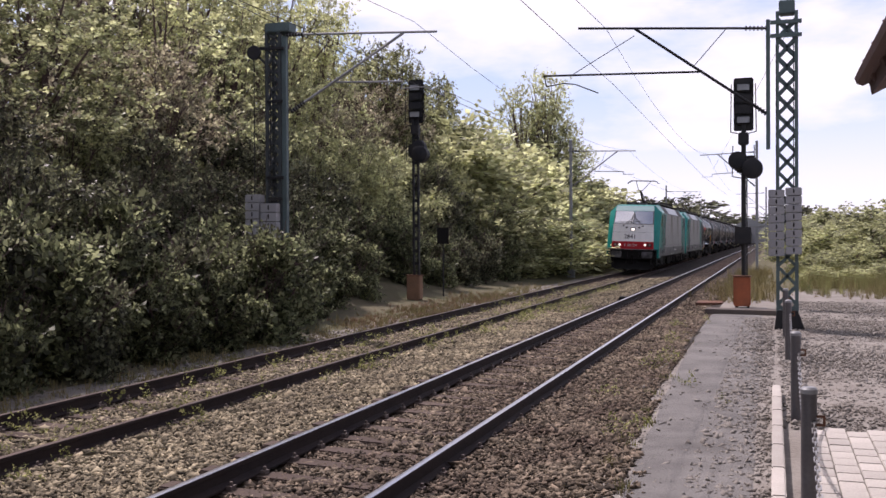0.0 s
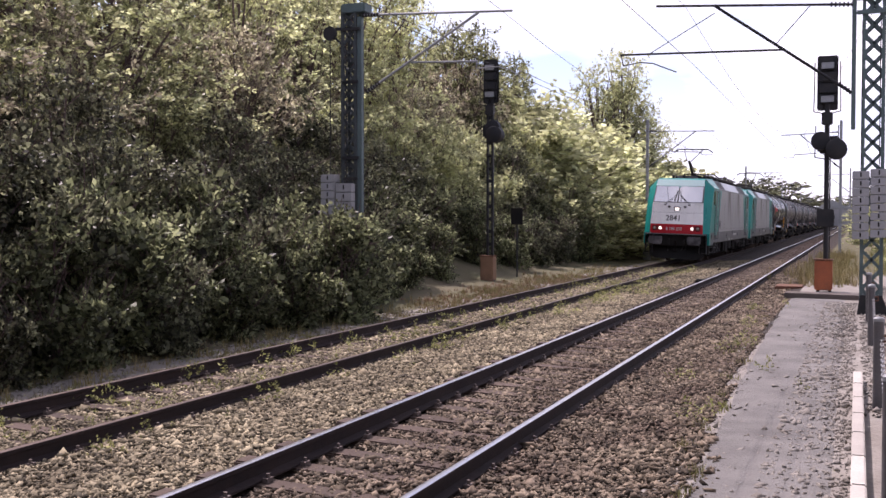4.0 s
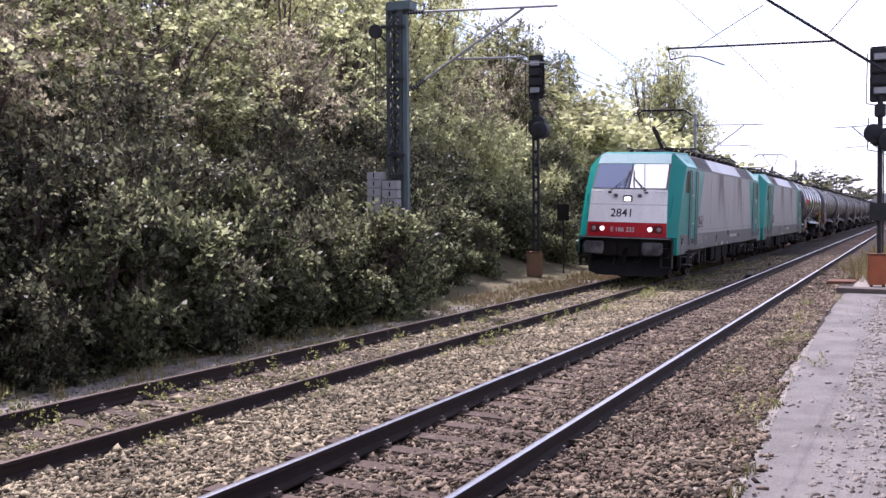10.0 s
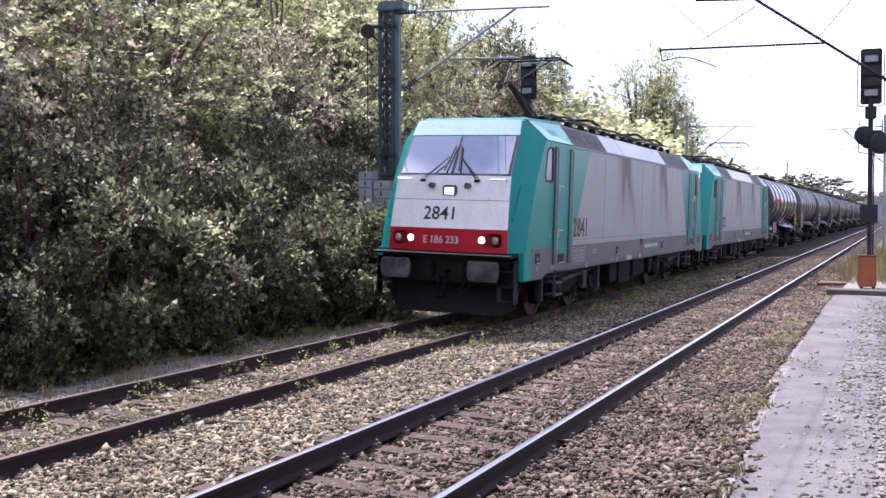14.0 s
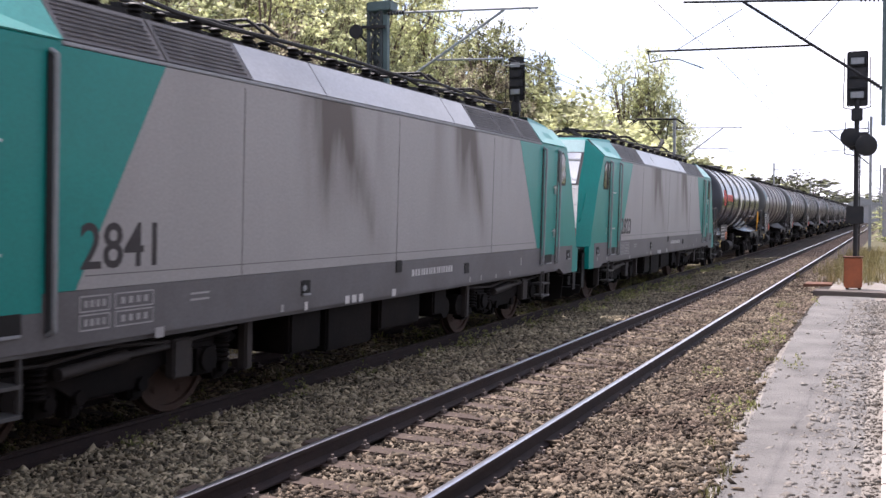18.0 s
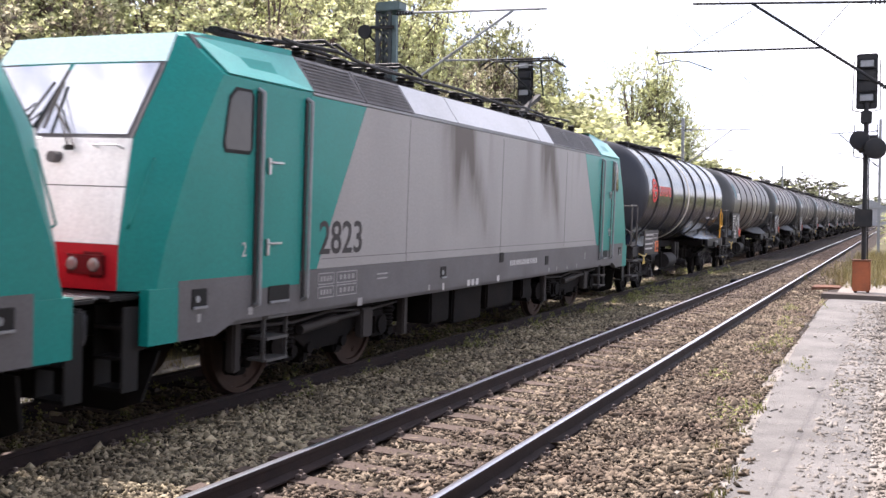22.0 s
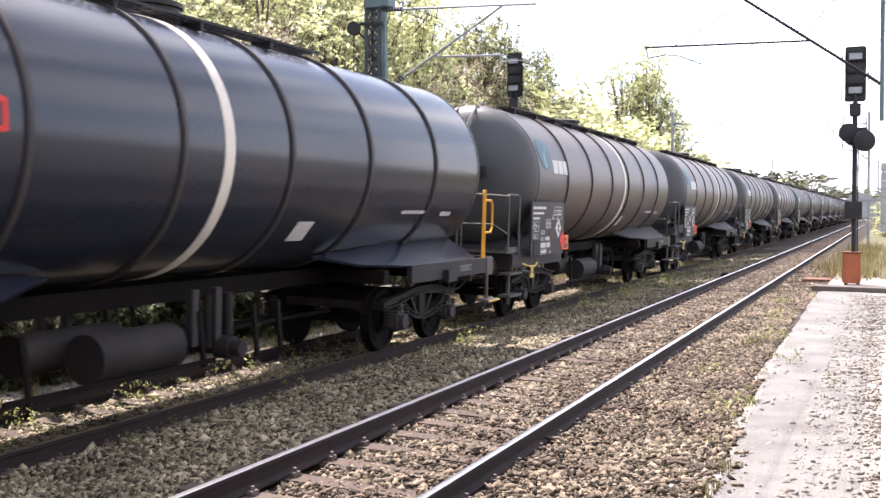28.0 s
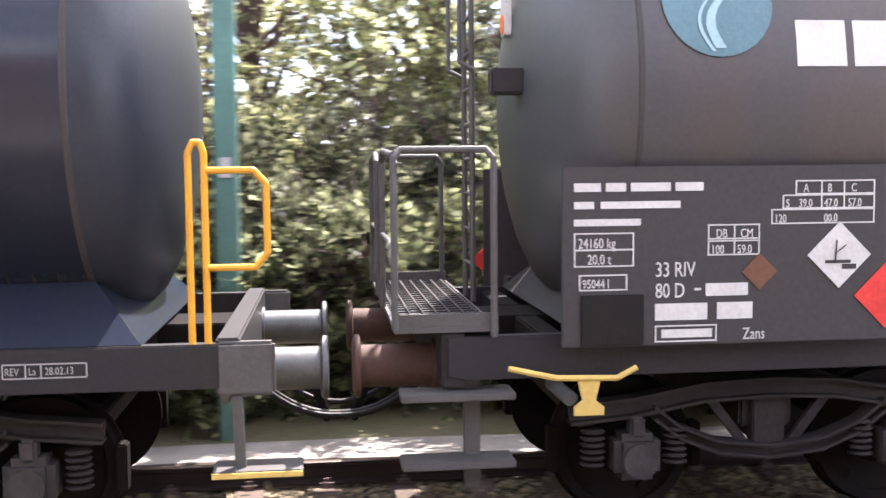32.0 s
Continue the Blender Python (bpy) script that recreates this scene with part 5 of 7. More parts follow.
        def at(u, z):
            return Matrix.Translation(((x + 0.018) * s, y0 + u if s > 0 else y1 - u, z)) @ rot
        def bars(items, name="board_marking", mm="marking"):
            bm = BM()
            for u, z, w_, h in items:
                box(bm, ((x + 0.018) * s, (y0 + u + w_ / 2) if s > 0 else (y1 - u - w_ / 2), z + h / 2), (0.004, w_, h))
            tagged(part(name, bm, M[mm], bd, smooth=0), kind="stuff")
        def outline(u, z, w_, h, t=0.008):
            return [(u, z, w_, t), (u, z + h - t, w_, t), (u, z, t, h), (u + w_ - t, z, t, h)]
        if style == 2:
            for words, u, z, size in (("33 RIV", 0.56, 0.41, 0.125), ("80 D", 0.56, 0.285, 0.125), ("Zans", 1.10, 0.025, 0.10), ("24160 kg", 0.095, 0.585, 0.085), ("20.0 t", 0.15, 0.49, 0.085), ("DB", 0.93, 0.635, 0.075), ("CM", 1.08, 0.635, 0.075), ("100", 0.90, 0.54, 0.075), ("59.0", 1.06, 0.54, 0.075), ("A", 1.47, 0.90, 0.07), ("B", 1.62, 0.90, 0.07), ("C", 1.77, 0.90, 0.07), ("S", 1.36, 0.81, 0.07), ("39.0", 1.44, 0.81, 0.07), ("47.0", 1.60, 0.81, 0.07), ("57.0", 1.75, 0.81, 0.07), ("120", 1.29, 0.72, 0.07), ("00.0", 1.6, 0.72, 0.07), ("95044 l", 0.12, 0.35, 0.075)):
                lettering("board_lettering", words, size, at(u, z0 + z), M["marking"], bd, "", 0.72)
            its = outline(0.07, z0 + 0.57, 0.36, 0.105) + outline(0.07, z0 + 0.475, 0.36, 0.105) + outline(0.10, z0 + 0.335, 0.29, 0.095) + outline(0.88, z0 + 0.625, 0.32, 0.09) + outline(0.88, z0 + 0.53, 0.32, 0.09) + outline(1.04, z0 + 0.53, 0.16, 0.185)
            its += outline(1.42, z0 + 0.885, 0.5, 0.085) + outline(1.34, z0 + 0.80, 0.58, 0.085) + outline(1.27, z0 + 0.71, 0.65, 0.09) + outline(1.58, z0 + 0.80, 0.15, 0.17) + outline(0.56, z0 + 0.02, 0.38, 0.10)
            # names, number and address as bars
            its += [(0.07, z0 + 0.915, 0.16, 0.05), (0.26, z0 + 0.915, 0.12, 0.05), (0.41, z0 + 0.915, 0.24, 0.05), (0.68, z0 + 0.915, 0.17, 0.05), (0.07, z0 + 0.815, 0.12, 0.042), (0.23, z0 + 0.815, 0.48, 0.042), (0.07, z0 + 0.715, 0.40, 0.04)]
            its += [(0.80, z0 + 0.325, 0.04, 0.014), (0.87, z0 + 0.29, 0.26, 0.075), (0.56, z0 + 0.15, 0.32, 0.10), (0.94, z0 + 0.15, 0.22, 0.10), (0.60, z0 + 0.045, 0.31, 0.05)]
            bars(its)
            for u, z, r_, mm, nm in ((1.70, 0.52, 0.2, "marking", "warning_diamond"), (2.0, 0.27, 0.2, "red_mark", "warning_diamond"), (1.2, 0.43, 0.11, "rust", "warning_diamond")):
                bm = BM()
                yy = y0 + u if s > 0 else y1 - u
                prism(bm, [(yy - r_, z0 + z), (yy, z0 + z - r_), (yy + r_, z0 + z), (yy, z0 + z + r_)], "x", (x + 0.016) * s, (x + 0.024) * s)
                dm = part(nm, bm, M[mm], bd, "diamond-shaped hazard label", smooth=0)
                if mm == "marking":
                    bm = BM()
                    sg = 1 if s > 0 else -1
                    box(bm, ((x + 0.026) * s, yy - 0.01 * sg, z0 + z - 0.04), (0.003, 0.16, 0.02))
                    bar(bm, ((x + 0.026) * s, yy - 0.03 * sg, z0 + z - 0.04), ((x + 0.026) * s, yy - 0.02 * sg, z0 + z + 0.09), 0.02, 0.003)
                    bar(bm, ((x + 0.026) * s, yy - 0.03 * sg, z0 + z + 0.01), ((x + 0.026) * s, yy + 0.04 * sg, z0 + z + 0.06), 0.014, 0.003)
                    box(bm, ((x + 0.026) * s, yy + 0.06 * sg, z0 + z - 0.07), (0.003, 0.09, 0.03))
                    part("pictogram", bm, M["marking_dark"], dm, smooth=0)
            bm = BM()
            box(bm, ((x + 0.02) * s, y0 + 0.30 if s > 0 else y1 - 0.30, z0 + 0.16), (0.02, 0.38, 0.30), 0.006)
            part("label_holder", bm, M["black"], bd, "dark label holder")
        else:
            its = []
            rnd = random.Random(4)
            for r_, zz in enumerate((0.47, 0.36, 0.22, 0.09)):
                u = 0.08
                while u < 0.95:
                    w_ = rnd.uniform(0.03, 0.09)
                    its.append((u, z0 + zz + 0.01, w_, 0.048))
                    u += w_ + 0.03
            its += [q for k in range(3) for q in outline(1.02, z0 + 0.15 + k * 0.13, 0.5, 0.12)]
            bars(its)
        bm = BM()
        u = 0.26
        yy = y1 - 0.02 + 0.17 if style == 2 else y1 - 0.2
        box(bm, ((x + 0.012) * s, yy, z0 + (0.22 if style == 2 else 0.16)), (0.02, 0.4, 0.3), 0.006)
        op = part("hazard_plate", bm, M["orange"], bd, "orange hazard plate with two rows of numbers")
        bm = BM()
        box(bm, ((x + 0.024) * s, yy, z0 + (0.22 if style == 2 else 0.16)), (0.004, 0.39, 0.014))
        for k in range(4):
            box(bm, ((x + 0.024) * s, yy - 0.11 + k * 0.075, z0 + (0.15 if style == 2 else 0.09)), (0.004, 0.045, 0.09))
        for k in range(2):
            box(bm, ((x + 0.024) * s, yy - 0.06 + k * 0.085, z0 + (0.295 if style == 2 else 0.235)), (0.004, 0.05, 0.09))
        part("plate_marking", bm, M["marking_dark"], op, smooth=0)
        # small plates on sole bar and tank
        bm = BM()
        for q in ((14.42, 1.135, 0.46, 0.008), (14.42, 1.215, 0.46, 0.008)):
            box(bm, (1.335 * s, q[0], q[1]), (0.004, q[2], q[3]))
        for y in (14.19, 14.315, 14.40, 14.65):
            box(bm, (1.335 * s, y, 1.175), (0.004, 0.008, 0.08))
        part("frame_marking", bm, M["marking_dim"], wg, "white ruled box on the sole bar", smooth=0)
        turn = pose(0, 0, 0, 90, 0, 90 if s > 0 else -90)
        for words, y, w_ in (("REV", 14.2, 0.1), ("La", 14.33, 0.06), ("28.02.13", 14.42, 0.21)):
            lettering("frame_lettering", words, 0.062, Matrix.Translation((1.334 * s, y if s > 0 else y + w_, 1.153)) @ turn, M["marking_dim"], wg, "", 0.75)
        bm = BM()
        box(bm, (1.36 * s, 13.7, 1.09), (0.12, 0.36, 0.2), 0.01)
        part("jacking_pad", bm, M["frame_grey"], wg, "small box on the sole bar")
        bm = BM()
        def on_tank(y, ang, out=0.006):
            return ((R + out) * math.cos(ang) * s, y, ZC + (R + out) * math.sin(ang))
        def patch(bm, y, ang, w_, h, out=0.008):
            da = h / R / 2
            q = [on_tank(y - w_ / 2, ang - da, out), on_tank(y + w_ / 2, ang - da, out), on_tank(y + w_ / 2, ang + da, out), on_tank(y - w_ / 2, ang + da, out)]
            vs = [bm.verts.new(p) for p in q] + [bm.verts.new(Vector(p) - 0.01 * Vector((math.cos(ang) * s, 0, math.sin(ang)))) for p in q]
            bm.faces.new(vs[:4])
            bm.faces.new(vs[4:])
            for i in range(4):
                bm.faces.new((vs[i], vs[(i + 1) % 4], vs[4 + (i + 1) % 4], vs[4 + i]))
        patch(bm, 9.55, -0.68, 0.38, 0.3)
        part("tank_plate", bm, M["marking"], wg, "pale plate on the tank side")
        bm = BM()
        for k in range(8):
            patch(bm, 12.1 + k * 0.11, -0.48, 0.08, 0.05)
        tagged(part("tank_marking", bm, M["marking"], wg, "row of small white markings on the tank"), kind="stuff")
        bm = BM()
        for k in range(5):
            patch(bm, 13.5 + k * 0.08, -0.5, 0.055, 0.07)
        tagged(part("tank_marking", bm, M["marking"], wg, "short row of white markings on the tank"), kind="stuff")
        if style == 2:
            # pale blue disc with two arcs, and three white blocks for the owner's initials
            cy, ca = 2.25, 0.36
            sg = 1
            bm = BM()
            n = 28
            prev = [bm.verts.new(on_tank(cy, ca, 0.009))] * n
            for rr in (0.085, 0.17, 0.255, 0.34):
                cur = [bm.verts.new(on_tank(cy + rr * math.cos(2 * math.pi * k / n), ca + rr * math.sin(2 * math.pi * k / n) / R, 0.009)) for k in range(n)]
                for k in range(n):
                    q = [prev[k], cur[k], cur[(k + 1) % n]] + ([prev[(k + 1) % n]] if rr > 0.1 else [])
                    bm.faces.new(q)
                prev = cur
            part("emblem_disc", bm, M["blue_mark"], wg, "faded pale blue disc emblem on the tank", smooth=60)
            for off, w_ in ((0.0, 0.055), (-0.11, 0.02)):
                bm = BM()
                last = None
                for k in range(17):
                    t = k / 16
                    yy = cy + off * (0.4 + 0.6 * t) - 0.09 * math.sin(math.pi * t) + 0.2 * t * t
                    aa = ca + (-0.29 + 0.45 * t + off * 0.15) / R
                    hw = w_ * (0.62 - 0.25 * t)
                    cur = [bm.verts.new(on_tank(yy - hw, aa, 0.014)), bm.verts.new(on_tank(yy + hw, aa, 0.014))]
                    if last:
                        bm.faces.new((last[0], last[1], cur[1], cur[0]))
                    last = cur
                part("emblem_arc", bm, mat_pale, wg, "paler arc on the disc emblem", smooth=60)
            for y0_, y1_ in ((2.72, 3.03), (3.08, 3.38), (3.43, 3.70)):
                bm = BM()
                patch(bm, (y0_ + y1_) / 2, 0.185, y1_ - y0_, 0.28)
                part("initials_shape", bm, M["marking"], wg, "white block shapes of the owner's mark")
        if style == 1:
            cy, ca = 2.55, 0.07
            bm = BM()
            n = 30
            for r0, r1, t0, t1 in ((0.25, 0.34, 0, 2 * math.pi), (0.11, 0.19, 0.0, 5.2)):
                prev = None
                for k in range(n + 1):
                    t = t0 + (t1 - t0) * k / n
                    cur = [bm.verts.new(on_tank(cy + rr * math.cos(t), ca + rr * math.sin(t) / R, 0.007)) for rr in (r0, r1)]
                    if prev:
                        bm.faces.new((prev[0], prev[1], cur[1], cur[0]))
                    prev = cur
            patch(bm, cy, ca, 0.8, 0.05)
            part("emblem_ring", bm, M["red_mark"], wg, "red ring emblem on the tank")
            bm = BM()
            for k in range(6):
                yb = 3.2 + k * 0.27
                patch(bm, yb, ca, 0.055, 0.26)
                patch(bm, yb + 0.16, ca, 0.055, 0.26 if k % 2 else 0.14)
                patch(bm, yb + 0.08, ca + 0.08, 0.14, 0.05)
                if k not in (1, 2, 4):
                    patch(bm, yb + 0.08, ca - 0.08, 0.14, 0.05)
            tagged(part("name_shapes", bm, M["red_mark"], wg, "red block shapes of the owner's mark"), kind="stuff")
    # brake gear between the bogies
    bm = BM()
    rod(bm, (0.55, 5.6, 0.78), (0.55, 6.9, 0.78), 0.2, 18)
    part("brake_cylinder", bm, M["bogie"], wg, "brake air reservoir")
    bm = BM()
    rod(bm, (0.95, 6.1, 0.72), (0.95, 7.3, 0.72), 0.24, 18)
    part("air_reservoir", bm, M["bogie"], wg, "large air reservoir below the frame")
    bm = BM()
    for y in (5.2, 7.6, 8.6, 9.1):
        bar(bm, (1.1, y, 1.05), (1.1, y + 0.1, 0.45), 0.04, 0.06)
        bar(bm, (-1.1, y, 1.05), (-1.1, y + 0.1, 0.45), 0.04, 0.06)
    bar(bm, (1.1, 5.0, 0.5), (1.1, 7.9, 0.5), 0.03, 0.05)
    bar(bm, (0.2, 4.2, 0.62), (0.2, L - 4.2, 0.62), 0.05, 0.05)
    bar(bm, (-0.4, 4.2, 0.55), (-0.4, L - 4.2, 0.55), 0.04, 0.04)
    part("brake_rigging", bm, M["underframe"], wg, "rusty brake rigging")
    for y in (7.55, 7.95):
        for s in (-1, 1):
            bm = BM()
            box(bm, (1.05 * s, y, 0.98), (0.1, 0.12, 0.6), 0.01)
            part("pipe_bracket", bm, M["frame_grey"], wg)
    bm = BM()
    for y in (7.9, 8.25):
        rod(bm, (1.0, y, 1.2), (1.0, y, 0.62), 0.06, 12)
    lathe(bm, [(-0.1, 0.13), (0.1, 0.13)], (1.12, 8.05, 0.62), "x", 16)
    rod(bm, (0.2, 8.05, 0.62), (1.35, 8.05, 0.62), 0.09, 14)
    part("outlet_valve", bm, M["bogie"], wg, "bottom outlet valves")
    TRAIN.append((wg, begin))
    return wg


mat_pale = mat("paler_blue_marking", (0.27, 0.40, 0.42), 0.6, 0, (0.2, 0.3, 0.32), 2, 40, 0.0)


def make_train():
    make_loco(0.0, "2841", "teal and silver-grey electric locomotive with white and red front, headlamps lit", 1)
    make_loco(18.9, "2823", "teal and silver-grey electric locomotive coupled behind the first", 2)
    r1 = [2.95, 4.95, 6.89, 8.85, 10.78, 12.88]
    r2 = [3.72, 5.66, 7.56, 9.28, 11.1, 13.0]
    w1 = make_wagon(37.6, "blue-black tank wagon with red marks and a cream band", M["tank_blue"], M["tank_blue_end"], r1, 7.64, 1)
    w2 = make_wagon(53.7, "brown-grey weathered tank wagon with a pale blue emblem", M["tank_brown"], M["tank_end"], r2, 8.95, 2)
    shades = [M["tank_brown"], M["tank_dark"], M["tank_brown"], M["tank_dark"], M["tank_end"], M["tank_dark"], M["tank_brown"], M["tank_dark"], M["tank_dark"], M["tank_end"], M["tank_brown"], M["tank_dark"], M["tank_dark"]]
    for k in range(0, 13):
        c = copy_thing(w2, pose(0, 0, 0))
        sh = shades[k]
        for ch in c.children:
            if ch.name.split(".")[0] == "tank":
                ch.material_slots[0].link = "OBJECT"
                ch.material_slots[0].material = sh
            if ch.name.split(".")[0] == "wheelset":
                WHEELSETS.append((ch, 0.46))
        tagged(c, "brown-grey rusty tank wagon with ribbed tank" if sh is M["tank_brown"] else "grey tank wagon with ribbed tank" if sh is M["tank_end"] else "dark grimy tank wagon with ribbed tank")
        TRAIN.append((c, 69.8 + 16.1 * k))


make_train()


M["post_green"] = mat("post_green_paint", (0.10, 0.20, 0.165), 0.5, 0, (0.07, 0.13, 0.11), 2, 40, 0.05, 0.6)


# overhead line ------------------------------------------------------------
def lattice_mast(bm, x, y, z0, h, w, d):
    """Four angle irons joined by crossed flats."""
    for sx in (-1, 1):
        for sy in (-1, 1):
            box(bm, (x + sx * w / 2, y + sy * d / 2, z0 + h / 2), (0.07, 0.07, h))
    n = max(3, int(h / 0.42))
    for i in range(n):
        za, zb = z0 + 0.15 + (h - 0.3) * i / n, z0 + 0.15 + (h - 0.3) * (i + 1) / n
        for s in (-1, 1):
            e = s * d / 2
            bar(bm, (x - w / 2, y + e, za), (x + w / 2, y + e, zb), 0.02, 0.06)
            bar(bm, (x + w / 2, y + e, za), (x - w / 2, y + e, zb), 0.02, 0.06)
            e = s * w / 2
            a, b = (za, zb) if i % 2 else (zb, za)
            bar(bm, (x + e, y - d / 2, a), (x + e, y + d / 2, b), 0.012, 0.05)


def insulator(name, parent, a, b):
    bm = BM()
    a, b = Vector(a), Vector(b)
    rod(bm, a, b, 0.022, 8)
    for k in range(6):
        c = a.lerp(b, (k + 0.5) / 6)
        d = (b - a).normalized() * 0.016
        rod(bm, c - d, c + d, 0.055, 10)
    return part(name, bm, M["mast_dark"], parent, "ribbed brown insulator")


def weights(parent, x, y, z, n, w, d, h):
    """A stack of concrete tension weights with a slot."""
    for k in range(n):
        bm = BM()
        box(bm, (x, y, z + h * (k + 0.5)), (w, d, h - 0.012), 0.012)
        st = part("tension_weight", bm, M["concrete"], parent, "grey concrete tension weight")
        bm = BM()
        box(bm, (x, y - d / 2 - 0.002, z + h * (k + 0.55)), (0.03, 0.01, h * 0.5))
        part("weight_slot", bm, M["black"], st, smooth=0)
    bm = BM()
    rod(bm, (x, y, z + n * h), (x, y, z + n * h + 3.2), 0.012, 6)
    part("weight_cable", bm, M["mast_dark"], st)


def cantilever(parent, y, steel, boom, strut, arm, hangers, steady):
    """Boom, strut, lower arm, hangers and steady arm that hold the wires; all points are (x, z) in the plane at y."""
    def at(q):
        return (q[0], y, q[1])
    def along(a, b, t):
        return (a[0] + (b[0] - a[0]) * t, y, a[1] + (b[1] - a[1]) * t)
    part("boom", rod(BM(), at(boom[0]), at(boom[1]), 0.028), steel, parent, "grey tubular cantilever boom")
    part("strut", rod(BM(), at(strut[0]), at(strut[1]), 0.032), steel, parent, "sloping tubular strut")
    part("lower_arm", rod(BM(), at(arm[0]), at(arm[1]), 0.024, 8), steel, parent, "thin lower arm")
    for a, b in hangers:
        part("hanger", rod(BM(), at(a), at(b), 0.010, 6), steel, parent, "thin wire hanger")
    part("steady_arm", pipe(BM(), [at(q) for q in steady], 0.014), steel, parent, "thin bent steady arm")
    insulator("insulator", parent, at(boom[0]), along(boom[0], boom[1], 0.12))
    insulator("insulator", parent, at(strut[0]), along(strut[0], strut[1], 0.13))


def make_masts():
    # left mast with twin posts, half sunk in the bushes
    m = thing("catenary_mast", pose(0, 0, 0), "green-grey lattice overhead line mast standing in bushes", "catenary mast", "overhead line masts")
    bm = BM()
    lattice_mast(bm, -11.26, 21.85, -0.4, 7.45, 0.34, 0.34)
    part("lattice_post", bm, M["mast_mid"], m, "blue-grey lattice post", smooth=0)
    bm = BM()
    box(bm, (-11.0, 21.75, 4.3), (0.12, 0.12, 4.9), 0.01)
    box(bm, (-11.12, 21.8, 6.95), (0.62, 0.42, 0.22), 0.02)
    part("channel_post", bm, M["mast_green"], m, "green-grey steel channel post")
    bm = BM()
    box(bm, (-11.55, 21.75, 6.5), (0.62, 0.08, 0.06))
    lathe(bm, [(-0.04, 0.17), (0.04, 0.17)], (-11.78, 21.7, 6.4), "y", 20)
    bar(bm, (-11.78, 21.7, 6.4), (-11.4, 21.75, 6.05), 0.04, 0.05)
    part("tension_wheel", bm, M["mast_dark"], m, "tensioning wheel on the mast")
    weights(m, -11.73, 21.6, 1.84, 6, 0.37, 0.3, 0.196)
    weights(m, -11.30, 21.6, 1.49, 6, 0.42, 0.3, 0.218)
    for z, w_ in ((6.45, 0.5), (5.2, 0.4), (3.4, 0.44), (2.9, 0.36)):
        bm = BM()
        box(bm, (-11.2, 21.62, z), (w_, 0.06, 0.07), 0.008)
        part("mast_bracket", bm, M["mast_dark"], m, "steel bracket on the mast")
    cantilever(m, 21.7, M["galv"], ((-10.92, 6.78), (-7.18, 6.6)), ((-10.82, 4.95), (-7.98, 6.62)), ((-9.65, 5.59), (-8.0, 5.52)),
               (((-9.3, 5.57), (-9.0, 6.69)),), ((-8.02, 5.52), (-8.03, 5.36), (-7.5, 5.37), (-7.25, 5.3), (-7.0, 5.15)))
    # right mast
    r = thing("catenary_mast", pose(0, 0, 0), "grey lattice overhead line mast with tension weights beside the path", "catenary mast", "overhead line masts")
    bm = BM()
    lattice_mast(bm, 0.30, 24.0, -0.15, 7.1, 0.40, 0.36)
    part("lattice_post", bm, M["mast_green"], r, "grey-green lattice post", smooth=0)
    bm = BM()
    box(bm, (0.30, 24.0, 7.05), (0.34, 0.34, 0.3), 0.02)
    box(bm, (-0.10, 23.9, 5.35), (0.09, 0.1, 2.9), 0.01)
    for z in (6.7, 6.4):
        box(bm, (0.28, 23.75, z), (0.66, 0.08, 0.08))
    part("mast_head", bm, M["mast_green"], r, "steel mast head")
    bm = BM()
    prism(bm, [(0.02, -0.15), (0.68, -0.15), (0.52, 0.30), (0.08, 0.30)], "y", 23.76, 24.24)
    part("mast_foot", bm, M["mast_dark"], r, "dark flared mast foot", smooth=0)
    weights(r, 0.07, 23.6, 1.51, 8, 0.34, 0.32, 0.184)
    weights(r, 0.43, 23.6, 1.55, 8, 0.34, 0.32, 0.184)
    cantilever(r, 23.9, M["mast_dark"], ((-0.10, 6.61), (-4.38, 6.90)), ((-0.12, 4.69), (-3.05, 6.80)), ((-1.57, 5.72), (-5.22, 5.82)),
               (((-4.51, 5.82), (-3.06, 6.64)), ((-1.75, 5.82), (-1.01, 6.65))), ((-5.2, 5.82), (-5.15, 5.56), (-4.75, 5.62), (-4.45, 5.58), (-3.91, 5.35)))
    # plain masts further along
    for x, y, s in ((-11.0, 57.5, 1), (-11.0, 112, 1), (-11.0, 168, 1), (-11.0, 225, 1), (-0.9, 62, -1), (-0.75, 120, -1), (-0.7, 175, -1), (-0.6, 235, -1)):
        m = thing("catenary_mast", pose(0, 0, 0), "plain grey overhead line mast far along the track", "catenary mast", "overhead line masts")
        bm = BM()
        box(bm, (x, y, 3.6), (0.15, 0.2, 7.9), 0.015)
        box(bm, (x, y, -0.2), (0.4, 0.4, 0.6), 0.03)
        part("post", bm, M["galv"], m, "grey steel post")
        tx = FAR_X if s > 0 else NEAR_X
        bx = x + 0.1 * s
        cantilever(m, y, M["galv"], ((bx, 6.9), (tx + 0.4 * s, 6.8)), ((bx, 4.9), (tx - 0.6 * s, 6.84)), ((bx + 1.2 * s, 5.72), (tx - 0.3 * s, 5.66)),
                   (((bx + 1.5 * s, 5.7), (bx + 1.9 * s, 6.85)),), ((tx - 0.3 * s, 5.66), (tx - 0.3 * s, 5.5), (tx + 0.3 * s, 5.5)))
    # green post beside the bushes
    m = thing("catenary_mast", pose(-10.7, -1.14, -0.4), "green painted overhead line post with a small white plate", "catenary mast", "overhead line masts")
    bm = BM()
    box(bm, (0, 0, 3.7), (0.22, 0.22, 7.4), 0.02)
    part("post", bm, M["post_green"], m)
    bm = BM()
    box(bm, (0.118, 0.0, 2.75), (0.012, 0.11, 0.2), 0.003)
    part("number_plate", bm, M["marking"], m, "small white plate")
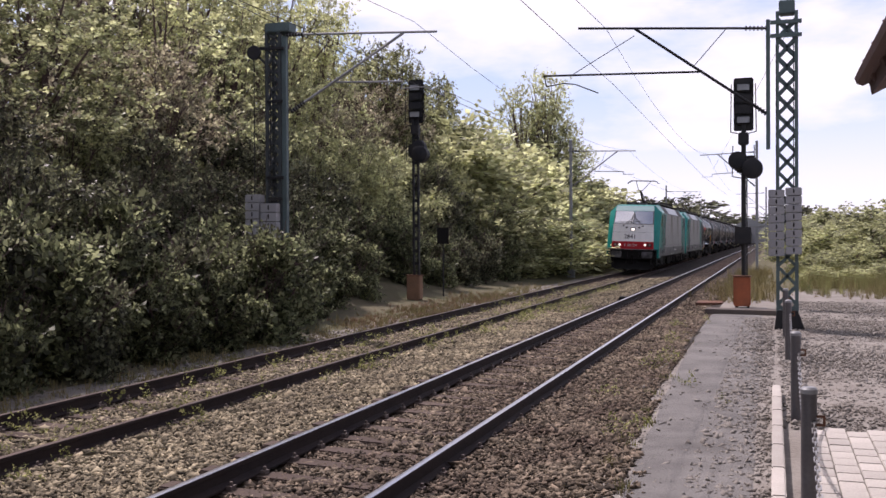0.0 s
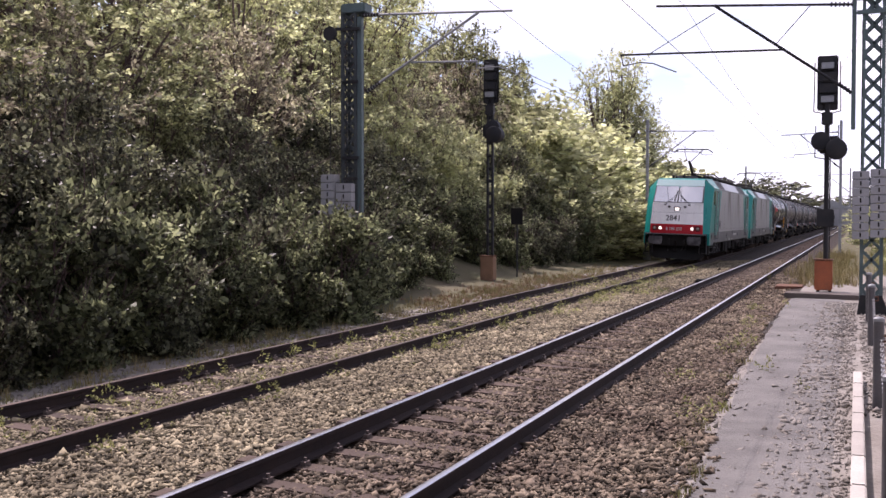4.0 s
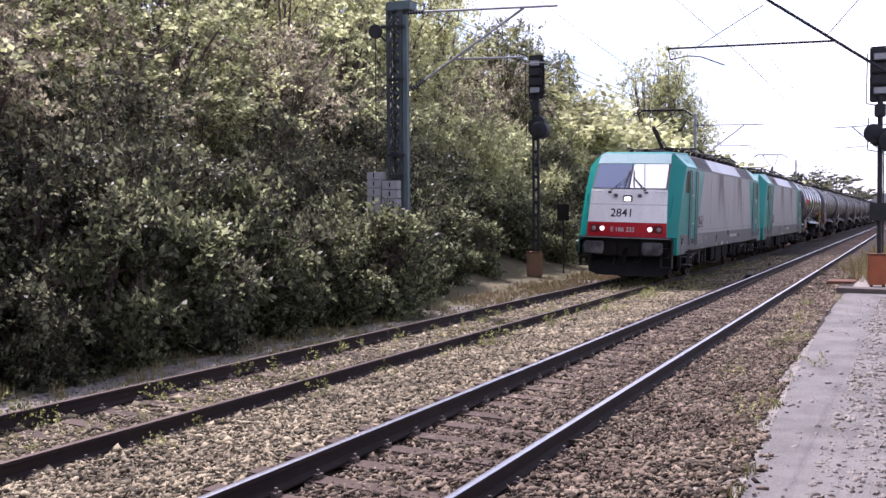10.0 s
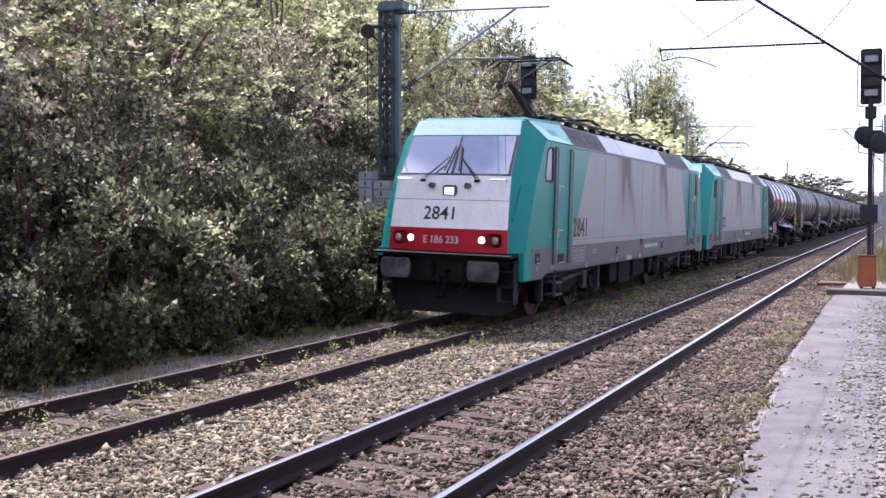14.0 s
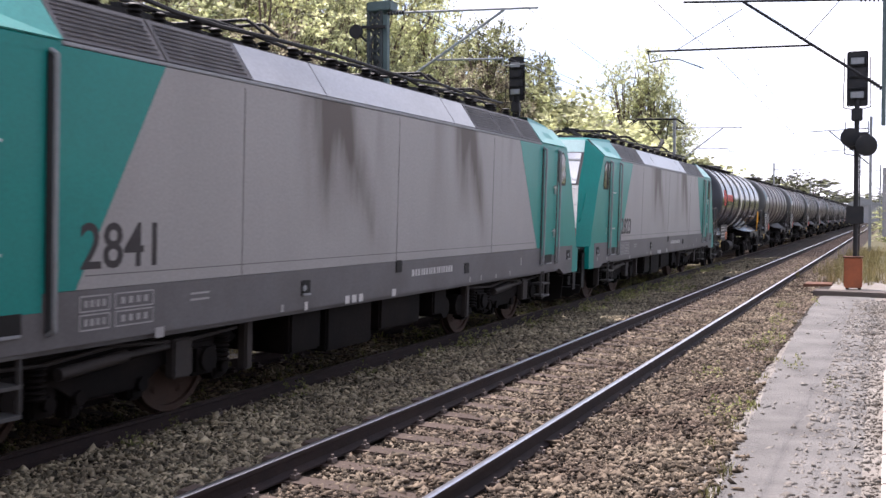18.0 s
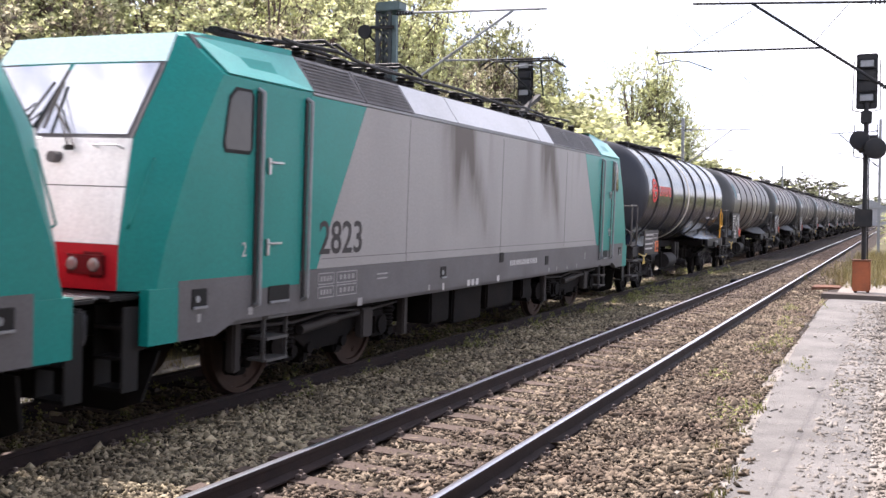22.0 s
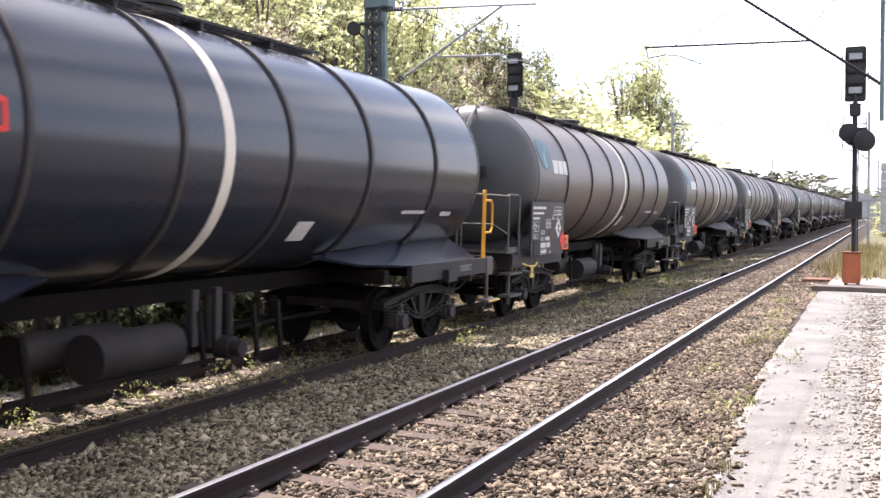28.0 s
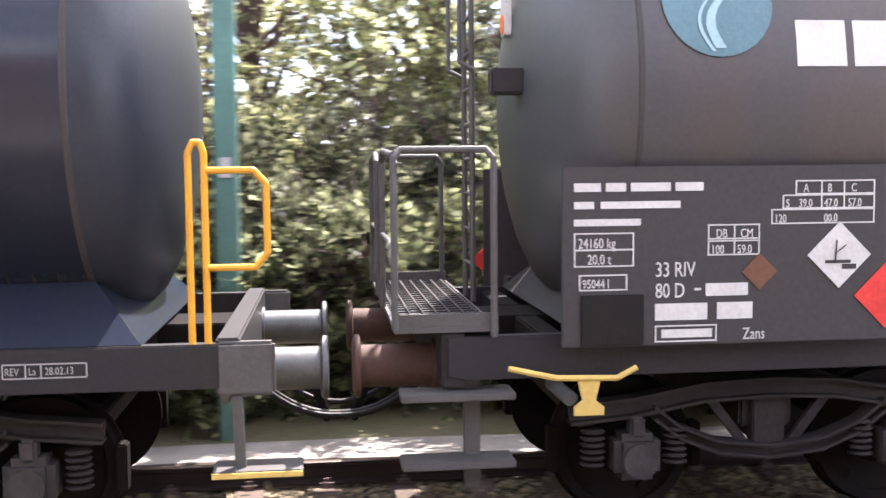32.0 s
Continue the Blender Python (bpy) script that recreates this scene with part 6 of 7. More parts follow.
    # wires
    def wire(name, pts, rad, lab):
        cu = bpy.data.curves.new(name, "CURVE")
        cu.dimensions, cu.bevel_depth, cu.bevel_resolution = "3D", rad, 1
        sp = cu.splines.new("POLY")
        sp.points.add(len(pts) - 1)
        for q, p in zip(sp.points, pts):
            q.co = (*p, 1)
        cu.materials.append(M["mast_dark"])
        tagged(new(name, cu), lab, "wire", "overhead wires")
    for tx, anchors in ((FAR_X, (-32, 21.7, 57.5, 112, 168, 225, 300)), (NEAR_X, (-30, 23.9, 62, 120, 175, 235, 300))):
        top = []
        for a, b in zip(anchors, anchors[1:]):
            top += [(tx, a + (b - a) * k / 8, 6.85 - 0.7 * 4 * (k / 8) * (1 - k / 8)) for k in range(8)]
        wire("messenger_wire", top, 0.006, "sagging messenger wire above the track")
        wire("contact_wire", [(tx + (0.18 if i % 2 else -0.18), a, 5.52) for i, a in enumerate(anchors)], 0.006, "contact wire above the track")
    wire("feeder_wire", [(-11.3, -32, 8.8), (-11.25, -5, 7.9), (-11.2, 21.8, 7.05), (-9.4, 36, 6.2), (-8.2, 57, 5.6)], 0.009, "dark feeder wire down to the line")
    wire("feeder_wire", [(0.3, 24, 6.5), (-1.6, 44, 6.2), (-3.4, 62, 5.9)], 0.006, "anchor wire to the mast")


make_masts()


# signals ------------------------------------------------------------------
def signal(x, y, z0, top, label, sgn, box_mat):
    sg = thing("railway_signal", pose(x, y, z0), label, "railway signal", "signals beside the tracks")
    h = top - z0
    bm = BM()
    if sgn < 0:
        for s in (-0.09, 0.09):
            box(bm, (s, 0, h * 0.42), (0.07, 0.1, h * 0.84))
        z = 0.9
        while z < h * 0.8:
            box(bm, (0, 0, z), (0.2, 0.02, 0.12))
            z += 0.45
    else:
        rod(bm, (0, 0, 0.8), (0, 0, h * 0.80), 0.07, 14)
    part("signal_post", bm, M["mast_dark"], sg, "dark signal post")
    bm = BM()
    box(bm, (0, 0.05, h - 0.78), (0.56, 0.06, 1.56), 0.10)
    part("background_screen", bm, M["mast_dark"], sg, "black rounded signal screen")
    bm = BM()
    for z in (h - 0.3, h - 0.62, h - 0.95, h - 1.25):
        box(bm, (0, -0.03, z), (0.46, 0.14, 0.26), 0.03)
    hd = part("signal_head", bm, M["mast_dark"], sg, "black signal lamp head")
    for z in (h - 0.3, h - 1.25):
        bm = BM()
        box(bm, (0, -0.11, z), (0.36, 0.03, 0.2), 0.02)
        part("signal_lens", bm, M["galv"], hd, "unlit grey signal lens")
    bm = BM()
    for s in (-1, 1):
        pipe(bm, [(0.34 * s, -0.1, h - 0.2), (0.36 * s, -0.1, h - 1.6), (0.1 * s, 0, h - 1.65)], 0.015, 6)
        pipe(bm, [(0.3 * s, -0.1, h - 2.0), (0.32 * s, -0.1, h - 2.9), (0.06 * s, 0, h - 2.95)], 0.015, 6)
    part("guard_hoop", bm, M["mast_dark"], sg, "thin guard hoops")
    bm = BM()
    box(bm, (0, -0.02, h - 1.8), (0.3, 0.26, 0.36), 0.03)
    part("relay_box", bm, M["mast_dark"], sg)
    bm = BM()
    lathe(bm, [(-0.30, 0.20), (-0.28, 0.26), (-0.05, 0.27), (0.0, 0.22)], (-0.16 if sgn > 0 else 0.2, -0.1, h - 2.45), "y", 18)
    lathe(bm, [(-0.42, 0.26), (-0.40, 0.29), (-0.05, 0.29), (0.0, 0.22)], (0.26 if sgn > 0 else 0.3, -0.1, h - 2.7), "y", 18)
    box(bm, (0.05, -0.1, h - 2.55), (0.6, 0.14, 0.5), 0.06)
    part("distant_lamp", bm, M["mast_dark"], sg, "hooded round lower lamp")
    bm = BM()
    box(bm, (-0.05, -0.05, 0.49), (0.48, 0.42, 0.86), 0.03)
    bx = part("foot_cabinet", bm, box_mat, sg, "rust-orange metal cabinet at the foot")
    bm = BM()
    box(bm, (-0.05, -0.05, 0.93), (0.53, 0.47, 0.04), 0.012)
    part("cabinet_lid", bm, M["rust"], bx)
    if sgn > 0:
        bm = BM()
        box(bm, (-0.02, -0.1, 2.12), (0.46, 0.2, 0.5), 0.02)
        part("post_box", bm, M["mast_dark"], sg, "dark square box on the post")
        bm = BM()
        pipe(bm, [(0.09, 0.1, 0.9), (0.09, 0.1, h * 0.62)], 0.02, 6)
        part("cable_duct", bm, M["mast_dark"], sg)
    bm = BM()
    for s in (-0.2, 0.12):
        box(bm, (s, 0, 0.03), (0.08, 0.3, 0.1))
    part("foot_plinth", bm, M["black"], sg)


M["render_wall"] = mat("rendered_wall", (0.26, 0.21, 0.17), 0.9, 0, (0.17, 0.14, 0.115), 1.2, 40, 0.2, 0.7)
M["cabinet"] = mat("cabinet_rust_orange", (0.33, 0.10, 0.045), 0.7, 0, (0.2, 0.075, 0.04), 3, 40, 0.1, 0.7)
M["cabinet_pale"] = mat("cabinet_faded_brown", (0.24, 0.14, 0.085), 0.75, 0, (0.15, 0.09, 0.055), 3, 40, 0.1, 0.7)
signal(-0.82, 31.1, -0.14, 6.62, "dark railway signal with rusty foot cabinet beside the path", 1, M["cabinet"])
signal(-12.13, 34.2, -0.30, 7.62, "dark railway signal before the bushes across the tracks", -1, M["cabinet_pale"])


def make_trackside():
    # small black board on a post
    sp = thing("trackside_sign", pose(-11.9, 36.6, -0.3), "small black board on a thin post by the bushes", "sign")
    bm = BM()
    rod(bm, (0, 0, 0), (0, 0, 2.6), 0.03, 10)
    part("post", bm, M["mast_dark"], sp)
    bm = BM()
    box(bm, (0, -0.04, 2.35), (0.46, 0.04, 0.62), 0.01)
    part("board", bm, M["black"], sp, "black board seen from behind")
    # concrete step before the signal
    bm = BM()
    prism(bm, [(-1.77, 28.3), (0.1, 27.9), (0.12, 28.6), (-1.75, 29.05)], "z", -0.16, 0.0, 0.015)
    tagged(part("concrete_slab", bm, M["slab"]), "dark concrete slab across the end of the path", "slab")
    bm = BM()
    box(bm, (-1.9, 33.0, -0.16), (0.8, 1.1, 0.14), 0.02)
    tagged(part("cable_cover", bm, M["rust"]), "rusty cover plate beside the track", "cover plate")
    # insulated joint box at the near rail
    bm = BM()
    box(bm, (-4.75, 34.0, -0.12), (0.26, 0.5, 0.2), 0.03)
    tagged(part("joint_box", bm, M["black"]), "small black box beside the rail", "track box")
    # kerb
    kb = thing("kerb", pose(0, 0, 0), "pale concrete edging kerb along the path", "kerb", kind="structure")
    me = None
    for k in range(10):
        if me is None:
            bm = BM()
            box(bm, (0, 0, 0), (0.11, 0.98, 0.2), 0.01)
            ob = part("kerb_stone", bm, M["paver"], kb)
            me = ob.data
        else:
            ob = new("kerb_stone", me)
            ob.parent = kb
        ob.location = (0.04, 4.5 + k * 1.0, -0.13 + 0.03)
    # paving blocks
    pv = thing("block_paving", pose(0, 0, 0), "pale concrete block paving", "paving", kind="structure")
    me, rnd = None, random.Random(2)
    for j in range(22):
        for i in range(13):
            if me is None:
                bm = BM()
                box(bm, (0, 0, 0), (0.196, 0.296, 0.08), 0.006)
                ob = part("paving_block", bm, M["paver"], pv)
                me = ob.data
            else:
                ob = new("paving_block", me)
                ob.parent = pv
            ob.location = (0.40 + i * 0.205, 4.6 + j * 0.305 + (0.15 if i % 2 else 0), -0.095 + rnd.uniform(-0.003, 0.003))
    # bollards with a chain
    first = None
    ys = (7.6, 12.0, 18.0, 22.0)
    for y in ys:
        if first is None:
            b = thing("chain_bollard", pose(0.24, y, -0.12), "dark grey steel bollard carrying a chain", "bollard", "bollards along the path")
            bm = BM()
            lathe(bm, [(0, 0.055), (0.96, 0.055), (0.965, 0.05)], (0, 0, 0), "z", 20)
            part("post", bm, M["bollard"], b)
            bm = BM()
            lathe(bm, [(0.955, 0.059), (0.985, 0.059), (1.0, 0.045), (1.006, 0.01)], (0, 0, 0), "z", 20)
            part("cap", bm, M["galv"], b, "pale rounded cap")
            bm = BM()
            pipe(bm, [(0.05, -0.03, 0.80), (0.10, -0.03, 0.80), (0.10, -0.03, 0.74), (0.05, -0.03, 0.74)], 0.01, 6)
            part("eye", bm, M["rust"], b, "rusty chain eye")
            first = b
        else:
            copy_thing(first, pose(0.24, y, -0.12))
    ch = thing("chain", pose(0, 0, 0), "steel chain hung between the bollards", "chain")
    me = None
    for a, b in zip((3.2,) + ys, ys):
        n = int((b - a) / 0.06)
        for k in range(n):
            t = (k + 0.5) / n
            y, z = a + (b - a) * t, 0.66 - 0.9 * 4 * t * (1 - t) * 0.5
            if me is None:
                bm = BM()
                for s in (-1, 1):
                    bar(bm, (s * 0.014, -0.03, 0), (s * 0.014, 0.03, 0), 0.008, 0.008)
                    bar(bm, (-0.014, s * 0.03, 0), (0.014, s * 0.03, 0), 0.008, 0.008)
                ob = part("link", bm, M["chrome"], ch, smooth=0)
                me = ob.data
            else:
                ob = new("link", me)
                ob.parent = ch
            ob.location = (0.27, y, z)
            slope = -0.9 * 2 * (1 - 2 * t) / (b - a)
            ob.rotation_euler = (math.atan(slope), 0, 0)
            ob.rotation_euler.rotate_axis("Y", 1.57 * (k % 2))
    # station canopy corner with roof tiles
    cn = thing("station_canopy", pose(0, 0, 0), "corner of a tiled station roof overhanging the platform", "canopy")
    bm = BM()
    prism(bm, [(0.72, 3.02), (2.6, 3.98), (2.6, 4.1), (0.70, 3.12)], "y", 2.0, 8.4)
    part("roof", bm, M["tile"], cn, "dark brown roof")
    bm = BM()
    for k in range(9):
        rod(bm, (0.66, 2.2 + k * 0.72, 3.14), (2.5, 2.2 + k * 0.72, 4.12), 0.09, 10)
    for k in range(7):
        t = k / 7
        rod(bm, (0.66 + 1.9 * t, 2.0, 3.16 + 0.98 * t), (0.66 + 1.9 * t, 8.45, 3.16 + 0.98 * t), 0.06, 8)
    part("roof_tile_row", bm, M["tile"], cn, "rows of rounded roof tiles")
    bm = BM()
    box(bm, (0.98, 8.0, 2.98), (0.10, 0.1, 0.5), 0.01)
    box(bm, (2.55, 5.0, 1.9), (0.3, 6.0, 4.1))
    part("wall", bm, M["black"], cn, "dark wall and bracket under the roof")
    # unseen block, added to keep bright haze off the train's side
    sb = thing("station_building", pose(0, 0, 0), "unseen plain building added to darken reflections in the train", "building")
    bm = BM()
    prism(bm, [(2.72, -0.3), (9.5, -0.3), (9.5, 4.0), (2.72, 4.0)], "y", -34, 8.2)
    part("wall", bm, M["render_wall"], sb, "dull grey-brown rendered wall")
    bm = BM()
    prism(bm, [(2.62, 4.12), (9.7, 4.02), (6.1, 7.2)], "y", -34.3, 8.5)
    part("roof", bm, M["tile"], sb, "dark tiled roof")
    # rusty cabinet on the right
    bm = BM()
    box(bm, (6.3, 58, 0.75), (0.9, 0.8, 1.7), 0.04)
    tagged(part("cabinet", bm, M["cabinet_pale"]), "rusty brown cabinet in the scrub", "cabinet")
    # far white house roofs
    for x, y, z in ((-7.0, 330, 5.2), (-3.0, 360, 3.9)):
        h = thing("house", pose(x, y, 0), "pale house far along the track", "house")
        bm = BM()
        box(bm, (0, 0, z / 2), (9, 7, z))
        part("wall", bm, M["concrete"], h, "pale wall")
        bm = BM()
        prism(bm, [(-5, z), (5, z), (0, z + 2.6)], "y", -4, 4)
        part("roof", bm, M["galv"], h, "pale roof")


make_trackside()


# plants -------------------------------------------------------------------
def leaf_mesh(name, blobs, n, size, material, seed, per=15):
    """Leafy sprigs thrown over ellipsoid clumps (x, y, z, rx, ry, rz): per pointed leaves on each twig, n in all."""
    rng = np.random.default_rng(seed)
    bl = np.array(blobs, float)
    vol = (bl[:, 3] * bl[:, 4] + bl[:, 4] * bl[:, 5] + bl[:, 3] * bl[:, 5])
    k = n // per
    pick = rng.choice(len(bl), k, p=vol / vol.sum())
    d = rng.normal(size=(k, 3)) + np.array([0, 0, 0.25])
    d /= np.linalg.norm(d, axis=1)[:, None]
    rad = 1.02 - np.abs(rng.normal(0, 0.34, k))
    root = bl[pick, :3] + d * bl[pick, 3:] * rad[:, None]
    axis = d * 0.9 + rng.normal(0, 0.55, (k, 3)) + np.array([0, 0, 0.25])
    axis /= np.linalg.norm(axis, axis=1)[:, None]
    reach = size * rng.uniform(2.5, 6.5, k)
    flat = np.cross(axis, rng.normal(size=(k, 3)))
    flat /= np.linalg.norm(flat, axis=1)[:, None]
    along = rng.uniform(0, 1, (k, per))
    side = np.where(np.arange(per) % 2 == 0, 1.0, -1.0)
    root, axis, flat, reach = (np.repeat(q, per, 0) for q in (root, axis, flat, reach))
    along, side = along.ravel(), np.tile(side, k)
    m = len(along)
    t = axis * 0.55 + flat * side[:, None] * 0.8 + rng.normal(0, 0.35, (m, 3))
    t /= np.linalg.norm(t, axis=1)[:, None]
    nrm = np.cross(axis, flat) * 0.8 + rng.normal(0, 0.45, (m, 3)) + np.array([0, 0, 0.45])
    b = np.cross(nrm, t)
    b /= np.linalg.norm(b, axis=1)[:, None]
    nrm = np.cross(t, b)
    s = (size * rng.lognormal(0, 0.28, m) * (1.15 - 0.45 * along))[:, None]
    c = root + axis * (reach * along)[:, None] + t * s * 0.6 + rng.normal(0, 0.012, (m, 3))
    v = np.stack([c - t * s * 0.6, c + b * s * 0.34 - nrm * s * 0.08, c + t * s * 0.6, c - b * s * 0.34 - nrm * s * 0.08], 1)
    return fast_mesh(name, v.reshape(-1, 3), np.arange(4 * m).reshape(m, 4), material)


def plant(name, label, category, group, height, spread, n, size, material, seed, trunk=0.08, bare=0.12, nblob=26):
    """A tapered stem with limbs and a leafy, uneven crown."""
    rnd = random.Random(seed)
    t = thing(name, pose(0, 0, -50), label, category, group)
    blobs, tips = [], []
    for k in range(nblob):
        h = height * (bare + (1 - bare) * (k + rnd.random()) / nblob)
        u = (h / height - bare) / (1 - bare)
        w = spread * (0.55 + 0.75 * math.sin(math.pi * min(1, 0.12 + u * 0.86))) * rnd.uniform(0.35, 0.95)
        a = rnd.uniform(0, 6.283)
        r = height * rnd.uniform(0.07, 0.13) * (1.15 - 0.5 * u)
        p = (w * math.cos(a), w * math.sin(a), min(h, height - r * 0.6))
        blobs.append((*p, r * rnd.uniform(0.9, 1.5), r * rnd.uniform(0.9, 1.5), r * rnd.uniform(0.6, 1.0)))
        tips.append(p)
    bm = BM()
    top = Vector((rnd.uniform(-0.2, 0.2), rnd.uniform(-0.2, 0.2), height * 0.9))
    q = [Vector((0, 0, -0.4)), Vector((rnd.uniform(-0.1, 0.1), rnd.uniform(-0.1, 0.1), height * 0.35)), top]
    rod(bm, q[0], q[1], trunk * 1.3, 8, trunk * 0.85)
    rod(bm, q[1], q[2], trunk * 0.85, 8, trunk * 0.2)
    for p in tips:
        zb = max(0.1, p[2] * rnd.uniform(0.35, 0.7))
        base = q[0].lerp(q[1], zb / (height * 0.35)) if zb < height * 0.35 else q[1].lerp(q[2], (zb - height * 0.35) / (height * 0.55))
        mid = base.lerp(Vector(p), 0.55) + Vector((0, 0, rnd.uniform(-0.1, 0.25)))
        rod(bm, base, mid, trunk * 0.42, 5, trunk * 0.28)
        rod(bm, mid, p, trunk * 0.28, 5, trunk * 0.1)
        for _ in range(3):
            tw = Vector(p) + Vector((rnd.uniform(-0.5, 0.5), rnd.uniform(-0.5, 0.5), rnd.uniform(0.0, 0.7)))
            rod(bm, mid.lerp(Vector(p), rnd.uniform(0.3, 1.0)), tw, 0.012, 4, 0.004)
    part("trunk", bm, M["bark"], t, "brown stems and limbs", smooth=0)
    me = leaf_mesh("crown", blobs, n, size, material, seed)
    cr = new("crown", me)
    cr.parent = t
    tagged(cr, label="leafy uneven crown")
    return t


def make_plants():
    G1, G2 = "bushes along the far side of the tracks", "trees on the bank"
    bushes = [plant("bush", "dense olive-green bush on the bank", "bush", G1, 4.2, 1.5, 17000, 0.088, M["leaf_a"], 21, 0.05, 0.02, 34),
              plant("bush", "dark green leafy bush beside the track", "bush", G1, 3.2, 1.5, 17000, 0.086, M["leaf_a"], 22, 0.05, 0.0, 34),
              plant("bush", "bright green leafy bush with pale young shoots", "bush", G1, 5.4, 1.5, 16000, 0.09, M["leaf_b"], 23, 0.06, 0.03, 36),
              plant("bush", "brownish green open bush", "bush", G1, 6.2, 1.7, 15000, 0.088, M["leaf_c"], 24, 0.07, 0.05, 40)]
    # leaf_s on this bush, one tree and the scrub carries sunlight as colour
    pale = plant("bush", "bush beyond the signal, leaves coloured paler for sunlight", "bush", G1, 4.6, 1.6, 15000, 0.11, M["leaf_s"], 27, 0.05, 0.02, 34)
    # low bushes take the leaf colours with shade worked in
    low = plant("bush", "low leafy bush at the foot of the bank", "bush", G1, 2.1, 0.8, 8000, 0.09, M["leaf_d"], 25, 0.03, 0.0, 30)
    low2 = plant("bush", "low olive bush beside the grass strip", "bush", G1, 1.8, 0.85, 8000, 0.085, M["leaf_a"], 26, 0.03, 0.0, 30)
    trees = [plant("tree", "tall olive-green broadleaf tree on the bank", "tree", G2, 9.5, 2.2, 22000, 0.11, M["leaf_b"], 31, 0.15, 0.10, 46),
             plant("tree", "tall brownish green tree on the bank", "tree", G2, 9.0, 2.0, 19000, 0.11, M["leaf_c"], 32, 0.14, 0.10, 44),
             plant("tree", "tall tree behind the bushes, green lightened for sunlight", "tree", G2, 10.5, 2.3, 24000, 0.11, M["leaf_s"], 33, 0.16, 0.12, 46)]
    scrub = [plant("bush", "scrub bush further along the track, green lightened for sunlight", "bush", G1, 5.0, 1.6, 5500, 0.20, M["leaf_s"], 41, 0.06, 0.0, 30),
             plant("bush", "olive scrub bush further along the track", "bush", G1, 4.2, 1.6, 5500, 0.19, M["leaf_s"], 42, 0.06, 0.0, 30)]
    rnd = random.Random(77)
    def put(src, x, y, h=1.0, w=None):
        w = w or h
        m = pose(x, y, ground_z(x, y) - 0.05, 0, 0, rnd.uniform(0, 360)) @ Matrix.Diagonal((w, w, h, 1))
        if src.matrix_basis.translation.z < -40:
            src.matrix_basis = m
            return src
        return copy_thing(src, m)
    front = lambda y: float(np.interp(y, [0, 13, 18, 22, 27, 32, 40, 54], [-11.7, -11.7, -12.2, -12.9, -13.5, -15.0, -15.2, -14.6]))
    # bushes in steps, low by the track and rising up the bank, so that light falls over each on the next
    steps = ((0.2, (low, low2, low), 0.8, 1.15), (-1.4, (bushes[1], bushes[0], bushes[1]), 0.85, 1.05), (-3.0, (bushes[2], bushes[3], bushes[0]), 0.85, 1.1))
    for off, kinds, h0, h1 in steps:
        y = -13.0
        while y < 56:
            h = rnd.uniform(h0, h1)
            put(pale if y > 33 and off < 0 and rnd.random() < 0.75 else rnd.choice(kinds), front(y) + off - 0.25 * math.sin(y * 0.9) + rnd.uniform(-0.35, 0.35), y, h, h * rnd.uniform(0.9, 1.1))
            y += rnd.uniform(1.3, 2.0) if off > 0 else rnd.uniform(2.0, 2.7)
    for x, yy, h in ((-11.0, 10.5, 0.7), (-10.9, 14.2, 0.8), (-11.1, 16.4, 0.75), (-11.0, 18.6, 0.8), (-10.75, 20.4, 0.95), (-11.3, 20.9, 0.9), (-11.9, 23.4, 0.8), (-12.4, 25.6, 0.75), (-12.9, 28.5, 0.7), (-13.2, 31.5, 0.7), (-13.6, 37.5, 0.8), (-13.3, 40, 0.8), (-13.2, 43, 0.9), (-13.0, 46, 1.0), (-13, 49, 1.0)):
        put(rnd.choice((low, low2)), x, yy, h)
    # the wood behind the bushes
    y = -14.0
    while y < 58:
        put(trees[2] if y > 33 and rnd.random() < 0.5 else rnd.choice(trees), front(y) - 5.0 + rnd.uniform(-0.5, 0.5), y, rnd.uniform(0.70, 0.84) * float(np.interp(y, [18, 26, 35, 39, 50, 54], [1.0, 1.3, 1.36, 1.66, 1.66, 1.35])), rnd.uniform(0.85, 1.1))
        if y > 8:
            put(rnd.choice(trees), front(y) - 8.0 + rnd.uniform(-0.8, 0.8), y + 1.5, rnd.uniform(0.9, 1.05) * float(np.interp(y, [16, 24], [1.15, 1.48])), rnd.uniform(1.0, 1.2))
        y += rnd.uniform(2.8, 3.6)
    # trees that end the wood, then low scrub
    for x, yy, h, w in ((-19.5, 50, 1.5, 1.05), (-21.0, 54, 1.5, 1.15), (-19.6, 58, 1.42, 1.05), (-21.0, 62, 1.4, 1.05), (-19.2, 65, 1.25, 0.95), (-18.6, 68.5, 1.05, 0.85), (-19.0, 79, 1.38, 1.05), (-17.6, 80.5, 1.55, 1.05), (-16.9, 79, 1.3, 0.9), (-16.0, 82, 1.1, 0.85)):
        put(trees[2] if yy > 70 else trees[int(yy) % 2], x, yy, h, w)
    y = 51.0
    while y < 250:
        k = 1 + (y - 51) / 80
        put(scrub[0], -13.4 - rnd.uniform(0, 1.2), y, rnd.uniform(0.7, 0.95) * float(np.interp(y, [60, 100, 200], [1.0, 0.75, 0.5])), 1.0 + 0.3 * k)
        put(scrub[1], -16.8 - rnd.uniform(0, 2), y + 1, rnd.uniform(1.0, 1.35) * float(np.interp(y, [60, 100, 200], [1.0, 0.6, 0.45])), 1.2 + 0.4 * k)
        y += 2.4 * k
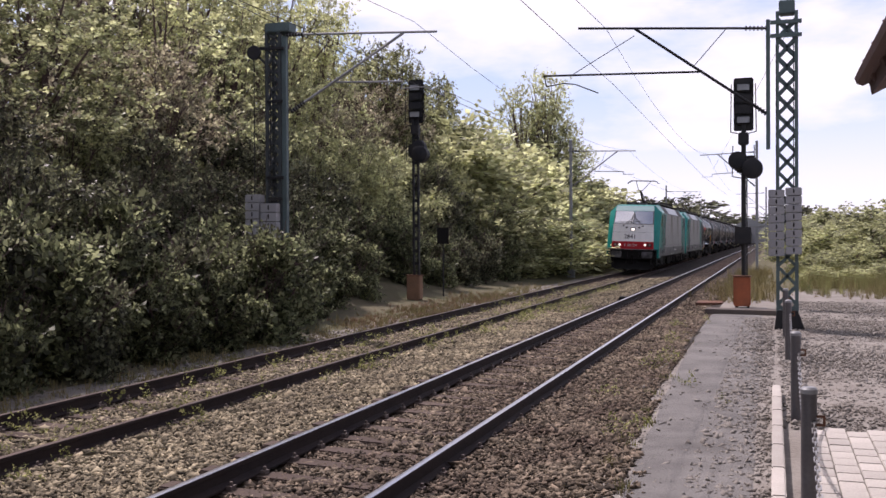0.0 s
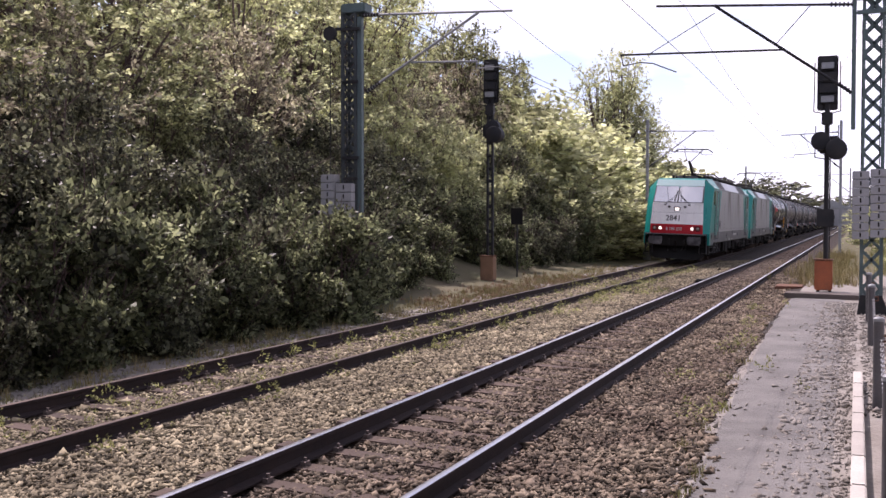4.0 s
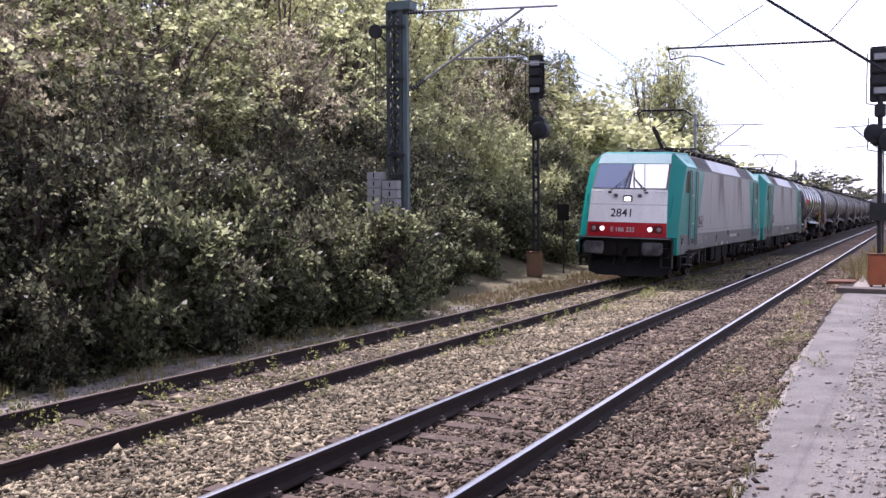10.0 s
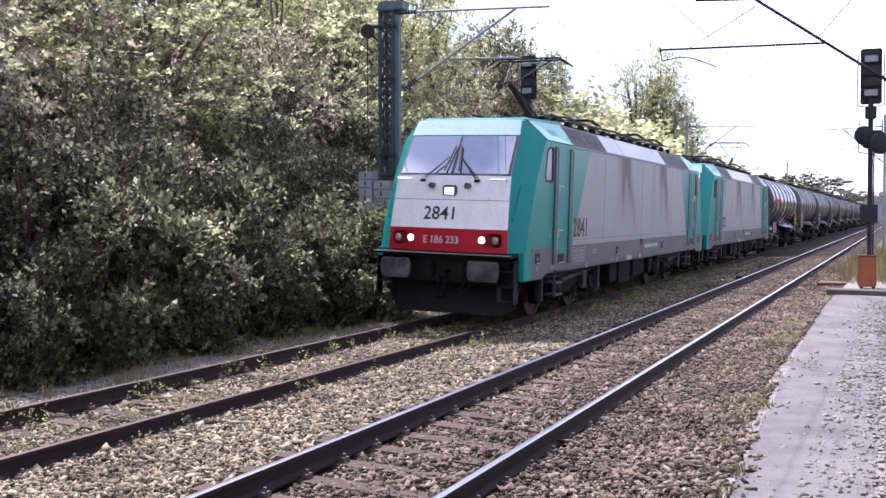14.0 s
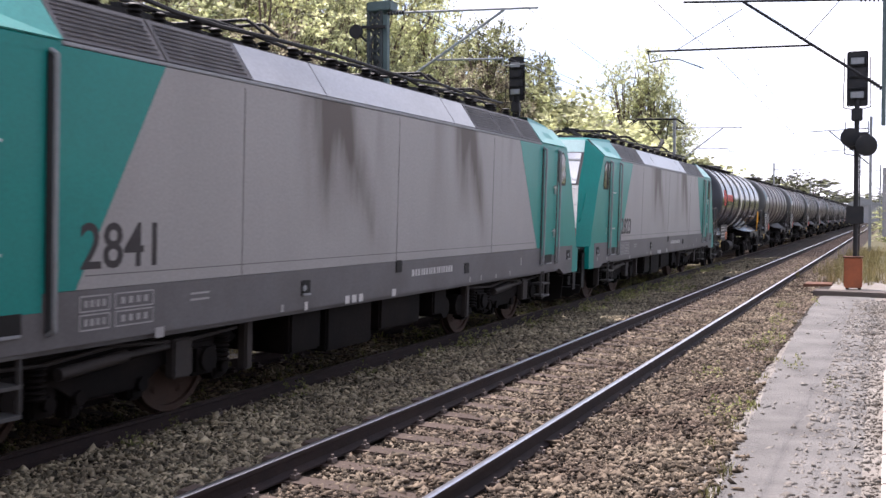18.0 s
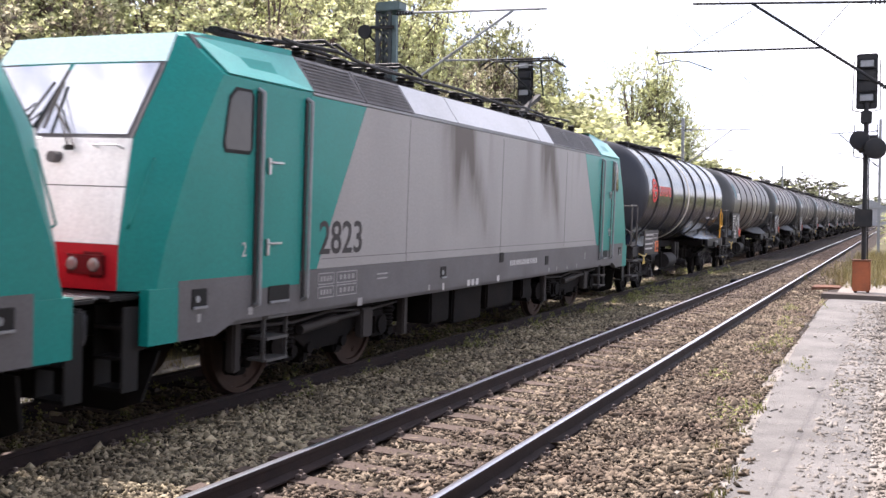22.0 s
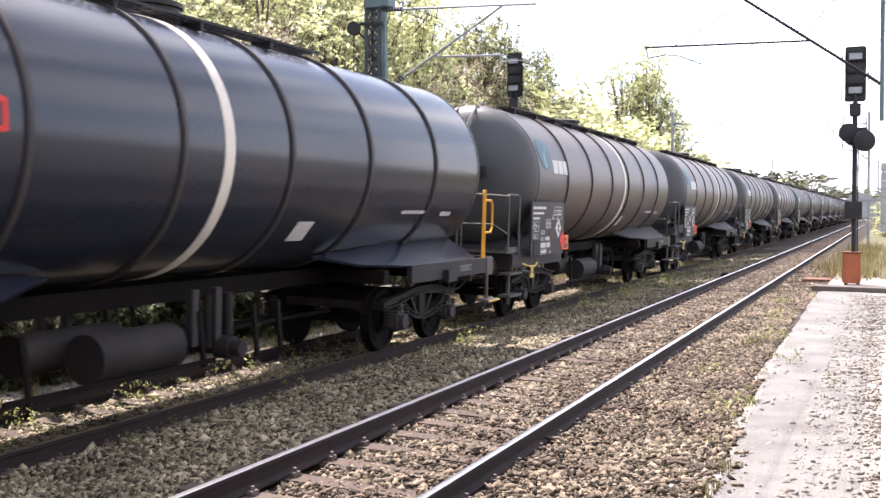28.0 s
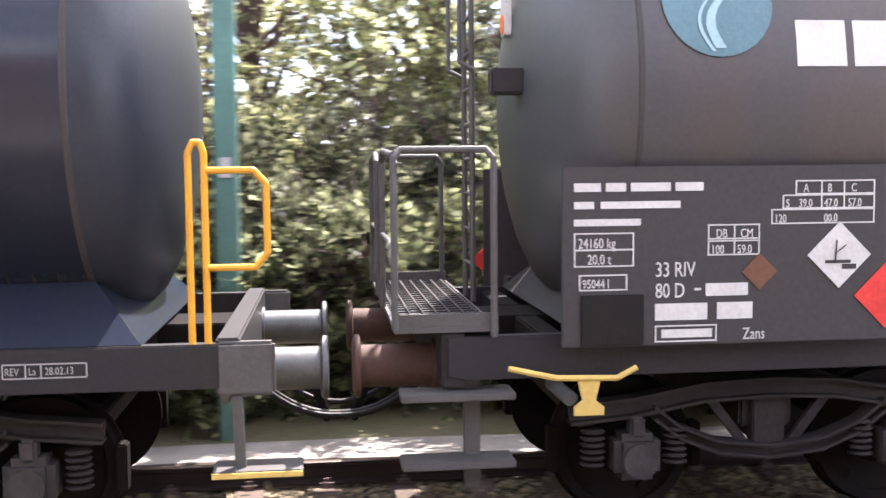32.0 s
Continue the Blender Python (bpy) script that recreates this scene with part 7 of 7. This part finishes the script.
    # scrub to the right
    for x, yy, h in ((2.6, 58, 0.5), (4.2, 60, 0.65), (5.9, 63, 0.75), (7.6, 66, 0.85), (3.3, 70, 0.75), (9.6, 68, 0.9), (2.0, 50, 0.3), (3.2, 47, 0.28), (4.6, 50, 0.32), (5.8, 54, 0.38), (2.4, 90, 0.9), (5, 95, 1.05), (8, 90, 1.1), (12, 85, 1.3), (3, 130, 1.2), (8, 140, 1.5), (14, 120, 1.6)):
        put(scrub[0] if h < 0.7 else scrub[1], x, yy, h * 0.62, h * 1.1)
    # distant wooded rise
    far = [plant("tree", "distant tree on the wooded rise", "tree", "distant trees", 10.0, 3.0, 1200, 0.8, M["leaf_a"], 51, 0.2, 0.05, 24)]
    for k in range(30):
        put(far[0], -55 + k * 4.4 + rnd.uniform(-1, 1), 390 + rnd.uniform(-20, 25), rnd.uniform(0.7, 1.25), 1.4)


make_plants()


M["red_grass"] = mat("red_dry_grass", (0.32, 0.19, 0.13), 0.9, 0, (0.2, 0.13, 0.08), 1, 30, 0.1, 0.8, island=0.4)
M["moss"] = mat("short_grass", (0.24, 0.22, 0.09), 0.9, 0, (0.14, 0.15, 0.05), 1, 30, 0.1, 0.8, island=0.4)


def tufts(name, label, spots, blades, h, material, seed):
    """Tufts of thin blades at (x, y, spread, number)."""
    rng = np.random.default_rng(seed)
    V, k = [], 0
    for x, y, sp, n in spots:
        for _ in range(n):
            px, py = x + rng.normal(0, sp), y + rng.normal(0, sp * 1.6)
            z = float(np.interp(px, GX, GZ))
            for _ in range(blades):
                a, l = rng.uniform(0, 6.283), h * rng.uniform(0.5, 1.3)
                lean = rng.uniform(0.1, 0.6) * l
                w = 0.004 + 0.004 * rng.random()
                dx, dy = math.cos(a), math.sin(a)
                ox, oy = px + rng.normal(0, 0.04), py + rng.normal(0, 0.04)
                V += [(ox - dy * w, oy + dx * w, z - 0.01), (ox + dy * w, oy - dx * w, z - 0.01), (ox + dx * lean, oy + dy * lean, z + l)]
    f = np.arange(len(V)).reshape(-1, 3)
    tagged(new(name, fast_mesh(name, V, f, material)), label, "grass", kind="stuff")


def weeds(name, label, spots, h, material, seed):
    """Low clumps of small leaves at (x, y, spread, number)."""
    rng = np.random.default_rng(seed)
    blobs = []
    for x, y, sp, n in spots:
        for _ in range(n):
            px, py = x + rng.normal(0, sp), y + rng.normal(0, sp * 1.6)
            r = h * rng.lognormal(0, 0.4)
            blobs.append((px, py, float(np.interp(px, GX, GZ)) + r * 0.5, r, r, r * 0.9))
    tagged(new(name, leaf_mesh(name, blobs, len(blobs) * 45, 0.026, material, seed, 9)), label, "weeds", kind="stuff")


def make_tufts():
    rnd = random.Random(9)
    line = [(-10.2 + rnd.uniform(-0.7, 0.7), 6 + 0.25 * k, 0.3, 3) for k in range(170)]
    tufts("dry_grass", "dry straw-coloured grass along the foot of the bushes", line + [(-9.9 + rnd.uniform(-1.2, 0.5), 24 + 0.2 * k, 0.4, 4) for k in range(90)], 11, 0.17, M["dry"], 3)
    tufts("red_grass", "dry reddish grass on the bare strip by the signal", [(-10.3 + rnd.uniform(-1.1, 0.8), 25 + 0.14 * k, 0.35, 4) for k in range(110)], 14, 0.11, M["red_grass"], 13)
    tufts("edge_grass", "small grass tufts growing in the cracked edge of the path", [(float(np.interp(y, [3, 10, 17, 25], [-1.16, -1.34, -1.68, -1.86])) + rnd.uniform(-0.12, 0.12), y, 0.05, 4) for y in (5.6, 6.3, 6.9, 7.6, 8.4, 9.3, 10.2, 11.4, 12.1, 13.6, 15.2, 16.3, 18.0, 20.5, 22.6, 24.4)], 12, 0.085, M["moss"], 15)
    tufts("moss_grass", "short yellow-green grass beside the far rail", [(-9.7 + rnd.uniform(-0.35, 0.45), 6 + 0.2 * k, 0.25, 4) for k in range(130)], 14, 0.06, M["moss"], 14)
    w = [(rnd.choice((-8.6, -8.2, -7.6, -7.3, -6.75, -6.6)) + rnd.uniform(-0.25, 0.25), rnd.uniform(5, 45), 0.10, 1) for _ in range(420)]
    w += [(-1.45, 11.3, 0.08, 3), (-1.5, 10.6, 0.06, 2), (-1.75, 17, 0.1, 6), (-1.9, 21, 0.15, 6), (-2.1, 13.6, 0.08, 5), (-1.1, 14.5, 0.05, 2), (-0.6, 13.0, 0.04, 2), (-2.0, 25, 0.3, 10), (-6.3, 27, 0.35, 22), (-6.2, 30, 0.5, 22), (-6.4, 23, 0.25, 14)]
    weeds("track_weeds", "small leafy green weeds sprouting between rails and stones", w, 0.085, M["weed"], 4)
    s = [(1.2 + rnd.uniform(0, 7), rnd.uniform(36, 62), 0.5, 4) for _ in range(260)] + [(-1.3 + rnd.uniform(-0.5, 1.2), rnd.uniform(33, 60), 0.4, 3) for _ in range(120)]
    tufts("scrub_grass", "tall mixed grass and scrub past the gravel", s, 14, 0.5, M["dry"], 5)
    g = [(1.2 + rnd.uniform(0, 8), rnd.uniform(38, 64), 0.5, 4) for _ in range(260)]
    tufts("green_grass", "tall green grass past the gravel", g, 14, 0.55, M["weed"], 6)


make_tufts()


# movement -----------------------------------------------------------------
# seconds and where the leading lamps of the train stand along the track
RUN = [
    (0, 58.950),
    (0.5, 57.497),
    (1, 56.045),
    (1.5, 54.592),
    (2, 53.140),
    (2.5, 51.687),
    (3, 50.235),
    (3.5, 48.782),
    (5.5, 42.972),
    (6, 41.520),
    (6.5, 40.066),
    (7, 38.611),
    (7.5, 37.153),
    (8, 35.690),
    (8.5, 34.220),
    (9, 32.742),
    (9.5, 31.254),
    (10, 29.754),
    (10.5, 28.241),
    (11, 26.714),
    (11.5, 25.174),
    (12, 23.622),
    (12.5, 22.058),
    (13, 20.485),
    (13.5, 18.905),
    (15.5, 12.423),
    (16, 10.699),
    (16.5, 8.956),
    (17, 7.192),
    (17.5, 5.407),
    (18, 3.599),
    (18.5, 1.770),
    (19, -0.078),
    (19.5, -1.943),
    (20, -3.828),
    (20.5, -5.732),
    (21, -7.654),
    (21.5, -9.592),
    (22, -11.552),
    (22.5, -13.531),
    (23, -15.531),
    (23.5, -17.548),
    (24, -19.580),
    (24.5, -21.620),
    (26.5, -30.002),
    (27, -32.152),
    (27.5, -34.308),
    (28, -36.469),
    (28.5, -38.634),
    (29, -40.802),
    (29.5, -42.972),
    (30, -45.142),
    (30.5, -47.309),
    (31, -49.473),
    (31.5, -51.635),
    (32, -53.795),
]


def motions():
    for ob, begin in TRAIN:
        walk(ob, [(t, pose(FAR_X - 0.035, s + begin, FAR_Z, 0, CANT, 0)) for t, s in RUN])
    ts = [p[0] for p in RUN]
    ss = [p[1] for p in RUN]
    fine = [i * 4 / 30 for i in range(241)]
    run = np.interp(fine, ts, ss)
    for ws, r in WHEELSETS[:20]:
        y0 = ws.location.y
        walk(ws, [(t, pose(0, y0, r, math.degrees((s - run[0]) / r), 0, 0)) for t, s in zip(fine, run)])


motions()
